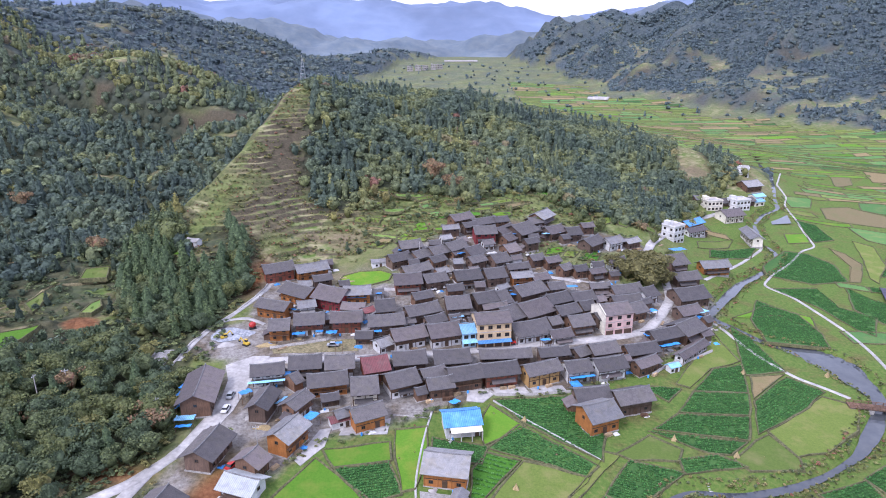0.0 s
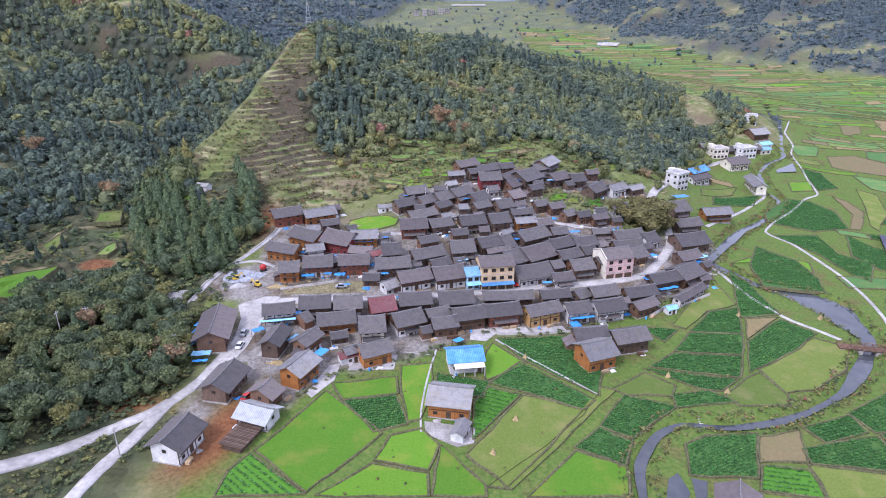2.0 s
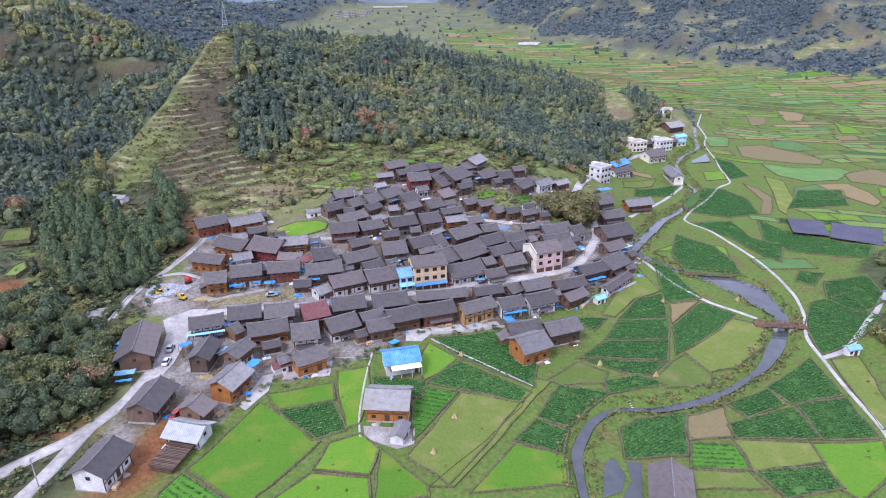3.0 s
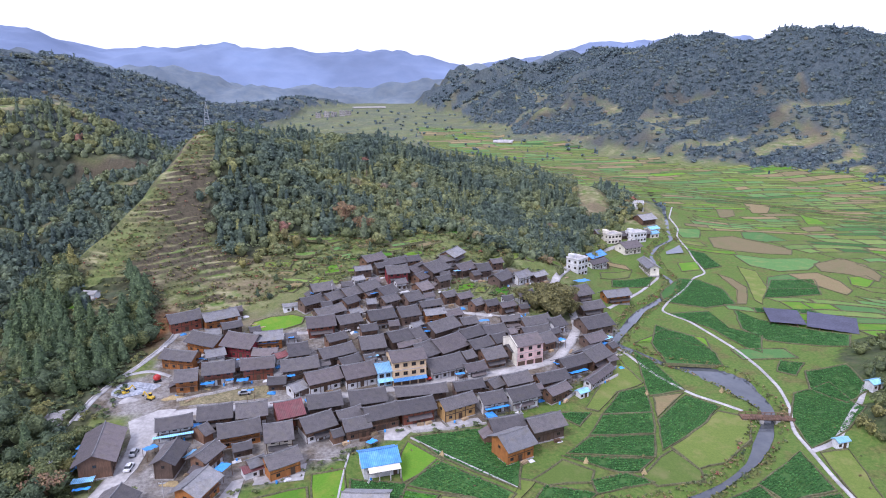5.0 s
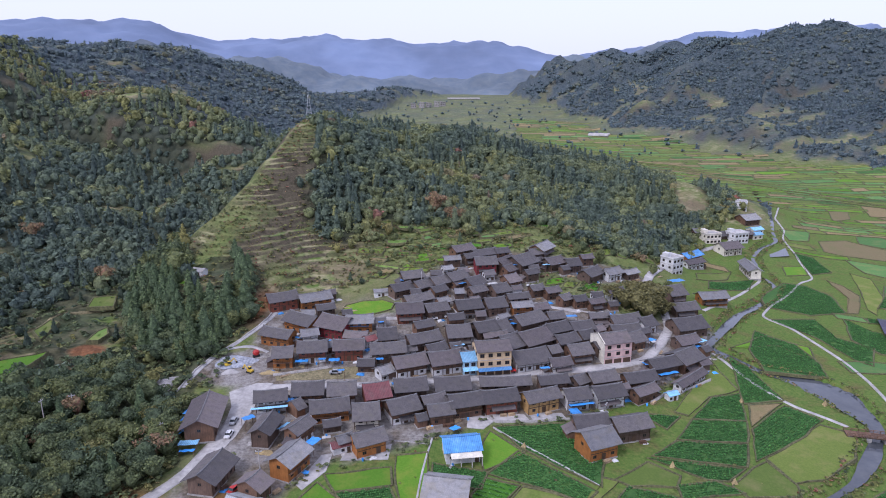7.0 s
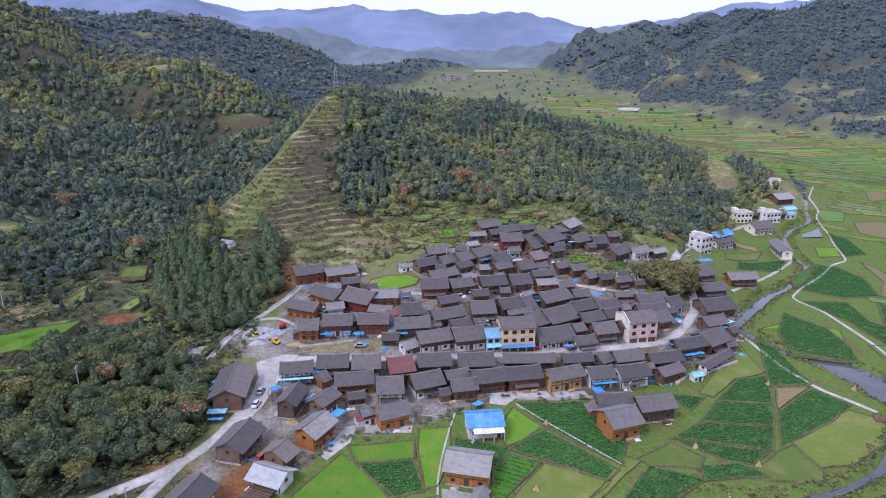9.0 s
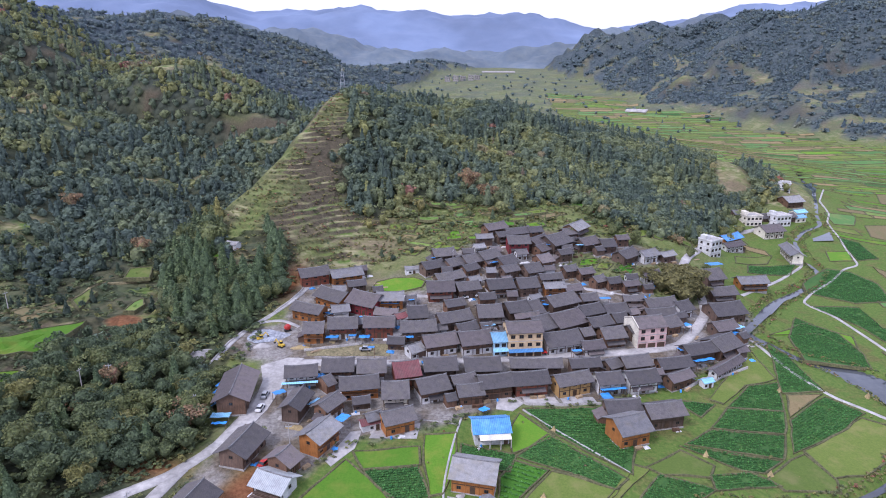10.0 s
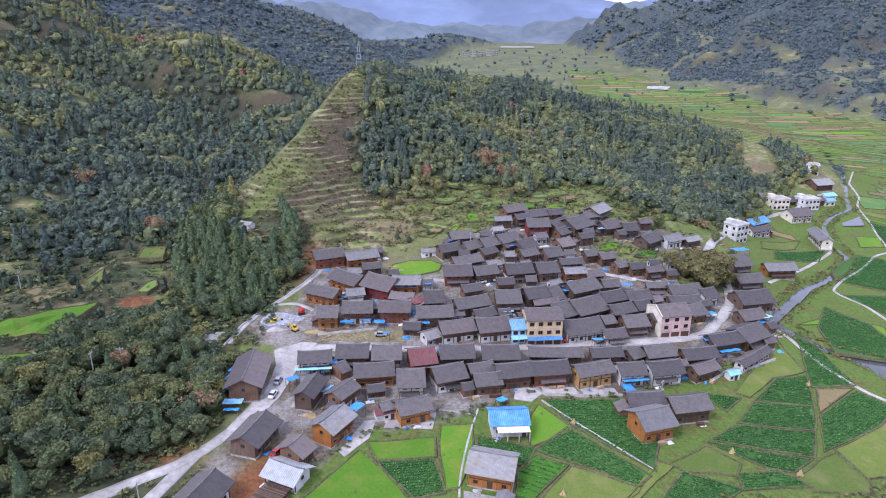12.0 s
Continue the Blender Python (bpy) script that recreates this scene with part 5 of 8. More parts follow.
yellow = modern_house("town_house", "three-storey yellow tiled house with a brownish roof", 14.0, 202.6, 4.8, 11, 11.7, 9.5, 9.0, 3, M_YELLOW, M_BROWN_TILE, 4, M_FRAME)
awning(yellow, 0, -4.75, 3.1, 11.6, 1.8, 0.5, M_BLUE)
pink = modern_house("town_house", "three-storey pink tiled house with a white gable", 59.3, 216.0, 3.4, 17, 11.0, 10.0, 8.0, 3, M_PINK, M_BROWN_TILE, 3, M_FRAME)
part("gable_wall", gable_walls(0.3, 10.3, 8.6, 2.3, -1.5), M_CREAM, pink, "cream gable end wall").location.x = -5.7
annex = modern_house("annex", "pale blue painted annex with a tin roof", 5.6, 201.6, 5.0, 14, 4.6, 8.0, 5.6, 2, M_SKYPAINT, M_PALE_BLUE, 2)
awning(annex, 0, -4.0, 3.2, 5.2, 1.6, 0.6, M_PALE_BLUE)
modern_house("town_house", "three-storey white concrete house with a flat roof", 112.5, 313.5, 6.8, 36, 8.2, 7.6, 9.2, 3, M_WHITE, None, 3)
modern_house("town_house", "pale pink two-storey house with a flat roof", 156.7, 381.4, 6.0, 13, 10.0, 8.0, 6.2, 2, M_CREAM, None, 4)
modern_house("town_house", "white two-storey house with a flat roof", 176.0, 387.0, 5.0, 21, 10.5, 8.0, 6.4, 2, M_WHITE, None, 4)
modern_house("town_house", "white two-storey house at the foot of the hill", 199.0, 450.0, 12.0, -20, 12.0, 9, 7.0, 2, M_WHITE, None, 4)
modern_house("shed", "pale blue tin-roofed shed by the river", 196.0, 408.5, 5.2, 24, 8.5, 6, 3.6, 1, M_CREAM, M_PALE_BLUE, 2)
modern_house("shed", "blue tin-roofed shed by the river", 191.5, 399.0, 4.2, 24, 8.0, 5.5, 3.6, 1, M_CREAM, M_PALE_BLUE, 2)
house(-50.0, 133.0, 0.8, -19, 10.2, 8.0, 3.0, "white", "tin", True)

blue_house = thing("house", 2.2, 159.0, 1.4, 10, "white farmhouse with a bright blue tin roof", "house", "village houses")
part("wall", gable_walls(9.4, 7.6, 4.2, 1.9, -1), M_WHITE, blue_house)
for side in (-1, 1):
    part("roof_slope", roof_slope(10.8, 4.6, 0.46, 0.03, side), M_BLUE, blue_house).location.z = 6.2
part("ridge", ridge_bar(10.8, 0.03), M_BLUE, blue_house).location.z = 6.2
awning(blue_house, 0.6, -3.9, 4.1, 8.6, 2.6, 0.7, M_CREAM, "lean_to")
for px in (-4.0, -1.0, 2.0, 4.8):
    part("post", box(px - 0.12, -6.3, -0.6, px + 0.12, -6.05, 3.4), M_CONCRETE, blue_house)
for px in (-3.2, -0.6, 2.2):
    window(blue_house, px, -3.84, 2.1, 1.2, 1.1)
door(blue_house, 3.8, -3.84, 0.2)
part("terrace", box(-4.9, -6.6, -1.2, 5.3, -3.8, 0.0), M_CONCRETE, blue_house, "concrete terrace")

for hx, hy, hz, hr, L_, D_, e_, roof_, lab in ((1.2, 129.2, 0.3, 71, 6.4, 4.0, 2.4, M_GREY_TILE, "small shed with a pale tin roof"), (-30.4, 160.6, 1.8, 28, 8.6, 4.0, 2.4, M_MAROON, "low shed with a maroon tin roof"), (-31.0, 259.5, 13.4, 14, 7.0, 4.4, 2.6, M_GREY_TILE, "small shelter with a pale roof"), (-109.0, 262.0, 21.2, -15, 6.0, 4.6, 2.8, M_GREY_TILE, "white hut on the terraced hillside"), (136.8, 155.0, 0.2, 8, 4.6, 3.0, 2.3, M_PALE_BLUE, "small roadside shelter with a pale blue roof"), (170.5, 183.0, 2.8, 12, 5.5, 4.0, 2.6, M_PALE_BLUE, "small hut with a pale blue roof"), (72.0, 194.5, 0.6, 25, 4.5, 3.2, 2.2, M_PALE_BLUE, "small white hut with a blue roof")):
    sh = thing("shed", hx, hy, hz, hr, lab, "shed")
    part("wall", gable_walls(L_ - 0.8, D_ - 0.8, e_, 0.5 * (D_ - 0.8) / 2, -1), M_WHITE, sh)
    for side in (-1, 1):
        part("roof_slope", roof_slope(L_, D_ / 2, 0.45, 0.02, side), roof_, sh).location.z = e_ + 0.25 * D_
    door(sh, 0.5, -D_ / 2 + 0.36, 0.0, 1.0, e_ - 0.4)
    window(sh, -1.2, -D_ / 2 + 0.36, e_ * 0.55, 0.9, 0.8)

slat_shed = thing("shed", -52.0, 126.0, 0.6, 72, "low dark shed roofed with slats and poles", "shed")
part("wall", box(-4.6, -2.6, -0.8, 4.6, 2.6, 1.7), M_DARK, slat_shed)
for i in range(22):
    part("slat", box(-5.0 + i * 0.46, -3.4, 1.9, -4.72 + i * 0.46, 3.4, 2.02 + 0.04 * (i % 3)), M_DARK if i % 4 else M_FRAME, slat_shed)
for sy in (-2.6, 0.0, 2.6):
    part("pole", box(-5.1, sy - 0.08, 1.72, 5.1, sy + 0.08, 1.9), M_FRAME, slat_shed)
house(58.5, 103.0, 0.0, 70, 12.0, 9.0, 4.2, "dark", "brown", True)

# ---- mast, bridge, net shelters ----
mast = thing("radio_mast", -92.0, 411.0, float(ground_z(-92, 411)) - 0.3, 20, "grey steel lattice mast on the hilltop", "mast")
H_ = 17.0
for sx in (-1, 1):
    for sy in (-1, 1):
        bm = bmesh.new()
        for k in range(8):
            t0, t1 = k / 8, (k + 1) / 8
            r0, r1 = 2.0 * (1 - t0) + 0.35 * t0, 2.0 * (1 - t1) + 0.35 * t1
            add_box(bm, sx * r0 - 0.07, sy * r0 - 0.07, H_ * t0, sx * r0 + 0.07, sy * r0 + 0.07, H_ * t0 + 0.01)
            a, b = Vector((sx * r0, sy * r0, H_ * t0)), Vector((sx * r1, sy * r1, H_ * t1))
            va = [bm.verts.new(a + Vector(o)) for o in ((-0.05, -0.05, 0), (0.05, -0.05, 0), (0.05, 0.05, 0), (-0.05, 0.05, 0))]
            vb = [bm.verts.new(b + Vector(o)) for o in ((-0.08, -0.08, 0), (0.08, -0.08, 0), (0.08, 0.08, 0), (-0.08, 0.08, 0))]
            for i in range(4):
                bm.faces.new([va[i], va[(i + 1) % 4], vb[(i + 1) % 4], vb[i]])
        part("leg", bm, M_STEEL, mast)
for k in range(8):
    r = 2.0 * (1 - k / 8) + 0.35 * k / 8
    z = H_ * k / 8
    bm = bmesh.new()
    for a in ((-r, -r, r, -r + 0.14), (-r, r - 0.14, r, r), (-r, -r, -r + 0.14, r), (r - 0.14, -r, r, r)):
        add_box(bm, a[0], a[1], z, a[2], a[3], z + 0.14)
    part("brace", bm, M_STEEL, mast)
part("antenna", box(-0.1, -0.1, H_, 0.1, 0.1, H_ + 2.5), M_STEEL, mast)
cabin = thing("equipment_hut", -84.0, 409.0, float(ground_z(-84, 409)) - 0.2, 10, "small white equipment hut beside the mast", "hut")
part("wall", box(-2.0, -1.5, 0, 2.0, 1.5, 2.4), M_WHITE, cabin)
part("roof", box(-2.2, -1.7, 2.4, 2.2, 1.7, 2.6), M_CONCRETE, cabin)

bridge = thing("footbridge", 125.5, 173.2, 0.3, -12, "grey timber footbridge on stone piers over the river", "bridge")
part("deck", box(-8.0, -1.5, 0.0, 8.0, 1.5, 0.35), M_DARK, bridge)
for i in range(20):
    part("plank", box(-7.9 + i * 0.8, -1.7, 0.35, -7.2 + i * 0.8, 1.7, 0.43), M_WOOD, bridge)
for sy in (-1.6, 1.6):
    part("rail", box(-8.0, sy - 0.07, 1.15, 8.0, sy + 0.07, 1.3), M_WOOD, bridge)
    part("rail", box(-8.0, sy - 0.05, 0.75, 8.0, sy + 0.05, 0.85), M_WOOD, bridge)
    for i in range(9):
        part("post", box(-8.0 + i * 2 - 0.08, sy - 0.08, 0.2, -8.0 + i * 2 + 0.08, sy + 0.08, 1.3), M_WOOD, bridge)
for px in (-7.0, -2.0, 3.0, 7.4):
    part("pier", box(px - 0.7, -1.6, -2.6, px + 0.7, 1.6, 0.0), M_STONE, bridge, "rubble stone pier")

M_NET = surface("dark_purple_shade_net", (0.045, 0.045, 0.075), (0.09, 0.09, 0.13), 1.2, 0.15, 0.8, 0.5, 0.1)
for nx0, ny0, nrot, L_, D_ in ((187.8, 256.5, -24, 14.5, 20.0), (203.5, 246.0, -36, 19.5, 22.0)):
    net = thing("net_shelter", nx0, ny0, 0.1, nrot, "flat dark purple shade net over crops on posts", "net")
    kx, ky = 8, 5
    V = [((i / kx - 0.5) * L_, (j / ky - 0.5) * D_, 1.7 - 0.14 * abs(math.sin(i * 1.57)) - 0.1 * abs(math.sin(j * 1.57))) for j in range(ky + 1) for i in range(kx + 1)]
    V += [(a, b, c - 0.05) for a, b, c in V]
    m_ = (kx + 1) * (ky + 1)
    Q = [(j * (kx + 1) + i, j * (kx + 1) + i + 1, (j + 1) * (kx + 1) + i + 1, (j + 1) * (kx + 1) + i) for j in range(ky) for i in range(kx)]
    Q += [tuple(m_ + q for q in f[::-1]) for f in Q]
    part("net", mesh_from("net", V, Q, M_NET), None, net)
    for i in range(0, kx + 1, 2):
        for j in (0, ky):
            px, py = (i / kx - 0.5) * L_, (j / ky - 0.5) * D_
            part("post", box(px - 0.07, py - 0.07, -0.3, px + 0.07, py + 0.07, 1.7), M_WOOD, net)

# ---- tarpaulins ----
TARP_MESHES = []
for seed in range(4):
    r_ = random.Random(seed)
    k = 6
    V = [((i / k - 0.5), (j / k - 0.5), 0.08 * math.sin(i * 2.1 + seed) * math.cos(j * 1.7 + seed) - 0.22 * (j / k) + r_.uniform(-0.02, 0.02)) for j in range(k + 1) for i in range(k + 1)]
    V += [(a, b, c - 0.02) for a, b, c in V]
    m_ = (k + 1) ** 2
    Q = [(j * (k + 1) + i, j * (k + 1) + i + 1, (j + 1) * (k + 1) + i + 1, (j + 1) * (k + 1) + i) for j in range(k) for i in range(k)]
    Q += [tuple(m_ + q for q in f[::-1]) for f in Q]
    TARP_MESHES.append((np.array(V), Q))


def tarp(x, y, z, rot, w, d, h, mat=None, lab="bright blue tarpaulin shelter beside a house"):
    """A tarpaulin on four poles, z its height."""
    g = float(ground_z(x, y))
    h += 0.8
    ob = thing("tarpaulin", x, y, g, rot, lab, "tarpaulin", "tarpaulins")
    V, Q = TARP_MESHES[hrng.randrange(4)]
    part("sheet", mesh_from("sheet", V[:, ::1] * (w, d, 1.6) + (0, 0, h), Q, mat or M_TARP), None, ob)
    for sx in (-0.46, 0.46):
        for sy in (-0.46, 0.46):
            part("pole", box(sx * w - 0.05, sy * d - 0.05, -0.5, sx * w + 0.05, sy * d + 0.05, h - 0.15 - 0.3 * (sy < 0) * -1 - 0.3 * (sy > 0)), M_WOOD, ob)
    return ob


tarp(-53.2, 206.4, 0, 8, 4.4, 2.8, 1.8)
tarp(-25.5, 204.4, 0, 12, 2.6, 2.4, 3.0)
tarp(-27.8, 229.1, 0, 12, 2.2, 2.0, 3.0)
tarp(-37.9, 197.9, 0, 12, 2.4, 2.0, 3.0)
tarp(-19.0, 189.7, 0, 12, 1.8, 3.0, 3.0)
tarp(85.9, 230.5, 0, 12, 3.0, 2.4, 3.0)
tarp(68.8, 211.0, 0, 12, 3.4, 3.2, 3.0)
tarp(26.9, 282.3, 0, 12, 3.0, 2.4, 3.0)
tarp(43.0, 285.7, 0, 12, 3.2, 2.2, 3.0)
tarp(31.4, 203.2, 0, 12, 3.2, 2.2, 3.0)
tarp(-41.8, 206.6, 0, 6, 3.8, 3.2, 2.0)
tarp(-46.2, 207.4, 0, 6, 2.6, 2.2, 1.8)
tarp(-36.4, 228.2, 0, 5, 8.0, 2.4, 2.4)
tarp(-50.3, 181.0, 0, 8, 3.2, 3.4, 2.6)
tarp(-39.2, 159.5, 0, 64, 4.0, 3.4, 2.6)
tarp(3.3, 263.5, 0, 30, 4.6, 3.6, 2.6)
tarp(24.4, 237.5, 0, 60, 7.5, 2.6, 2.8)
tarp(23.4, 233.0, 0, 40, 3.4, 2.6, 2.6)
tarp(46.5, 242.0, 0, 10, 5.0, 2.8, 2.6)
tarp(-56.2, 176.4, 0, 12, 11.0, 2.0, 2.6, M_PALE_BLUE, "pale blue tin awning along the street house")
tarp(40.3, 183.0, 0, 14, 8.2, 1.8, 2.6)
tarp(37.6, 179.0, 0, 14, 3.0, 5.0, 2.2)
tarp(74.4, 229.0, 0, 25, 4.0, 3.2, 2.6)
tarp(74.6, 206.2, 0, 22, 7.6, 2.2, 2.4)
tarp(94.0, 231.0, 0, 30, 4.4, 4.0, 3.4, M_PALE_BLUE, "pale blue tin shelter by the river")
tarp(92.0, 227.6, 0, 30, 3.6, 3.0, 2.4)
tarp(34.5, 248.6, 0, 14, 5.4, 2.4, 2.4)
tarp(-22.1, 265.4, 0, 20, 2.6, 2.4, 2.4)
tarp(-80.8, 176.2, 0, 80, 3.8, 2.6, 1.6)
tarp(-80.4, 171.6, 0, 80, 3.0, 2.4, 1.6)
tarp(-79.2, 165.8, 0, 70, 3.4, 2.4, 1.4)
tarp(-74.4, 159.4, 0, 8, 5.4, 3.2, 1.6, M_PALE_BLUE, "pale blue tin shelter before the barn")
tarp(-73.8, 156.6, 0, 8, 4.2, 1.8, 0.9)
tarp(-61.0, 171.2, 0, 40, 3.6, 3.0, 2.4)
tarp(-53.6, 166.8, 0, 62, 4.2, 2.0, 2.8, M_PALE_BLUE, "pale blue tin shelter between two houses")
tarp(-27.4, 187.2, 0, 90, 4.6, 1.8, 2.6)
tarp(-58.0, 223.0, 0, -20, 3.4, 2.4, 2.0)
tarp(0.5, 169.5, 0, 40, 2.8, 2.6, 1.2)
tarp(1.5, 213.5, 0, 14, 5.0, 2.0, 3.4, M_PALE_BLUE, "pale blue tin shelter behind the annex")
tarp(-49.5, 167.5, 0, 62, 4.6, 1.4, 2.2, M_PALE_BLUE, "pale blue tin strip between two roofs")
tarp(44.5, 286.5, 0, 20, 8.0, 3.0, 3.2, M_PALE_BLUE, "pale blue tin roof over an open shed")
tarp(104.5, 291.5, 0, 18, 7.2, 4.6, 3.2)

# ---- building yard, vehicles, poles, haystacks ----
M_GRAVEL = surface("blue_grey_gravel", (0.19, 0.21, 0.25), (0.42, 0.44, 0.48), 1.2, 0.3, 0.95, 0.9, 0.15)
M_MACHINE = surface("yellow_machine_paint", (0.55, 0.36, 0.03), (0.65, 0.45, 0.06), 2.0, 0.5, 0.5, 0.0)
M_CARRED = surface("red_paint", (0.42, 0.02, 0.02), (0.5, 0.04, 0.03), 2.0, 0.5, 0.4, 0.0)
M_CARWHITE = surface("white_car_paint", (0.66, 0.66, 0.67), (0.74, 0.74, 0.74), 2.0, 0.5, 0.3, 0.0)
M_CARGREY = surface("silver_car_paint", (0.30, 0.31, 0.33), (0.36, 0.37, 0.39), 2.0, 0.5, 0.3, 0.0)
M_RUBBER = surface("black_rubber", (0.015, 0.015, 0.015), (0.03, 0.03, 0.03), 3.0, 0.5, 0.8, 0.0)
M_STRAW = surface("dry_straw", (0.26, 0.19, 0.09), (0.42, 0.33, 0.17), 4.0, 0.5, 0.95, 0.8, 0.1)


def heap(name, label, category, x, y, sx, sy, h, mat, seed):
    """A loose heap with an uneven surface."""
    r_ = random.Random(seed)
    bm = bmesh.new()
    rings, around = 5, 14
    top = bm.verts.new((r_.uniform(-0.1, 0.1) * sx, 0, h))
    last = None
    first = None
    for k in range(1, rings + 1):
        q = k / rings
        ring = []
        for i in range(around):
            a = 6.283 * i / around
            w = q * (1 + 0.22 * math.sin(3 * a + seed) + r_.uniform(-0.08, 0.08))
            ring.append(bm.verts.new((math.cos(a) * sx * w, math.sin(a) * sy * w, h * (1 - q) ** 1.2 + r_.uniform(-0.06, 0.06) * h - (0.3 if k == rings else 0))))
        for i in range(around):
            if last is None:
                bm.faces.new([top, ring[i], ring[(i + 1) % around]])
            else:
                bm.faces.new([last[i], ring[i], ring[(i + 1) % around], last[(i + 1) % around]])
        last = ring
    me = bpy.data.meshes.new(name)
    bm.to_mesh(me), bm.free()
    me.materials.append(mat)
    ob = new(name, me)
    ob.matrix_basis = pose(x, y, float(ground_z(x, y)))
    return tagged(ob, label, category)


heap("gravel_mound", "spread heap of blue-grey gravel in the yard", "gravel", -77.5, 212.0, 10.0, 6.5, 0.5, M_GRAVEL, 1)
heap("gravel_mound", "pale heap of crushed stone in the yard", "gravel", -77.5, 203.5, 3.2, 2.2, 0.9, M_CONCRETE, 2)
heap("sand_heap", "low heap of pale sand by the road", "sand", -63.0, 203.0, 4.2, 2.0, 0.7, M_STRAW, 3)
heap("sawn_timber", "pile of pale sawn timber and chips", "timber", -52.5, 158.0, 3.0, 1.6, 0.6, M_STRAW, 4)
heap("rubble_mound", "grey heap of rubble on the wooded slope", "rubble", -97.0, 195.0, 4.5, 6.0, 1.8, M_STONE, 5)
for i, (hx, hy) in enumerate(((15.3, 135.2), (9.0, 122.9), (20.3, 163.4), (94.8, 193.9), (121.4, 192.7), (74.0, 149.0), (60.0, 156.0))):
    heap("haystack", "small conical haystack in a field", "haystack", hx, hy, 0.9, 0.9, 1.9, M_STRAW, 10 + i)

yard = thing("concrete_mixer", -71.5, 214.0, float(ground_z(-71.5, 214)), 30, "red concrete mixer in the building yard", "mixer")
bm = bmesh.new()
bmesh.ops.create_uvsphere(bm, u_segments=14, v_segments=8, radius=1.1, matrix=Matrix.Translation((0, 0, 1.6)) @ Matrix.Diagonal((1.15, 1, 1, 1)))
part("drum", bm, M_CARRED, yard)
part("frame", box(-1.2, -0.7, 0, 1.2, 0.7, 0.6), M_RUBBER, yard)


def excavator(x, y, rot):
    ob = thing("excavator", x, y, float(ground_z(x, y)), rot, "small yellow tracked excavator in the building yard", "excavator")
    for sy in (-1, 1):
        part("track", box(-1.5, sy * 0.95 - 0.28, 0, 1.5, sy * 0.95 + 0.28, 0.7), M_RUBBER, ob)
    part("body", box(-1.7, -1.0, 0.75, 1.1, 1.0, 1.5), M_MACHINE, ob)
    part("cab", box(-0.1, -1.0, 1.5, 1.1, 0.0, 2.6), M_GLASS, ob)
    part("cab_roof", box(-0.2, -1.05, 2.6, 1.2, 0.05, 2.72), M_MACHINE, ob)
    b1 = part("boom", box(0, -0.2, -0.2, 3.0, 0.2, 0.25), M_MACHINE, ob)
    b1.matrix_basis = pose(0.9, 0.35, 1.5, 0, -42, 0)
    b2 = part("arm", box(0, -0.16, -0.16, 2.2, 0.16, 0.18), M_MACHINE, ob)
    b2.matrix_basis = pose(3.1, 0.35, 3.4, 0, 62, 0)
    part("bucket", box(3.7, 0.0, 0.9, 4.5, 0.7, 1.6), M_RUBBER, ob)
    return ob


for digger in (excavator(-70.5, 203.0, 150), excavator(-79.5, 207.3, 30)):
    digger.scale = (0.72, 0.72, 0.72)


def car(x, y, rot, paint, label):
    ob = thing("car", x, y, float(ground_z(x, y)) + 0.14, rot, label, "car", "parked cars")
    bm = box(-2.1, -0.85, 0.3, 2.1, 0.85, 0.95)
    bmesh.ops.bevel(bm, geom=bm.edges[:], offset=0.16, segments=2, affect="EDGES")
    body = part("body", bm, paint, ob)
    bm = box(-1.3, -0.74, 0.9, 1.0, 0.74, 1.5)
    for v in bm.verts:
        if v.co.z > 1.2:
            v.co.x *= 0.72
            v.co.y *= 0.86
    part("cabin", bm, M_GLASS, ob)
    part("roof", box(-0.93, -0.62, 1.48, 0.7, 0.62, 1.54), paint, ob)
    for wx in (-1.3, 1.3):
        for wy in (-0.82, 0.82):
            bm = bmesh.new()
            bmesh.ops.create_cone(bm, cap_ends=True, segments=12, radius1=0.33, radius2=0.33, depth=0.22, matrix=Matrix.Translation((wx, wy, 0.33)) @ Matrix.Rotation(math.pi / 2, 4, "X"))
            part("wheel", bm, M_RUBBER, ob)
    return ob


car(-65.3, 166.0, 88, M_CARWHITE, "white car parked at the roadside")
car(-66.2, 173.0, 90, M_CARGREY, "silver car parked at the roadside")
car(19.5, 204.8, 12, M_CARRED, "red van parked before the yellow house")
car(-40.5, 201.6, 6, M_CARGREY, "silver van parked on the street")
car(-8.4, 237.0, 4, M_CARWHITE, "white car parked on the upper lane")
car(-1.8, 238.8, 8, M_CARWHITE, "white car parked on the upper lane")
car(-55.5, 141.0, 70, M_CARRED, "small red car in the farmyard")


def pole(x, y, h=8.5, rot=0):
    ob = thing("utility_pole", x, y, float(ground_z(x, y)) - 0.3, rot, "grey concrete utility pole with a crossarm", "pole", "utility poles")
    bm = bmesh.new()
    bmesh.ops.create_cone(bm, cap_ends=True, segments=8, radius1=0.17, radius2=0.10, depth=h, matrix=Matrix.Translation((0, 0, h / 2)))
    part("shaft", bm, M_CONCRETE, ob)
    part("crossarm", box(-0.8, -0.06, h - 0.7, 0.8, 0.06, h - 0.55), M_STEEL, ob)
    for px in (-0.7, 0.0, 0.7):
        part("insulator", box(px - 0.06, -0.06, h - 0.55, px + 0.06, 0.06, h - 0.3), M_WHITE, ob)
    return ob


for px, py in ((-116.7, 162.6), (-111.7, 168.7), (-78.9, 118.9), (-82.0, 160.0), (-50.5, 147.0), (46.0, 176.0), (-170, 205), (-14, 262)):
    pole(px, py, 8.5, px * 7 % 90)

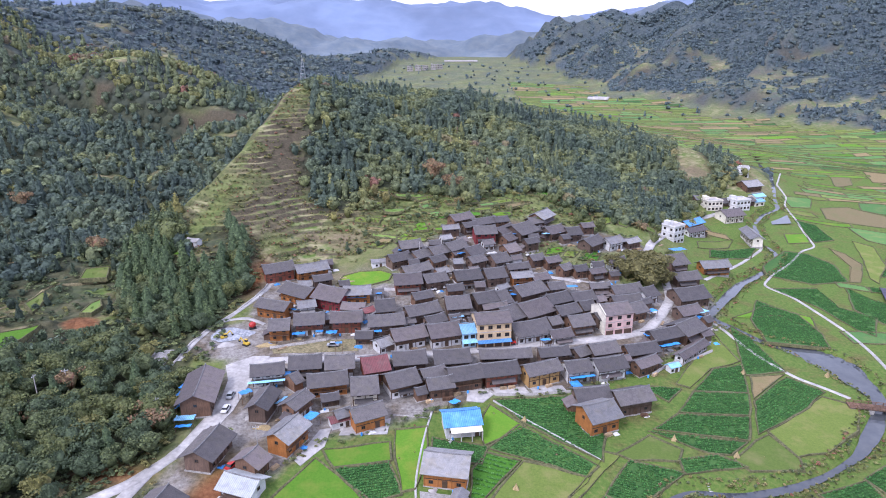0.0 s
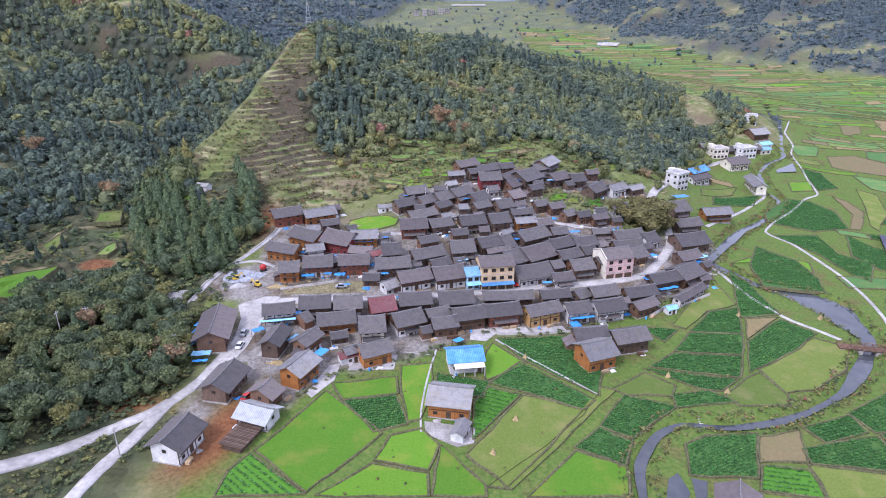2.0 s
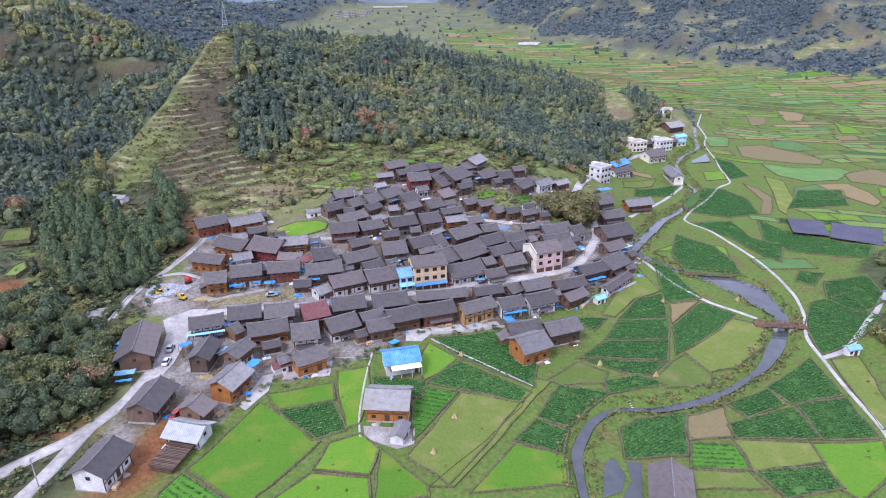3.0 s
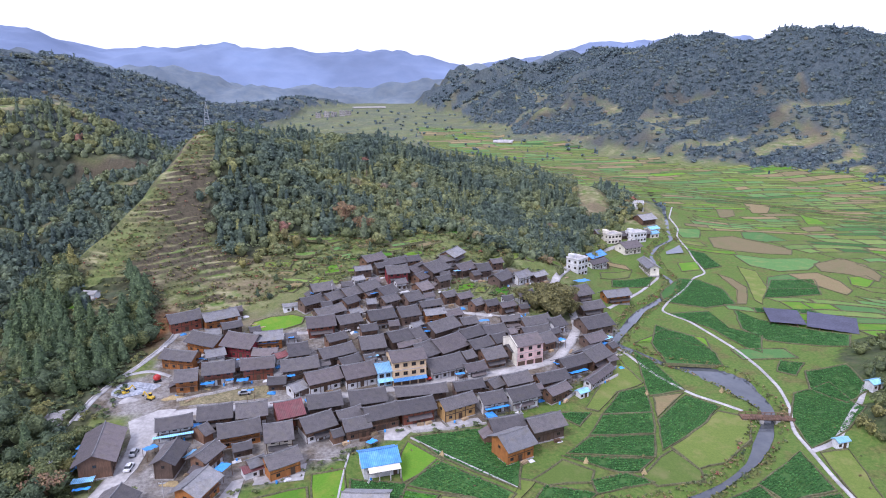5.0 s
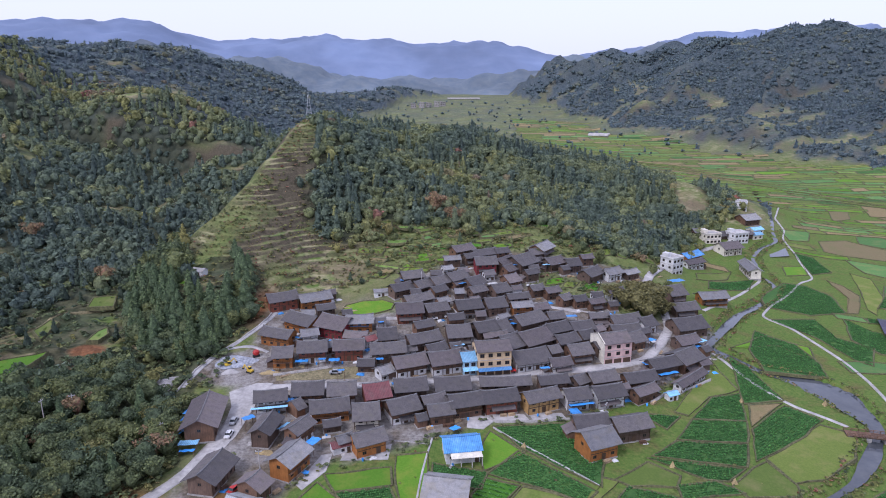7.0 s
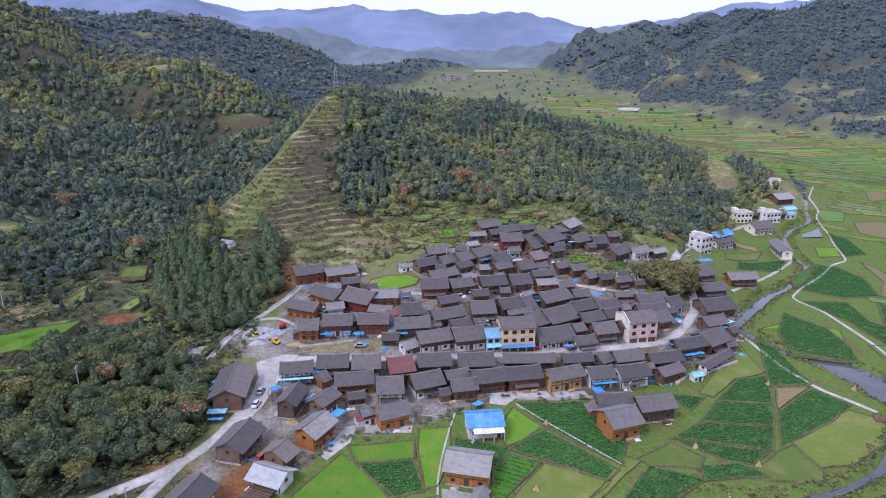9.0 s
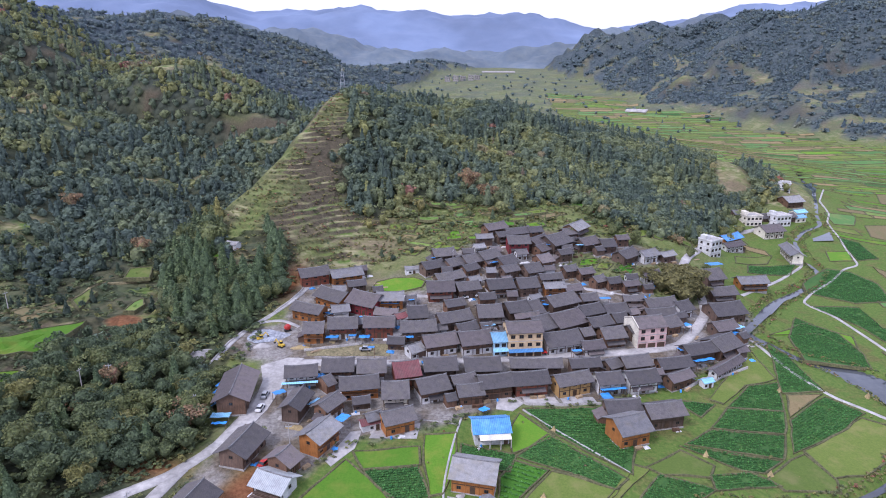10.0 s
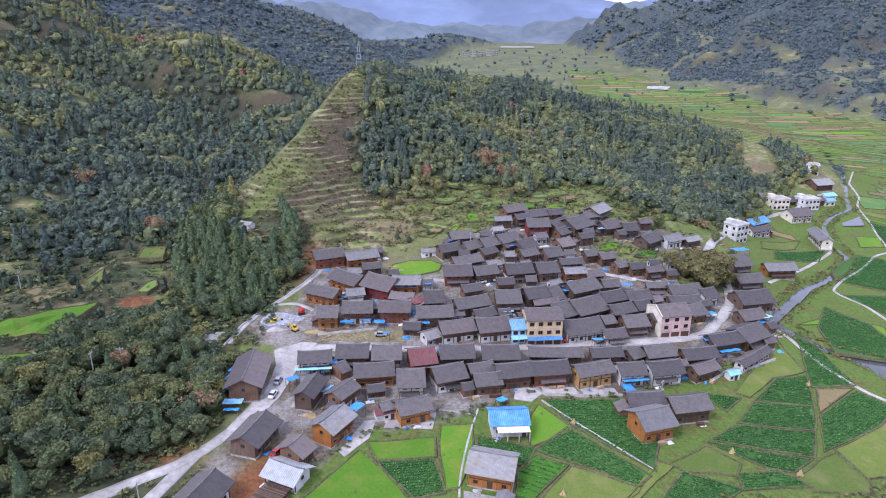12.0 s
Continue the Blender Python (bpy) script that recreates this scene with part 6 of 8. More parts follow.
weir = thing("concrete_steps", 62.9, 139.2, 0.0, 20, "white concrete steps down to the river", "steps")
for k in range(5):
    part("step", box(-0.6 - 0.15 * k, -0.5 - 0.6 * k, -1.4, 0.6 + 0.15 * k, 0.1 - 0.6 * k, 0.25 - 0.28 * k), M_CONCRETE, weir)
for i, poly in enumerate(([(48.4, 115.7), (51.1, 117.7), (51.9, 111.5), (49.4, 106.5), (44.4, 105.0)], [(53.6, 116.1), (56.9, 115.1), (53.1, 104.3), (48.6, 104.4), (52.6, 109.7)], [(195.7, 386.9), (203.0, 386.0), (196.5, 368.2), (184.0, 365.5), (188.0, 376.0)])):
    bm = bmesh.new()
    bm.faces.new([bm.verts.new((a, b, 0.22 if i < 2 else 2.55)) for a, b in poly][::-1])
    bmesh.ops.recalc_face_normals(bm, faces=bm.faces)
    if bm.faces[:][0].normal.z < 0:
        bmesh.ops.reverse_faces(bm, faces=bm.faces)
    tagged(part("water", bm, M_WATER), "small still fish pond between fields", "pond", kind="structure")

# sawn timber and logs lying about in the yards
plank_mesh = bpy.data.meshes.new("plank")
bm = box(-1.7, -0.11, 0.0, 1.7, 0.11, 0.12)
bm.to_mesh(plank_mesh)
bm.free()
plank_mesh.materials.append(M_PALE_WOOD)
prng = random.Random(21)


def timber_stack(x, y, rot, count):
    ob = thing("timber_stack", x, y, float(ground_z(x, y)), rot, "loose stack of pale sawn timber in the yard", "timber", "timber stacks")
    for k in range(count):
        p = new("plank", plank_mesh)
        p.parent = ob
        p.matrix_basis = pose(prng.uniform(-0.5, 0.5), (k % 4) * 0.3 - 0.45 + prng.uniform(-0.06, 0.06), 0.13 * (k // 4), 0, 0, prng.uniform(-9, 9))
        tagged(p)
    return ob


for tx, ty, tr in ((-48.6, 162.4, 30), (-45.9, 160.0, 70), (-53.7, 203.7, 10), (-57.5, 200.6, 40), (-44.0, 250.5, 10), (-41.0, 247.0, 20), (7.5, 258.0, 15), (14.0, 262.0, 60), (-12.0, 240.5, 5), (0.5, 242.0, 12), (33.0, 229.0, 80), (58.0, 206.0, 15), (-30.0, 178.0, 10), (-13.5, 181.0, 40), (78.0, 226.0, 60), (99.0, 300.0, 30), (103.0, 322.0, 50), (22.0, 188.0, 10)):
    timber_stack(tx, ty, tr, prng.choice((7, 9, 11)))

# small things beside the houses: firewood, sheets, sacks, barrels
def firewood(x, y, rot):
    bm = bmesh.new()
    for row in range(4):
        for k in range(9 - row % 2):
            bmesh.ops.create_cone(bm, cap_ends=True, segments=5, radius1=0.12, radius2=0.11, depth=prng.uniform(0.9, 1.15), matrix=Matrix.Translation(((k - 4 + 0.5 * (row % 2)) * 0.25, 0, 0.12 + 0.21 * row)) @ Matrix.Rotation(math.pi / 2, 4, "X"))
    ob = part("firewood", bm, prng.choice((M_PALE_WOOD, M_WOOD, M_PALE_WOOD)))
    ob.matrix_basis = pose(x, y, float(ground_z(x, y)), 0, 0, rot)
    return tagged(ob, "stack of split firewood against a house", "firewood", "firewood stacks")


def sheet(x, y, rot, mat, lab):
    bm = bmesh.new()
    k, w, d = 5, prng.uniform(1.4, 2.8), prng.uniform(1.0, 2.0)
    g = [[bm.verts.new(((i / k - 0.5) * w, (j / k - 0.5) * d, 0.5 * math.sin(3.1416 * i / k) * math.sin(3.1416 * j / k) + prng.uniform(0.02, 0.16))) for i in range(k + 1)] for j in range(k + 1)]
    for j in range(k):
        for i in range(k):
            bm.faces.new([g[j][i], g[j][i + 1], g[j + 1][i + 1], g[j + 1][i]])
    ring = [g[0][i] for i in range(k + 1)] + [g[j][k] for j in range(1, k + 1)] + [g[k][i] for i in range(k - 1, -1, -1)] + [g[j][0] for j in range(k - 1, 0, -1)]
    low = [bm.verts.new((v.co.x * 1.05, v.co.y * 1.05, -0.3)) for v in ring]
    for i in range(len(ring)):
        bm.faces.new([low[i], low[(i + 1) % len(low)], ring[(i + 1) % len(ring)], ring[i]])
    ob = part("plastic_sheet", bm, mat)
    ob.matrix_basis = pose(x, y, float(ground_z(x, y)), 0, 0, rot)
    return tagged(ob, lab, "sheet", "plastic sheets")


def barrel(x, y):
    bm = bmesh.new()
    for r0, r1, z0, z1 in ((0.27, 0.31, 0.0, 0.3), (0.31, 0.31, 0.3, 0.62), (0.31, 0.26, 0.62, 0.92)):
        bmesh.ops.create_cone(bm, cap_ends=True, segments=12, radius1=r0, radius2=r1, depth=z1 - z0, matrix=Matrix.Translation((0, 0, (z0 + z1) / 2)))
    ob = part("barrel", bm, M_TARP)
    ob.matrix_basis = pose(x, y, float(ground_z(x, y)))
    return tagged(ob, "blue plastic barrel in a yard", "barrel", "barrels")


homes = [o for o in scene.objects if o.get("category") == "house" and o.location.y < 300 and o.location.x < 100]
for o in homes:
    a = o.matrix_basis.to_euler().z
    base = [c for c in o.children if c.name.startswith("plinth")]
    reach = max(abs(c[1]) for c in base[0].bound_box) + 1.0 if base else 5.0
    for _ in range(2):
        u = prng.uniform(-3.6, 3.6)
        fx, fy = o.location.x + math.cos(a) * u + math.sin(a) * reach, o.location.y + math.sin(a) * u - math.cos(a) * reach
        if line_near(np.array(fx), np.array(fy), MAIN_ROAD) < 2.6 or any(math.hypot(fx - h.location.x, fy - h.location.y) < 4.6 for h in homes if h is not o):
            continue
        pick = prng.random()
        if pick < 0.30:
            firewood(fx, fy, math.degrees(a) + prng.uniform(-15, 15))
        elif pick < 0.52:
            sheet(fx, fy, math.degrees(a), M_WHITE, "dirty white plastic sheet over firewood by a house")
        elif pick < 0.72:
            sheet(fx, fy, math.degrees(a), M_TARP, "bright blue plastic sheet spread beside a house")
        elif pick < 0.88:
            heap("rubble_mound", "small pale heap of rubble beside a house", "rubble", fx, fy, prng.uniform(0.9, 1.8), prng.uniform(0.8, 1.3), prng.uniform(0.3, 0.6), prng.choice((M_CONCRETE, M_STONE, M_STRAW)), prng.randrange(99))
        else:
            barrel(fx, fy)

# far hamlet and greenhouses down the valley
for i, (fx, fy, fr) in enumerate(((-90, 1400, 10), (-74, 1408, -8), (-58, 1420, 14), (-42, 1430, 0), (-28, 1448, 20))):
    modern_house("far_house", "small white house in the far hamlet", fx, fy, float(ground_z(fx, fy)) + 2, fr, 11, 8, 7 + 2 * (i % 2), 2, M_STONE, None, 3)
for fx, fy, fr, fl in ((20, 1640, 6, 80), (214, 985, -20, 30)):
    gh = thing("greenhouse", fx, fy, float(ground_z(fx, fy)) + 1.0, fr, "long pale plastic-covered greenhouse in the far fields", "greenhouse")
    for k in range(3):
        bm = bmesh.new()
        prof = [bm.verts.new((-fl / 2, k * 8 + 4 - 4 * math.cos(3.1416 * i / 8), 3.2 * math.sin(3.1416 * i / 8))) for i in range(9)]
        prof2 = [bm.verts.new((fl / 2, v.co.y, v.co.z)) for v in prof]
        for i in range(8):
            bm.faces.new([prof[i], prof2[i], prof2[i + 1], prof[i + 1]])
        bm.faces.new(prof), bm.faces.new(prof2[::-1])
        bmesh.ops.recalc_face_normals(bm, faces=bm.faces)
        part("tunnel", bm, M_CONCRETE if fl < 50 else M_STONE, gh)


# ---- fields ----
def field_material(name, c1, c2, c3):
    m, n, l, b = nodes_of(name)
    geo = n.new("ShaderNodeNewGeometry").outputs["Position"]
    f, g = noise_node(n, l, geo, 1.6, 6.0, 0.75), noise_node(n, l, geo, 0.13, 4.0)
    col = ramp_node(n, l, f, [(0.3, c1), (0.7, c2)])
    col = mix_node(n, l, ramp_node(n, l, g, [(0.5, (0, 0, 0)), (0.75, (0.85, 0.85, 0.85))]), col, c3)
    r = n.new("ShaderNodeObjectInfo").outputs["Random"]
    col = mix_node(n, l, 1.0, col, ramp_node(n, l, r, [(0.0, (0.78, 0.82, 0.8)), (1.0, (1.22, 1.15, 1.1))]), "MULTIPLY")
    l.new(col, b.inputs["Base Color"])
    b.inputs["Roughness"].default_value, b.inputs["Specular IOR Level"].default_value = 0.9, 0.2
    l.new(bump_node(n, l, f, 0.6, 0.2), b.inputs["Normal"])
    return m


FIELD = {
    "lawn": (field_material("bright_green_grass", (0.07, 0.175, 0.013), (0.115, 0.235, 0.021), (0.20, 0.225, 0.04)), "bright green grassy field with low banks"),
    "olive": (field_material("olive_meadow_grass", (0.085, 0.13, 0.026), (0.145, 0.193, 0.042), (0.21, 0.20, 0.078)), "olive green fallow field with patches of dry grass"),
    "crop": (field_material("dark_vegetable_soil", (0.03, 0.085, 0.024), (0.06, 0.14, 0.034), (0.08, 0.155, 0.036)), "dark green vegetable field planted in rows"),
    "rows": (field_material("striped_green_crop", (0.05, 0.16, 0.015), (0.09, 0.23, 0.025), (0.06, 0.16, 0.02)), "bright green field with crops in rows"),
    "mid": (field_material("mid_green_grass", (0.092, 0.170, 0.040), (0.15, 0.235, 0.058), (0.21, 0.225, 0.073)), "green field of young crops"),
    "tan": (field_material("tan_stubble", (0.16, 0.125, 0.06), (0.255, 0.205, 0.11), (0.16, 0.165, 0.065)), "tan stubble field after the harvest"),
    "teal": (field_material("blue_green_crop", (0.066, 0.156, 0.046), (0.112, 0.225, 0.066), (0.19, 0.215, 0.077)), "blue-green vegetable field"),
}
M_BANK = surface("grassy_field_bank", (0.042, 0.048, 0.02), (0.15, 0.14, 0.062), 1.5, 0.2, 0.95, 0.8, 0.3)
GROW = {"crop": 1.08, "rows": 1.05, "lawn": 1.03, "olive": 1.03, "mid": 1.0, "tan": 1.02, "teal": 1.0}
crop_v, crop_q, crop_t = [], [], []
PLACED = []
FOOTPATH = [(255, 504), (227, 452), (219, 421), (210, 405), (204, 378), (196, 352), (190, 329), (179, 322), (165, 304), (147, 286), (137, 273), (144, 260), (146, 240), (147, 227), (146, 210), (143, 193), (138, 180), (129, 165), (127, 154), (124, 140)]
frng = np.random.default_rng(5)


def split_edges(poly, step):
    out = []
    for (ax, ay), (bx, by) in zip(poly, poly[1:] + poly[:1]):
        k = max(1, int(math.hypot(bx - ax, by - ay) / step))
        out.extend((ax + (bx - ax) * i / k, ay + (by - ay) * i / k) for i in range(k))
    return out


def field(kind, poly, lift=0.16, plants=True):
    """A field: a bed inside a low grassy bank, with plants in rows where crops grow."""
    cx, cy = sum(p[0] for p in poly) / len(poly), sum(p[1] for p in poly) / len(poly)
    poly = [(cx + (p[0] - cx) * GROW[kind], cy + (p[1] - cy) * GROW[kind]) for p in poly]
    mat, label = FIELD[kind]
    PLACED.append(poly)
    lift += frng.uniform(-0.03, 0.03)
    rim = np.array(split_edges(poly, 4.0))
    rim += 0.35 * np.stack([wob(rim[:, 0], rim[:, 1], 13, 1.0), wob(rim[:, 1], rim[:, 0], 15, 2.0)], 1)
    c = np.array([cx, cy])
    out = rim - c
    dist = np.linalg.norm(out, axis=1)[:, None]
    rings = [rim + out / dist * 0.65, rim + out / dist * 0.2, rim - out / dist * 0.25, rim - out / dist * 0.45, c + out * 0.6, c + out * 0.25]
    heights = [-0.6, lift + 0.25, lift + 0.25, lift, lift, lift]
    v = np.concatenate([np.c_[r, np.maximum(ground_z(r[:, 0], r[:, 1]), land(r[:, 0], r[:, 1]) - 0.05) + h] for r, h in zip(rings, heights)] + [[[cx, cy, float(ground_z(cx, cy)) + lift]]])
    k = len(rim)
    i = np.arange(k)
    j = (i + 1) % k
    flip = sum(a[0] * b[1] - b[0] * a[1] for a, b in zip(poly, poly[1:] + poly[:1])) < 0
    q = []
    for n_ in range(5):
        q.append(np.stack([n_ * k + i, n_ * k + j, (n_ + 1) * k + j, (n_ + 1) * k + i], 1))
    q.append(np.stack([5 * k + i, 5 * k + j, np.full(k, 6 * k), np.full(k, 6 * k)], 1))
    faces = [tuple(dict.fromkeys(map(int, f[::-1] if flip else f))) for f in np.concatenate(q)]
    me = bpy.data.meshes.new("field")
    me.from_pydata(v.tolist(), [], faces)
    me.materials.append(mat), me.materials.append(M_BANK)
    me.polygons.foreach_set("material_index", np.where(np.arange(len(faces)) < 3 * k, 1, 0).astype(np.int32))
    ob = tagged(new("field", me), label, "field", kind="structure")
    if plants and kind in ("crop", "rows"):
        ax, ay = poly[1][0] - poly[0][0], poly[1][1] - poly[0][1]
        a = math.atan2(ay, ax)
        ux, uy = math.cos(a), math.sin(a)
        xs, ys = [p[0] for p in poly], [p[1] for p in poly]
        r = max(max(xs) - min(xs), max(ys) - min(ys)) * 0.75
        rows = np.arange(-r, r, 0.85 if kind == "crop" else 1.6)
        along = np.arange(-r, r, 0.55)
        A, R = np.meshgrid(along, rows)
        A = A + frng.uniform(-0.2, 0.2, A.shape)
        R = R + frng.uniform(-0.18, 0.18, A.shape)
        px, py = cx + A * ux - R * uy, cy + A * uy + R * ux
        inner = [(cx + (p[0] - cx) * 0.95, cy + (p[1] - cy) * 0.95) for p in poly]
        ok = inside(px, py, inner) & (frng.random(px.shape) > 0.06) & (wob(px, py, 11, 1.0) + 0.5 * wob(px, py, 5, 2.0) > -0.95)
        px, py = px[ok], py[ok]
        pz = ground_z(px, py) + lift
        s = frng.uniform(0.26, 0.46, px.shape)
        h = s * frng.uniform(0.7, 1.2, px.shape)
        for rot in (0.0, 1.57):
            t = frng.uniform(-0.5, 0.5, px.shape) + rot
            dx, dy = np.cos(t) * s, np.sin(t) * s
            ex, ey = -np.sin(t) * s * 0.7, np.cos(t) * s * 0.7
            quad = np.stack([np.stack([px - dx, py - dy, pz + h], 1), np.stack([px - ex, py - ey, pz + 0.3 * h], 1), np.stack([px + dx, py + dy, pz + h], 1), np.stack([px + ex, py + ey, pz + 0.3 * h], 1)], 1)
            base = sum(len(b) for b in crop_v)
            crop_v.append(quad.reshape(-1, 3))
            crop_q.append(base + np.arange(len(px) * 4).reshape(-1, 4))
            crop_t.append(np.repeat(frng.random(len(px)) * (0.7 if kind == "crop" else 1.0) + (0.3 if kind == "rows" else 0), 4))
    return ob


# the fields in front of the village and along the river
field("lawn", [(10.9, 170.8), (20.3, 160.7), (8.5, 151.7), (7.6, 161.7)])
field("crop", [(13.5, 172.8), (34.1, 176.0), (40.9, 157.1), (37.6, 146.6), (19.8, 163.4)])
field("crop", [(19.0, 160.7), (36.0, 144.1), (33.1, 140.4), (10.3, 150.4)])
field("crop", [(-5.0, 154.3), (8.8, 150.9), (7.0, 144.2), (-5.4, 144.8)])
field("olive", [(18.1, 145.0), (33.0, 139.5), (12.0, 112.6), (2.7, 122.3)])
field("rows", [(8.7, 148.5), (17.0, 145.3), (4.5, 128.0), (5.1, 141.6)])
field("lawn", [(-35.1, 144.6), (-18.6, 129.3), (-32.7, 109.1), (-47.5, 122.4)])
field("crop", [(-29.2, 140.8), (-16.3, 144.0), (-12.5, 133.2), (-20.1, 130.3)])
field("lawn", [(-33.8, 148.4), (-16.7, 152.2), (-15.5, 145.0), (-29.9, 141.5)])
field("lawn", [(-15.9, 157.9), (-6.9, 159.6), (-7.1, 147.3), (-8.7, 135.4), (-12.0, 134.0), (-14.7, 146.5)])
field("lawn", [(-16.0, 128.6), (-8.5, 131.2), (-4.0, 125.7), (-6.2, 117.0), (-18.5, 119.8)])
field("lawn", [(-30.0, 108.1), (-19.0, 118.5), (-6.4, 115.7), (-6.2, 108.7)])
field("rows", [(-48.7, 120.8), (-33.5, 108.3), (-52.0, 107.4), (-51.7, 114.7)])
field("lawn", [(-3.4, 125.4), (6.7, 112.5), (6.6, 109.1), (-5.2, 108.8)])
field("olive", [(39.6, 149.3), (43.3, 147.9), (13.5, 112.3), (8.0, 112.5), (32.9, 137.3)])
field("lawn", [(29.0, 124.2), (39.6, 119.1), (37.9, 109.9), (16.4, 109.3)])
field("lawn", [(-45, 252), (-38, 254.5), (-30, 254), (-25, 250), (-26, 245.5), (-33, 242.5), (-41, 243), (-46, 246.5)])
field("crop", [(130.5, 316.2), (156.2, 325.0), (147.1, 310.0), (126.2, 304.5)])
field("olive", [(127.5, 326.4), (149.9, 337.5), (142.5, 324.4), (123.5, 314.8)])
field("crop", [(145.1, 186.9), (160.2, 190.9), (156.6, 170.6), (144.5, 162.6), (129.1, 156.8), (134.6, 172.9)])
field("crop", [(159.9, 201.8), (174.6, 201.4), (168.8, 183.4), (157.3, 179.0), (152.8, 189.5)])
field("crop", [(157.3, 213.3), (163.4, 208.8), (154.4, 200.8), (150.7, 205.2)])
field("lawn", [(108.9, 235.2), (127.9, 249.5), (140.6, 239.4), (136.6, 227.8), (128.4, 240.2)])
field("crop", [(88.2, 134.8), (101.9, 140.0), (102.7, 133.1), (91.0, 129.3)])
field("crop", [(103.0, 141.0), (123.1, 153.3), (120.2, 136.2), (105.5, 133.8)])
field("crop", [(84.2, 126.6), (92.2, 128.7), (104.0, 131.4), (103.2, 119.4), (83.9, 121.7)])
field("crop", [(106.4, 132.6), (120.3, 134.0), (117.8, 118.7), (104.6, 119.2)])
field("olive", [(82.6, 120.8), (100.1, 118.1), (99.2, 111.2), (81.8, 110.2)])
field("crop", [(82.6, 109.7), (97.6, 109.8), (97.9, 103.3), (84.4, 101.5)])
field("lawn", [(100.5, 117.6), (117.9, 117.0), (111.8, 106.2), (100.2, 99.1), (97.9, 102.4)])
field("olive", [(128.9, 152.6), (138.1, 152.7), (127.4, 123.3), (121.2, 121.2)])
field("rows", [(71.4, 120.7), (81.6, 118.8), (80.8, 110.9), (68.2, 112.4)])
field("olive", [(68.0, 111.5), (80.5, 110.0), (81.0, 104.1), (65.7, 105.9)])
field("tan", [(74.8, 130.7), (86.3, 133.5), (82.5, 121.9), (71.6, 122.1)])
field("lawn", [(-146, 165), (-137, 174), (-141, 204), (-147, 192), (-152, 171)], 0.7)
field("lawn", [(-140, 158), (-135, 163), (-132, 159), (-137, 152)], 0.7)
field("olive", [(-157, 221), (-156, 230), (-152, 229), (-150, 214)], 0.7)
field("olive", [(-148, 242), (-149, 249), (-142, 253), (-139, 245)], 0.7)
field("mid", [(-135, 217), (-135, 225), (-133, 228), (-130, 224), (-131, 218)], 0.7)
field("tan", [(-170, 205), (-166, 214), (-161, 213), (-163, 203)])
field("tan", [(-164, 199), (-160, 212), (-156, 210), (-158, 196)])
field("lawn", [(-118, 258), (-112, 261), (-109, 260), (-113, 256)])
field("lawn", [(42.3, 278.4), (49.1, 281.2), (49.7, 276.0), (40.4, 272.3)])
field("rows", [(54.6, 270.3), (60.1, 278.0), (66.2, 279.2), (62.6, 270.3)])
field("olive", [(49.8, 277.1), (56.2, 277.3), (52.8, 271.5), (47.8, 271.6)])
field("lawn", [(-26.6, 280.5), (-21.8, 286.4), (-19.1, 283.9), (-23.6, 274.7)])
field("lawn", [(-19.7, 295.3), (-13.2, 298.1), (-11.5, 289.9), (-18.0, 287.8)])
field("rows", [(-29.4, 298.2), (-22.7, 299.6), (-21.1, 295.4), (-27.7, 294.2)])
field("tan", [(-36.8, 279.9), (-30.7, 283.8), (-27.2, 281.6), (-30.1, 276.9)])
field("teal", [(-12.2, 308.1), (-6.7, 310.2), (-5.2, 305.3), (-10.6, 303.3)])
field("crop", [(86.2, 196.1), (96.2, 199.1), (91.3, 182.5), (75.9, 182.8)])
field("crop", [(74.9, 181.3), (90.7, 181.1), (85.7, 169.4), (67.1, 170.3)])
field("crop", [(66.1, 168.6), (85.1, 167.8), (79.8, 157.1), (57.2, 161.0)])
field("crop", [(55.6, 159.4), (78.8, 155.6), (72.8, 150.4), (67.4, 150.4)])
field("crop", [(58.7, 147.2), (69.4, 149.4), (74.5, 144.9), (58.6, 141.9)])
field("olive", [(43.1, 148.9), (53.9, 157.8), (60.7, 151.3), (57.8, 146.7), (46.4, 146.6)])
field("crop", [(45.4, 145.8), (57.4, 141.8), (43.8, 130.0), (37.0, 133.9)])
field("crop", [(36.1, 132.8), (42.7, 127.9), (39.4, 120.0), (29.2, 125.6)])
field("olive", [(70.8, 186.8), (95.2, 222.3), (96.9, 201.9), (85.2, 196.4), (74.7, 184.6)])
field("crop", [(59.0, 184.0), (70.6, 183.2), (64.8, 175.8)])
field("crop", [(104.3, 226.7), (107.9, 219.5), (109.0, 196.3), (96.1, 194.0)])
field("crop", [(91.7, 177.3), (107.6, 191.2), (114.3, 182.4), (102.2, 171.9), (85.8, 161.1)])
field("tan", [(96.4, 192.1), (107.8, 193.5), (91.8, 179.0)])
field("olive", [(88.3, 161.3), (101.8, 170.9), (112.9, 179.5), (120.2, 173.6), (112.9, 161.9), (98.9, 151.8), (90.5, 150.2)])
field("olive", [(73.5, 148.1), (82.1, 156.1), (87.4, 159.2), (90.2, 148.9), (88.9, 144.3), (75.4, 143.2)])
field("crop", [(56.5, 127.3), (62.0, 130.5), (74.1, 131.5), (68.3, 117.0), (54.1, 117.2)])

field("lawn", [(184.0, 350.0), (196.0, 351.0), (190.5, 336.0), (178.0, 334.0)])

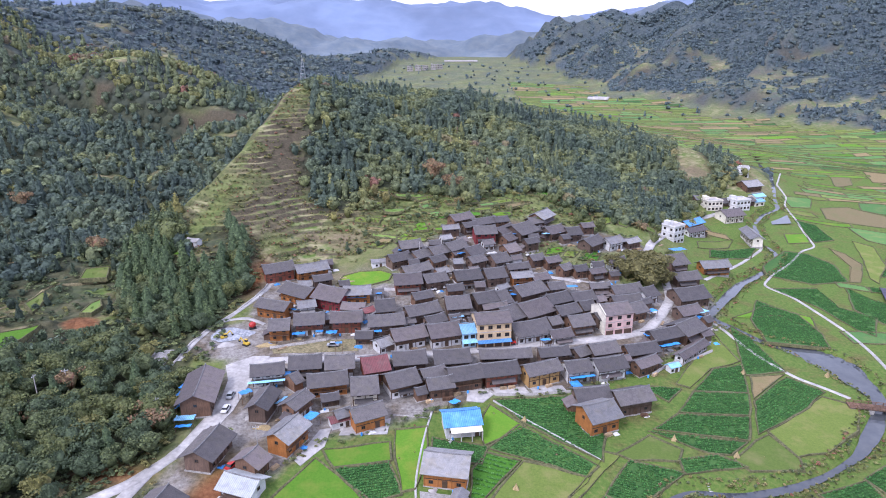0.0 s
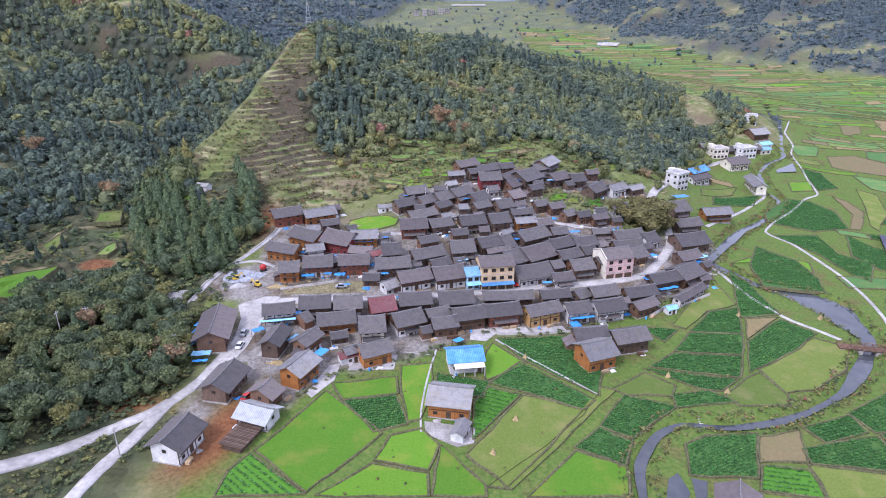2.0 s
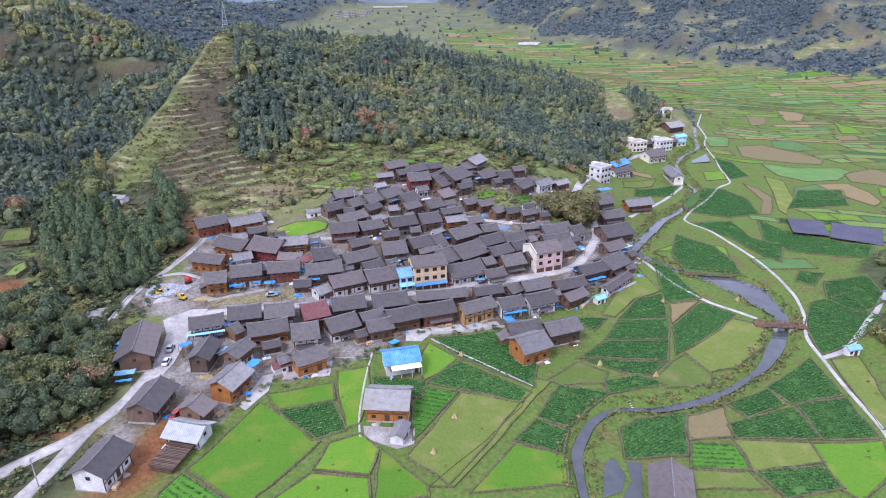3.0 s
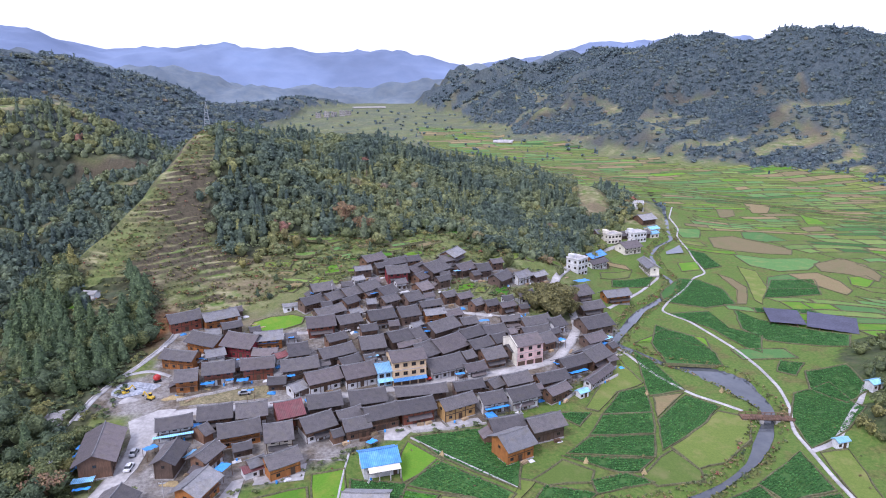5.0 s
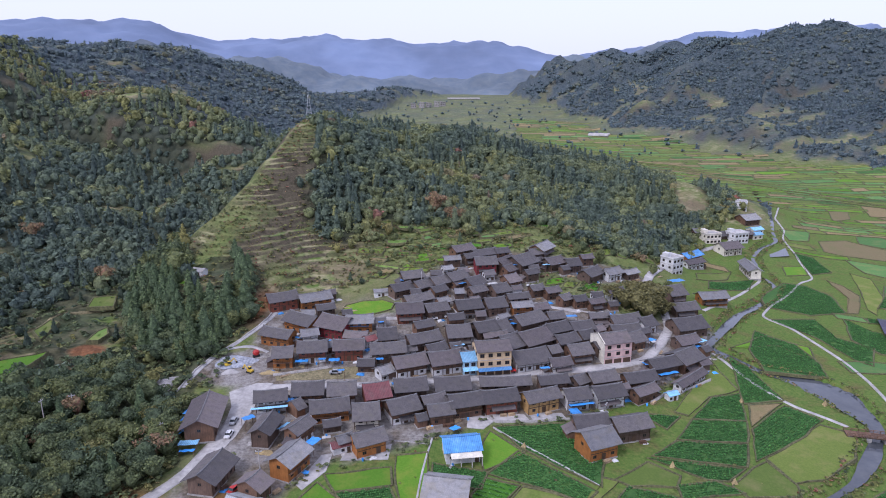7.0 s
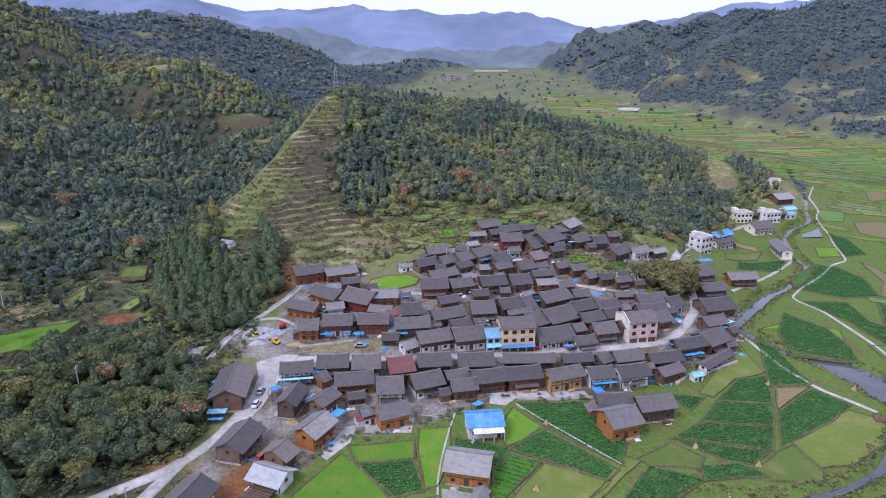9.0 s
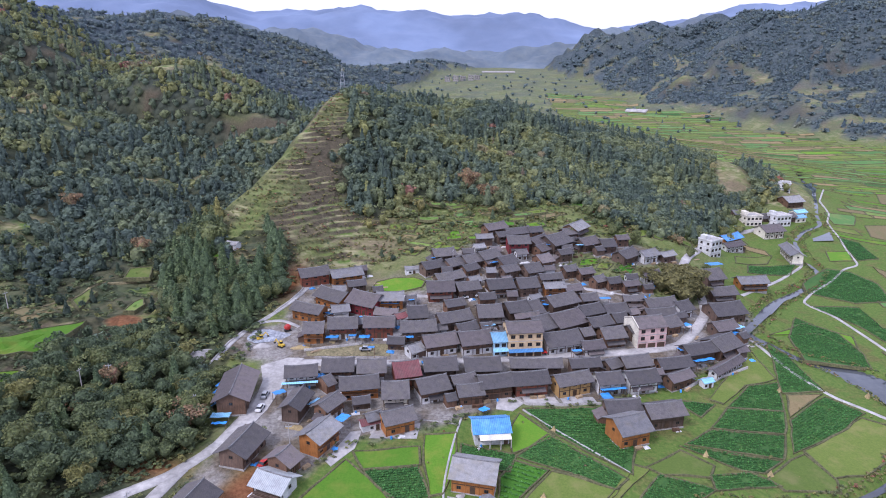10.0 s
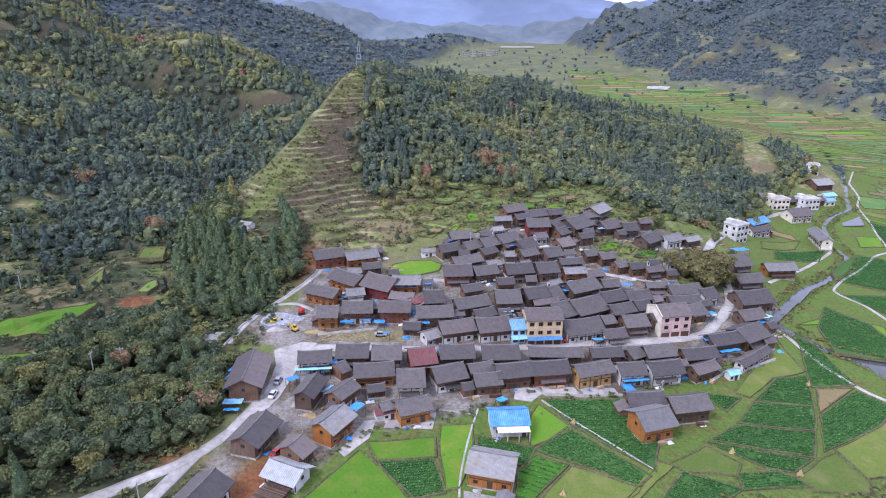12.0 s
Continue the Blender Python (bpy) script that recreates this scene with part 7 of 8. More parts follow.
# vegetable fields along the footpath
field("crop", [(170, 320), (179, 316), (183, 301), (177, 280), (161, 277), (147, 286), (150, 299)])
field("crop", [(140, 268), (159, 269), (157, 249), (165, 239), (155, 224), (152, 229), (149, 250)])
field("crop", [(126, 253), (136, 241), (136, 224), (133, 214), (114, 218), (116, 235)])
field("crop", [(203, 376), (210, 368), (206, 342), (194, 338)])
field("crop", [(219, 312), (241, 310), (228, 287), (198, 286)])
field("crop", [(173, 269), (176, 256), (199, 232), (188, 219), (166, 234), (163, 247)])

# the largest fields across the river
VALLEY = []
VALLEY.append(("tan", [(233.5, 405.0), (253.8, 410.5), (266.4, 389.7), (271.6, 372.8), (263.2, 360.8), (247.6, 366.7), (232.8, 374.9), (225.3, 382.8)]))
VALLEY.append(("tan", [(263.0, 338.9), (287.3, 348.5), (290.7, 331.4), (283.1, 311.5), (273.3, 302.0), (267.9, 316.7), (257.6, 324.1)]))
VALLEY.append(("tan", [(234.5, 321.7), (252.4, 321.9), (253.4, 304.9), (248.5, 290.1), (240.4, 284.0), (237.1, 296.8), (235.2, 310.3)]))
VALLEY.append(("lawn", [(263.8, 311.6), (275.3, 312.7), (273.8, 304.6), (259.5, 293.5), (255.7, 299.2)]))
VALLEY.append(("teal", [(228.1, 366.8), (244.1, 355.2), (268.3, 351.5), (270.7, 344.3), (251.5, 328.1), (233.3, 327.8), (223.9, 341.2)]))
VALLEY.append(("teal", [(219.9, 318.1), (234.5, 321.7), (235.6, 297.0), (228.0, 295.6), (207.2, 298.6)]))
VALLEY.append(("teal", [(268.3, 423.8), (283.3, 422.5), (284.7, 395.0), (268.9, 393.4), (259.1, 404.9)]))
VALLEY.append(("tan", [(294.8, 504.5), (307.6, 501.8), (296.6, 478.9), (280.3, 472.2)]))
VALLEY.append(("tan", [(331.1, 523.2), (348.2, 511.6), (327.7, 484.1), (316.6, 486.8)]))
VALLEY.append(("lawn", [(348.0, 472.9), (350.2, 455.0), (344.9, 434.9), (330.6, 438.0)]))
VALLEY.append(("tan", [(318.3, 430.5), (335.6, 431.9), (330.0, 418.3), (315.2, 416.6)]))
VALLEY.append(("teal", [(217.0, 423.5), (239.2, 427.8), (226.6, 404.1), (212.8, 401.9)]))
VALLEY.append(("tan", [(195.6, 326.5), (199.2, 317.8), (198.1, 302.2), (183.5, 278.3), (178.5, 279.0), (190.8, 298.2)]))
VALLEY.append(("olive", [(215.3, 339.0), (220.2, 329.5), (208.7, 300.9), (190.5, 277.4), (190.8, 284.0), (201.8, 306.9)]))
for kind_, poly_ in VALLEY:
    field(kind_, poly_, plants=False)

# the patchwork over the wide valley floor: curved strips between low banks, cut into plots
KEEP_CLEAR = [[(94, 237), (137, 273), (190, 329), (222, 421), (200, 421), (150, 345), (110, 300), (92, 262)], VILLAGE, [(118, 150), (150, 165), (150, 200), (147, 225), (112, 225), (112, 180)]]
frng2 = random.Random(8)
taken = []
first = len(PLACED)


def strip_edge(px, row, bend):
    """The line between two strips: how far north it runs at px."""
    return row - 0.40 * (px - 146) + 15 * math.sin(px / 52 + row / 64) + 7 * math.sin(px / 21 + row / 33) + bend * math.sin(px / 8.5 + row * 0.7)


row_y, bend0 = 150.0, 1.2
while row_y < 1180:
    foot = sstep(420, 560, row_y)
    depth = frng2.uniform(5.5, 12) * (1 + max(0, row_y - 350) / 650) * (1 - 0.35 * foot)
    bend1 = frng2.uniform(0.5, 1.6)
    x0 = 96.0 + frng2.uniform(0, 6)
    last_kind = "teal"
    while x0 < 660:
        length = frng2.uniform(9, 30) * (1 + max(0, row_y - 350) / 700)
        xs_ = [x0 + length * q for q in (0, 0.33, 0.67, 1)]
        slant = frng2.uniform(-3, 3)
        poly = [(q, strip_edge(q, row_y, bend0)) for q in xs_] + [(q + slant, strip_edge(q + slant, row_y + depth, bend1)) for q in xs_[::-1]]
        px, py = np.array([p[0] for p in poly]), np.array([p[1] for p in poly])
        mx, my = px.mean(), py.mean()
        h = relief(px, py)
        free = line_near(mx, my, RIVER) > 8 + 4 * (my < 230) and line_near(np.append(px, mx), np.append(py, my), FOOTPATH).min() > 1.3 and not any(inside(np.array(mx), np.array(my), c) for c in KEEP_CLEAR) and not any(inside(np.append(px * 0.7 + mx * 0.3, mx), np.append(py * 0.7 + my * 0.3, my), c).any() for c in PLACED[:first])
        if h.max() < 11 and h.max() - h.min() < 4.5 and free and my > 140 and (mx > 128 or my > 215) and h.max() > -0.5:
            if h.max() > 2.5 or my > 620:
                kind = frng2.choices(["crop", "teal", "olive", "lawn", "tan", "mid"], [0.4, 1.8, 5.2, 0.3, 2.8, 2.2])[0]
            elif frng2.random() < 0.3 and last_kind != "tan":
                kind = last_kind
            else:
                kind = frng2.choices(["crop", "teal", "olive", "lawn", "tan", "mid"], [2.0, 3.8, 4.2, 1.5, 2.2, 3.2])[0]
            last_kind = kind
            field(kind, [(mx + (a - mx) * 0.98, my + (b - my) * 0.93) for a, b in poly], plants=my < 330)
        x0 += length
    row_y, bend0 = row_y + depth, bend1
# small plots on the terraces behind the village
for _ in range(240):
    bx, by = frng2.uniform(-48, 105), frng2.uniform(255, 352)
    if not inside(np.array(bx), np.array(by), TERRACED) or inside(np.array(bx), np.array(by), VILLAGE):
        continue
    e = 2.0
    sx_, sy_ = float(land(bx + e, by) - land(bx - e, by)), float(land(bx, by + e) - land(bx, by - e))
    a = math.atan2(sy_, sx_) + 1.571
    wl_, wd_ = frng2.uniform(3.5, 8), frng2.uniform(1.3, 2.6)
    plot = [(bx + math.cos(a) * u * wl_ - math.sin(a) * v * wd_, by + math.sin(a) * u * wl_ + math.cos(a) * v * wd_) for u, v in ((-1, -0.8), (0, -1.1), (1, -0.7), (0.9, 0.9), (0, 1.1), (-0.9, 0.8))]
    if any(math.hypot(bx - ox, by - oy) < 8 for ox, oy in taken):
        continue
    taken.append((bx, by))
    field(frng2.choices(["lawn", "rows", "olive", "tan", "teal", "mid"], [0.7, 0.8, 4, 1.8, 1, 1.5])[0], plot, 0.22, by < 300)
crops = new("vegetable_plants", mesh_from("vegetable_plants", np.concatenate(crop_v), np.concatenate(crop_q), M_CROP, tint=np.concatenate(crop_t)))
tagged(crops, "rows of dark green cabbage plants in the fields", "vegetables", kind="stuff")


# ---- trees ----
trng = np.random.default_rng(11)


def cards(centres, normals, size, rng):
    """Small leafy sprays as bent quads, facing roughly along the normals."""
    k = len(centres)
    nrm = normals + rng.normal(0, 0.55, (k, 3))
    nrm /= np.linalg.norm(nrm, axis=1)[:, None] + 1e-9
    t = np.cross(nrm, rng.normal(0, 1, (k, 3)))
    t /= np.linalg.norm(t, axis=1)[:, None] + 1e-9
    b = np.cross(nrm, t)
    s = size * rng.uniform(0.65, 1.35, (k, 1))
    w = s * rng.uniform(0.6, 1.0, (k, 1))
    v = np.stack([centres - t * s, centres - b * w - nrm * s * 0.25, centres + t * s, centres + b * w - nrm * s * 0.25], 1)
    return v.reshape(-1, 3), np.arange(4 * k).reshape(-1, 4)


def broadleaf(count, size, rng, lobes=7):
    """Crown of a broadleaf tree of height 1: several uneven lobes of leaf sprays."""
    cs, ns = [], []
    centres = np.c_[rng.normal(0, 0.17, (lobes, 2)), rng.uniform(0.42, 0.80, lobes)]
    centres[0] = (0, 0, 0.74)
    rad = rng.uniform(0.14, 0.25, lobes)
    for c, r in zip(centres, rad):
        k = max(3, int(count * r * r / (rad ** 2).sum()))
        d = rng.normal(0, 1, (k, 3))
        d /= np.linalg.norm(d, axis=1)[:, None]
        d[:, 2] = np.abs(d[:, 2]) * 0.9 - 0.25 * (rng.random(k) < 0.35)
        cs.append(c + d * r * rng.uniform(0.75, 1.08, (k, 1)) * (1, 1, 0.85))
        ns.append(d)
    return cards(np.concatenate(cs), np.concatenate(ns), size, rng)


def conifer(count, size, rng, slim=0.2):
    """Crown of a fir of height 1: drooping sprays in whorls, narrowing to a tip."""
    h = 1 - rng.random(count) ** 0.75
    h = 0.12 + 0.88 * np.floor(h * 13 + rng.uniform(-0.25, 0.25, count)) / 13
    h = np.clip(h, 0.1, 0.985)
    a = rng.uniform(0, 6.283, count)
    r = slim * (1 - h) ** 0.8 * rng.uniform(0.55, 1.1, count) * (1 + 0.25 * np.sin(3 * a + h * 20)) + 0.01
    c = np.stack([np.cos(a) * r, np.sin(a) * r, h - 0.25 * r], 1)
    n_ = np.stack([np.cos(a) * 0.7, np.sin(a) * 0.7, np.full(count, 0.75)], 1)
    return cards(c, n_, size, rng)


def lump(segments, rings, rng, profile):
    """A rough closed body of foliage; profile gives radius and height for each ring, from low to high."""
    k = np.arange(segments)
    rows = []
    for i, (r, z) in enumerate(profile):
        a = 6.283 * (k + 0.5 * (i % 2)) / segments
        q = r * rng.uniform(0.72, 1.22, segments)
        rows.append(np.stack([np.cos(a) * q, np.sin(a) * q, z + rng.uniform(-0.035, 0.035, segments)], 1))
    v = np.concatenate(rows)
    quads = [(i * segments + j, i * segments + (j + 1) % segments, (i + 1) * segments + (j + 1) % segments, (i + 1) * segments + j) for i in range(len(profile) - 1) for j in range(segments)]
    return v, np.array(quads)


def join(a, b):
    return np.concatenate([a[0], b[0]]), np.concatenate([a[1], b[1] + len(a[0])])


def full_broadleaf(count, size, rng, lobes, seg):
    """A broadleaf crown with a closed body under its leaf sprays."""
    body = lump(seg, 4, rng, [(0.08, 0.14), (0.24, 0.38), (0.26, 0.58), (0.17, 0.76), (0.02, 0.86)])
    return join(body, broadleaf(count, size, rng, lobes))


def full_conifer(count, size, rng, slim, seg):
    """A fir with a ragged closed body under its sprays."""
    body = lump(seg, 5, rng, [(slim * 0.7, 0.08), (slim * 0.95, 0.22), (slim * 0.55, 0.45), (slim * 0.5, 0.55), (slim * 0.2, 0.82), (0.005, 1.0)])
    return join(body, conifer(count, size, rng, slim))


def trunk_of(height, radius, rng, limbs=4):
    """A tapered trunk with a few limbs."""
    bm = bmesh.new()

    def tube(a, b, r0, r1):
        axis_ = (b - a).normalized()
        s = axis_.orthogonal().normalized()
        t = axis_.cross(s)
        ra = [bm.verts.new(a + (s * math.cos(q) + t * math.sin(q)) * r0) for q in (0, 1.26, 2.51, 3.77, 5.03)]
        rb_ = [bm.verts.new(b + (s * math.cos(q) + t * math.sin(q)) * r1) for q in (0, 1.26, 2.51, 3.77, 5.03)]
        for i in range(5):
            bm.faces.new([ra[i], ra[(i + 1) % 5], rb_[(i + 1) % 5], rb_[i]])

    tube(Vector((0, 0, -0.06)), Vector((0.01, 0, 0.4)), radius, radius * 0.7)
    tube(Vector((0.01, 0, 0.4)), Vector((0, 0.01, height)), radius * 0.7, radius * 0.2)
    for _ in range(limbs):
        q, h = rng.uniform(0, 6.283), rng.uniform(0.3, 0.6)
        tube(Vector((0.01, 0, h)), Vector((math.cos(q) * 0.2, math.sin(q) * 0.2, h + 0.2)), radius * 0.4, radius * 0.12)
    return bm


def tree_kind(name, label, crown, leaf, tint, limbs, radius):
    v, q = crown
    ob = tagged(new(name), label, "tree", "trees round the village")
    part("trunk", trunk_of(0.8, radius, trng, limbs), M_BARK, ob)
    spread = np.clip(tint + trng.normal(0, 0.04, len(v)), 0, 1)
    part("crown", mesh_from("crown", v, q, leaf, tint=spread), None, ob)
    ob.scale = (1, 1, 1)
    return ob


broad = [tree_kind("broadleaf_tree", lab, full_broadleaf(760, 0.034, trng, int(trng.integers(8, 13)), 8), M_LEAF, tint, 4, 0.022) for lab, tint in (
    ("dark green broadleaf tree on the slope", 0.30), ("mid green broadleaf tree with an uneven crown", 0.48), ("olive green broadleaf tree beside the road", 0.62), ("yellowish green broadleaf tree", 0.76), ("rusty brown autumn tree", 0.93))]
firs = [tree_kind("fir_tree", lab, full_conifer(520, 0.032, trng, s, 7), M_NEEDLE, tint, 0, 0.016) for lab, tint, s in (
    ("tall dark green fir tree", 0.25, 0.25), ("slim green fir tree", 0.5, 0.2))]


def place_tree(kind, x, y, h, wide=1.0):
    ob = copy_thing(kind, pose(0, 0, 0))
    s = h * wide
    ob.matrix_basis = Matrix.LocRotScale((x, y, float(ground_z(x, y)) - 0.1), Euler((0, 0, trng.uniform(0, 6.28))), (s, s, h))
    return ob


def scatter(poly_or_box, spacing, accept):
    """Loose points over a box, kept where accept says so."""
    x0, y0, x1, y1 = poly_or_box
    X, Y = np.meshgrid(np.arange(x0, x1, spacing), np.arange(y0, y1, spacing))
    X = X + trng.uniform(-0.45, 0.45, X.shape) * spacing
    Y = Y + trng.uniform(-0.45, 0.45, Y.shape) * spacing
    X, Y = X.ravel(), Y.ravel()
    ok = trng.random(X.shape) < accept(X, Y)
    return X[ok], Y[ok]


rest = []
sx, sy = scatter((-165, 90, -70, 200), 4.6, lambda x, y: soft_inside(x, y, WOOD_KNOLL, 2.0) * 0.97)
order = np.argsort(-(sx + 0.15 * sy))
for n_, i in enumerate(order):
    x, y = sx[i], sy[i]
    if n_ >= 165:
        rest.append((x, y, 7.5, False))
    elif trng.random() < 0.88:
        place_tree(broad[int(trng.choice(5, p=[0.38, 0.30, 0.19, 0.10, 0.03]))], x, y, trng.uniform(5.5, 9.5), trng.uniform(1.0, 1.35))
    else:
        place_tree(firs[int(trng.integers(2))], x, y, trng.uniform(7, 10))
sx, sy = scatter((-152, 198, -78, 310), 4.2, lambda x, y: soft_inside(x, y, WOOD_SPUR, 2.0) * 0.97)
order = np.argsort(sy)
for n_, i in enumerate(order):
    x, y = sx[i], sy[i]
    if n_ >= 115:
        rest.append((x, y, 11.5, True))
    elif trng.random() < (0.72 if x < -108 else 0.45):
        place_tree(firs[int(trng.integers(2))], x, y, trng.uniform(8, 13.5), trng.uniform(1.1, 1.4))
    else:
        place_tree(broad[int(trng.choice(3))], x, y, trng.uniform(6, 9), 1.25)


def forest(name, label, xs, ys, hs, tints, kinds, templates, leaf, wide, sunk=None):
    """Many trees as one mesh of leaf sprays, made from templates of height 1."""
    vs, qs, ts = [], [], []
    base = 0
    zs = ground_z(xs, ys) - hs * (0.08 if sunk is None else sunk)
    for k, (v, q) in enumerate(templates):
        sel = np.where(kinds == k)[0]
        if not len(sel):
            continue
        a = trng.uniform(0, 6.283, len(sel))
        ca, sa, h = np.cos(a)[:, None], np.sin(a)[:, None], hs[sel][:, None]
        w = h * wide[sel][:, None]
        X = (v[None, :, 0] * ca - v[None, :, 1] * sa) * w + xs[sel][:, None]
        Y = (v[None, :, 0] * sa + v[None, :, 1] * ca) * w + ys[sel][:, None]
        Z = v[None, :, 2] * h + zs[sel][:, None]
        vs.append(np.stack([X, Y, Z], -1).reshape(-1, 3))
        qs.append((base + np.arange(len(sel))[:, None, None] * len(v) + q[None]).reshape(-1, 4))
        ts.append(np.repeat(np.clip(tints[sel], 0, 1), len(v)))
        base += len(sel) * len(v)
    ob = new(name, mesh_from(name, np.concatenate(vs), np.concatenate(qs), leaf, tint=np.concatenate(ts)))
    return tagged(ob, label, "woodland", kind="stuff")


close = [full_broadleaf(360, 0.042, trng, 9, 7) for _ in range(3)] + [full_conifer(270, 0.038, trng, 0.22, 6) for _ in range(3)]
rx, ry, rh = (np.array([r[k] for r in rest]) for k in range(3))
rf = np.array([r[3] for r in rest]) & (trng.random(len(rest)) < 0.85)
forest("woods_behind_knoll", "mixed green wood on the knoll and the spur", rx, ry, rh * trng.uniform(0.75, 1.25, len(rest)), 0.48 + trng.normal(0, 0.12, len(rest)), np.where(rf, 3, 0) + trng.integers(0, 3, len(rest)), close, M_LEAF, np.where(rf, 1.15, 1.25))


def faces_camera(x, y):
    """False where the hills fall away from the camera and stay out of its sight."""
    return land(x * 1.03, y * 1.03) > land(x, y) - 5.0


def grow(name, label, region, spacing, accept, height, fir_share, temps, leaf, tint0, sunk=0.08):
    xs, ys = scatter(region, spacing, lambda x, y: accept(x, y) * faces_camera(x, y))
    k = len(xs)
    stand = wob(xs, ys, 70, 1.0) + 0.5 * wob(xs, ys, 23, 2.0)
    fir = (trng.random(k) < np.clip(fir_share + (0.1 if temps is far else 0.55) * stand, 0, 1))
    nb = len(temps) // 2
    kinds = np.where(fir, nb + trng.integers(0, len(temps) - nb, k), trng.integers(0, nb, k))
    hs = height * trng.uniform(0.65, 1.25, k) * np.where(fir, 1.2, 0.95)
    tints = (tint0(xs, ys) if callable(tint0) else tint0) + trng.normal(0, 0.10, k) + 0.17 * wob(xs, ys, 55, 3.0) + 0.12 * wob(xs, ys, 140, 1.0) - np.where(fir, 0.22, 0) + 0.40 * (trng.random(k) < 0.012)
    return forest(name, label, xs, ys, hs, tints, kinds, temps, leaf, np.where(fir, 1.05 + 0.5 * sunk, trng.uniform(0.95, 1.4, k) * (1.35 if temps is far else 1.0)), np.where(fir, 0.5 * sunk, sunk))


mid = [full_broadleaf(84, 0.066, trng, 8, 6) for _ in range(5)] + [full_conifer(74, 0.058, trng, 0.2, 6) for _ in range(5)]
slope = [full_broadleaf(48, 0.082, trng, 7, 6) for _ in range(5)] + [full_conifer(46, 0.068, trng, 0.21, 5) for _ in range(5)]
far = [full_broadleaf(11, 0.14, trng, 4, 4) for _ in range(5)] + [full_conifer(8, 0.14, trng, 0.23, 4) for _ in range(5)]
grow("woods_on_hill", "dense dark green mixed wood on the hill behind the village", (-100, 300, 230, 560), 4.2, lambda x, y: soft_inside(x, y, WOOD_HILL) * (y < 480 + 0.2 * x) * (~inside(x, y, HILL_STRIP)), 9.0, 0.16, mid, M_MID_LEAF, 0.48, 0.25)
# tint rises with height: gully shade and upper haze put into leaf colour
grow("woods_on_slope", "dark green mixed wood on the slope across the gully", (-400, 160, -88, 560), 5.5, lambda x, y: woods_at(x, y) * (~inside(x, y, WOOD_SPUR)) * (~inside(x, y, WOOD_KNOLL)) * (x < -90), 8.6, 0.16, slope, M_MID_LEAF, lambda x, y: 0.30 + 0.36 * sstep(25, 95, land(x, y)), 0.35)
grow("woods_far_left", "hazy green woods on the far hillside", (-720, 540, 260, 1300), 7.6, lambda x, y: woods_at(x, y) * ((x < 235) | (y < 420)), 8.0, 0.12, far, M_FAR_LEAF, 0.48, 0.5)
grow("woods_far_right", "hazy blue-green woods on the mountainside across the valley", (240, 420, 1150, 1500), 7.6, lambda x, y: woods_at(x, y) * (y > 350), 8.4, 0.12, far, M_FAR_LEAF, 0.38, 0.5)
grow("wood_edge", "lighter olive trees along the edge of the hill wood", (-100, 270, 240, 480), 4.6, lambda x, y: 0.5 * (soft_inside(x, y, WOOD_HILL, 9.0) > 0.05) * (soft_inside(x, y, WOOD_HILL, 9.0) < 0.75) * (x > -62) * (y < 470) * (wob(x, y, 33, 2.0) > -0.35), 7.0, 0.12, mid, M_LEAF, 0.66)
grow("woods_river_side", "olive green wood on the bank above the river path", (146, 95, 300, 330), 4.8, lambda x, y: (((land(x, y) > 3.5) | ((land(x, y) > 1.0) & (y < 178))) & (line_near(x, y, [(137, 157), (149, 167), (159, 175), (170, 186)]) > 3)) * 0.8, 5.0, 0.15, mid, M_LEAF, 0.66, 0.2)
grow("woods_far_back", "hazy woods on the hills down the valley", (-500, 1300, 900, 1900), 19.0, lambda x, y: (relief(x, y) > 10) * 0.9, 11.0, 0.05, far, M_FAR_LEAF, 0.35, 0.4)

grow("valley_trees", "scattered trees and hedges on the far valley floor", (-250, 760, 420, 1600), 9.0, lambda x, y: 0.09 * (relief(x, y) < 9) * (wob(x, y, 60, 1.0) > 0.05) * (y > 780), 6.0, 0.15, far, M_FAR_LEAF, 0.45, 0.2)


# ---- shrubs and single trees ----
shrub = [broadleaf(34, 0.16, trng, 4) for _ in range(5)]
tuft = [broadleaf(11, 0.30, trng, 2) for _ in range(5)]


def shrubs(name, label, region, spacing, accept, size, tint0, temps=None):
    xs, ys = scatter(region, spacing, accept)
    k = len(xs)
    return forest(name, label, xs, ys, size * trng.uniform(0.5, 1.5, k), tint0 + trng.normal(0, 0.14, k), trng.integers(0, 5, k), temps or shrub, M_LEAF, trng.uniform(1.2, 2.0, k))


def bank(x, y):
    d = line_near(x, y, RIVER)
    edge = river_width(x, y) / 2
    return ((d > edge + 0.5) & (d < edge + 3.6)) * 0.6


shrubs("bank_shrubs", "rough olive shrubs and reeds along the river banks", (30, 60, 220, 420), 1.0, bank, 0.65, 0.70, tuft)


def terrace_brush(x, y):
    return inside(x, y, TERRACED) * (0.20 + 0.35 * (wob(x, y, 21, 4.0) > 0.45) + 0.30 * (x > -45)) * (~inside(x, y, VILLAGE))


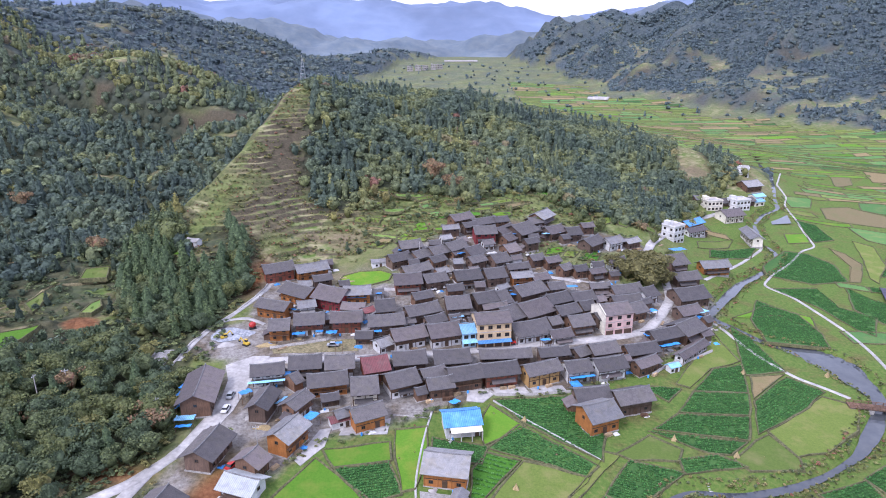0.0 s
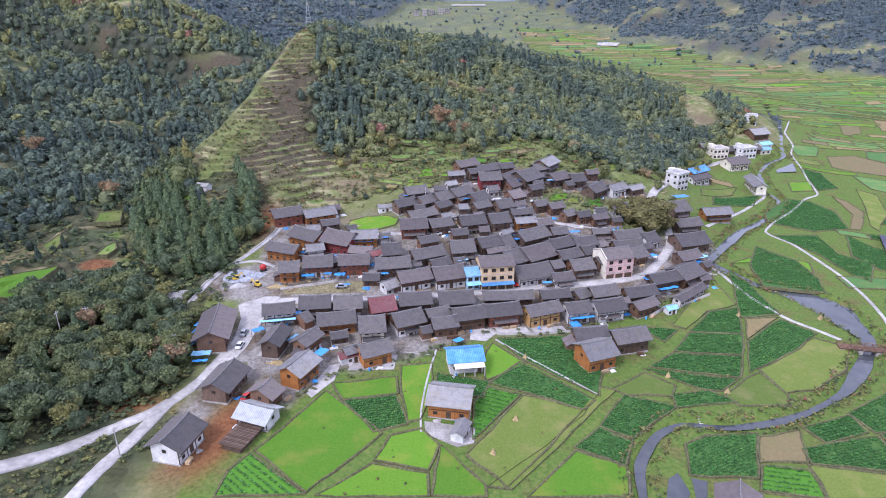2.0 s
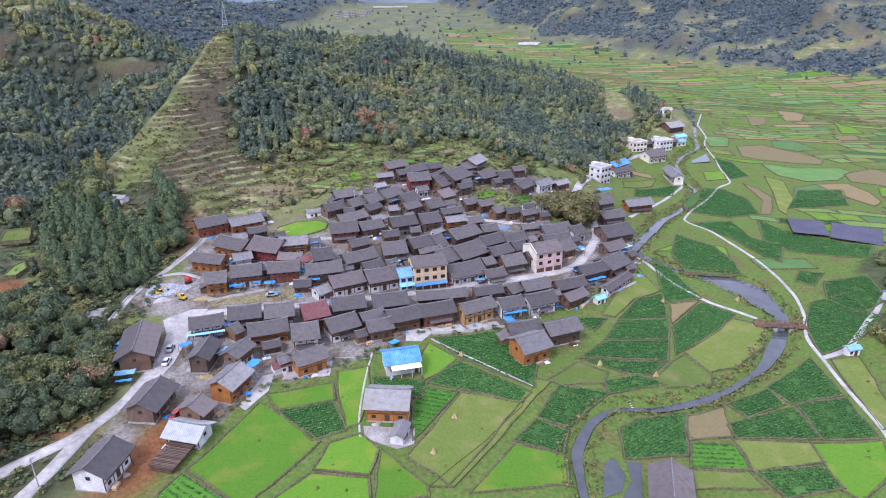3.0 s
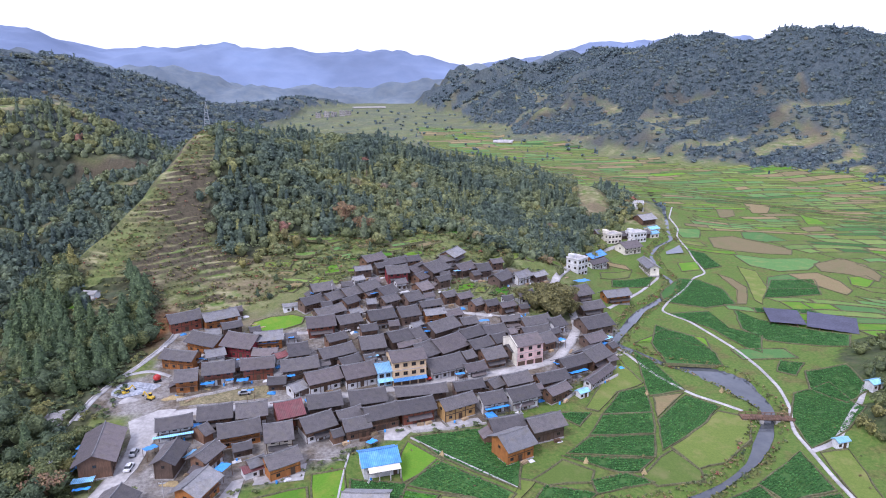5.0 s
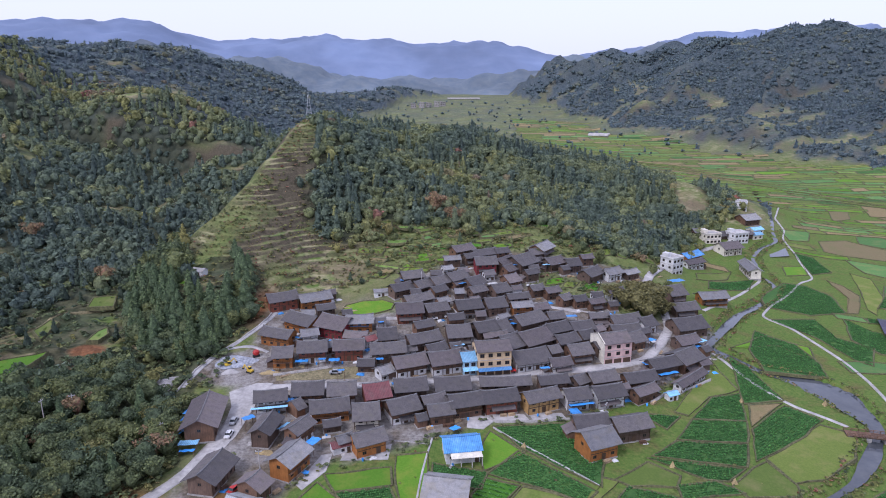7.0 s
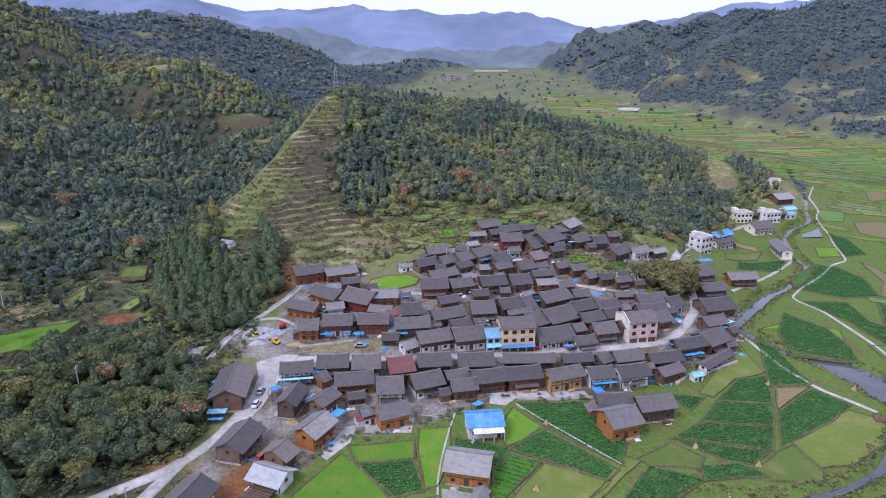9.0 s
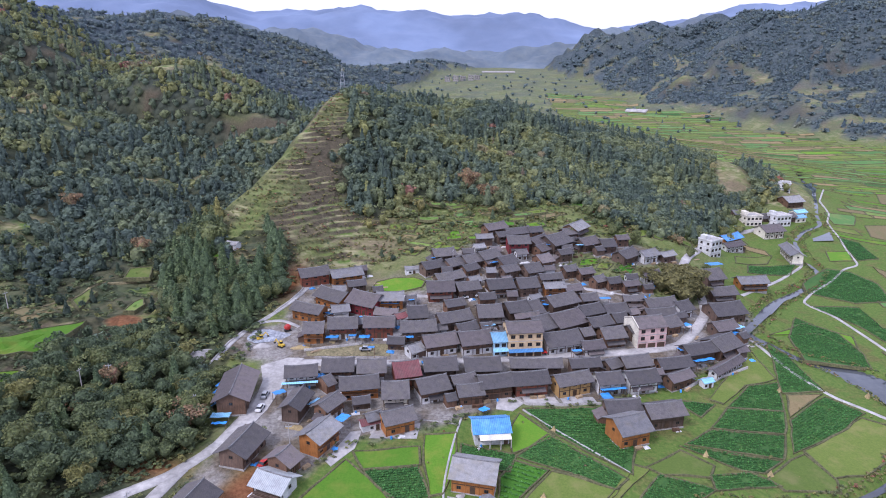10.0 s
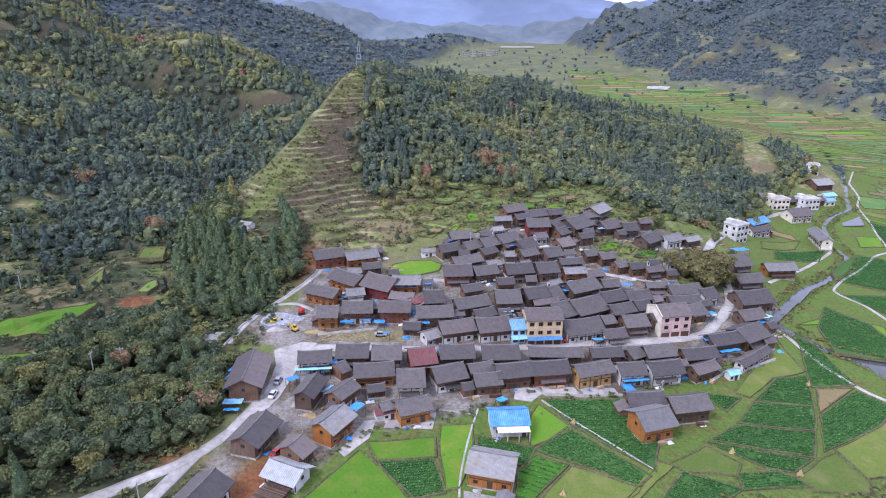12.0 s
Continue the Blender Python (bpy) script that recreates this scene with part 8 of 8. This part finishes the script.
GULLY_OPEN = [(-176, 196), (-166, 222), (-152, 252), (-138, 252), (-128, 232), (-125, 206), (-136, 168), (-130, 156), (-142, 150), (-154, 166)]
shrubs("terrace_shrubs", "scattered olive and brown shrubs on the terraces", (-140, 180, 130, 440), 1.9, terrace_brush, 1.15, 0.66)
shrubs("terrace_banks", "dry brown and olive grass tufts on the terrace banks", (-140, 225, 130, 440), 1.05, lambda x, y: inside(x, y, TERRACED) * riser(x, y) * (~inside(x, y, VILLAGE)) * np.clip(0.45 + 0.6 * wob(x, y, 37, 1.0), 0, 0.9), 0.7, 0.78, tuft)
# low tint: part of the gully's shade is painted into these crowns
grow("gully_trees", "small mixed trees and bushes on the old terraces in the gully", (-260, 130, -104, 268), 5.2, lambda x, y: 0.85 * (wob(x, y, 41, 2.0) + 0.5 * wob(x, y, 17, 1.0) > -0.45) * (land(x, y) > 2) * (~inside(x, y, TERRACED)) * (~inside(x, y, WOOD_KNOLL)) * (~inside(x, y, WOOD_SPUR)) * (1 - 0.88 * inside(x, y, GULLY_OPEN)), 5.5, 0.3, slope, M_LEAF, 0.22, 0.2)
grow("terrace_trees", "young trees and bushes between the terrace plots", (-45, 255, 130, 352), 6.0, lambda x, y: 0.33 * inside(x, y, TERRACED) * (~inside(x, y, VILLAGE)), 4.2, 0.1, mid, M_LEAF, 0.58, 0.15)


def open_plots(x, y):
    """False on the gully's fields."""
    return ~(inside(x, y, [(-153, 164), (-136, 172), (-138, 206), (-150, 196)]) | inside(x, y, [(-158, 214), (-158, 232), (-149, 230), (-149, 213)]) | inside(x, y, [(-139, 206), (-139, 229), (-128, 229), (-126, 206)]))


shrubs("gully_shrubs", "rough brown and green scrub in the gully", (-215, 120, -76, 270), 2.7, lambda x, y: 0.8 * (wob(x, y, 19, 1.0) > -0.6) * (1 - 0.35 * inside(x, y, GULLY_OPEN)) * open_plots(x, y) * (x < -80) * (line_near(x, y, MAIN_ROAD) > 3.4) * (line_near(x, y, SIDE_ROAD) > 2.9) * (~inside(x, y, TERRACED)) * (y < 262), 1.8, 0.46)
shrubs("edge_shrubs", "shrubs along the edge of the village", (-60, 140, 130, 330), 2.0, lambda x, y: 0.6 * (soft_inside(x, y, VILLAGE, 3.0) > 0.1) * (soft_inside(x, y, VILLAGE, 3.0) < 0.7) * (line_near(x, y, MAIN_ROAD) > 4), 1.1, 0.62)
shrubs("roadside_shrubs", "low olive shrubs beside the road", (-140, 70, -50, 190), 1.5, lambda x, y: 0.8 * (line_near(x, y, MAIN_ROAD) > 3.0) * (line_near(x, y, SIDE_ROAD) > 2.9) * (line_near(x, y, MAIN_ROAD) < 14) * (x < -62) * (x + 0.2 * y < -45), 1.2, 0.55)
shrubs("meadow_tufts", "tufts of rough grass on the banks between fields", (-60, 95, 150, 200), 2.4, lambda x, y: 0.04 * (land(x, y) < 2.5), 0.5, 0.74)
big = tree_kind("broadleaf_tree", "bushy olive-brown broadleaf tree by the street", full_broadleaf(1500, 0.036, trng, 14, 9), M_OLD_LEAF, 0.5, 6, 0.03)
for x, y, h, wide in ((77, 256, 11, 1.5), (83, 259, 13, 1.4), (87, 266, 11, 1.5), (80, 251, 9, 1.5), (72, 258, 9, 1.4), (88, 257, 8, 1.4), (68, 266, 7, 1.5), (78, 268, 9, 1.4)):
    place_tree(big, x, y, h, wide)
shrubs("garden_shrubs", "rough olive brush between the upper gardens", (30, 245, 95, 290), 1.7, lambda x, y: 0.5 * inside(x, y, GARDEN), 1.0, 0.6)
rust = broad[4]
for x, y, h in ((-10, 343, 14), (0, 333, 11), (-112, 152, 6), (-150, 262, 9), (-205, 300, 10)):
    place_tree(rust, x, y, h, 1.0)
for x, y, h in ((-93, 268, 12), (-90, 262, 13), (-87, 256, 11), (-95, 272, 10), (-98, 276, 10), (-90, 268, 10)):
    place_tree(firs[0], x, y, h, 1.2)
for x, y, h in ((-86, 176, 7), (-83, 181, 6), (-84, 170, 6), (96, 300, 6), (70, 300, 8), (60, 306, 7), (40, 300, 6), (99, 286, 5), (-60, 150, 5), (5, 182, 3.5)):
    place_tree(broad[2], x, y, h, 1.2)
for k in broad + firs + [big]:
    for o in (k, *k.children_recursive):
        bpy.data.objects.remove(o)
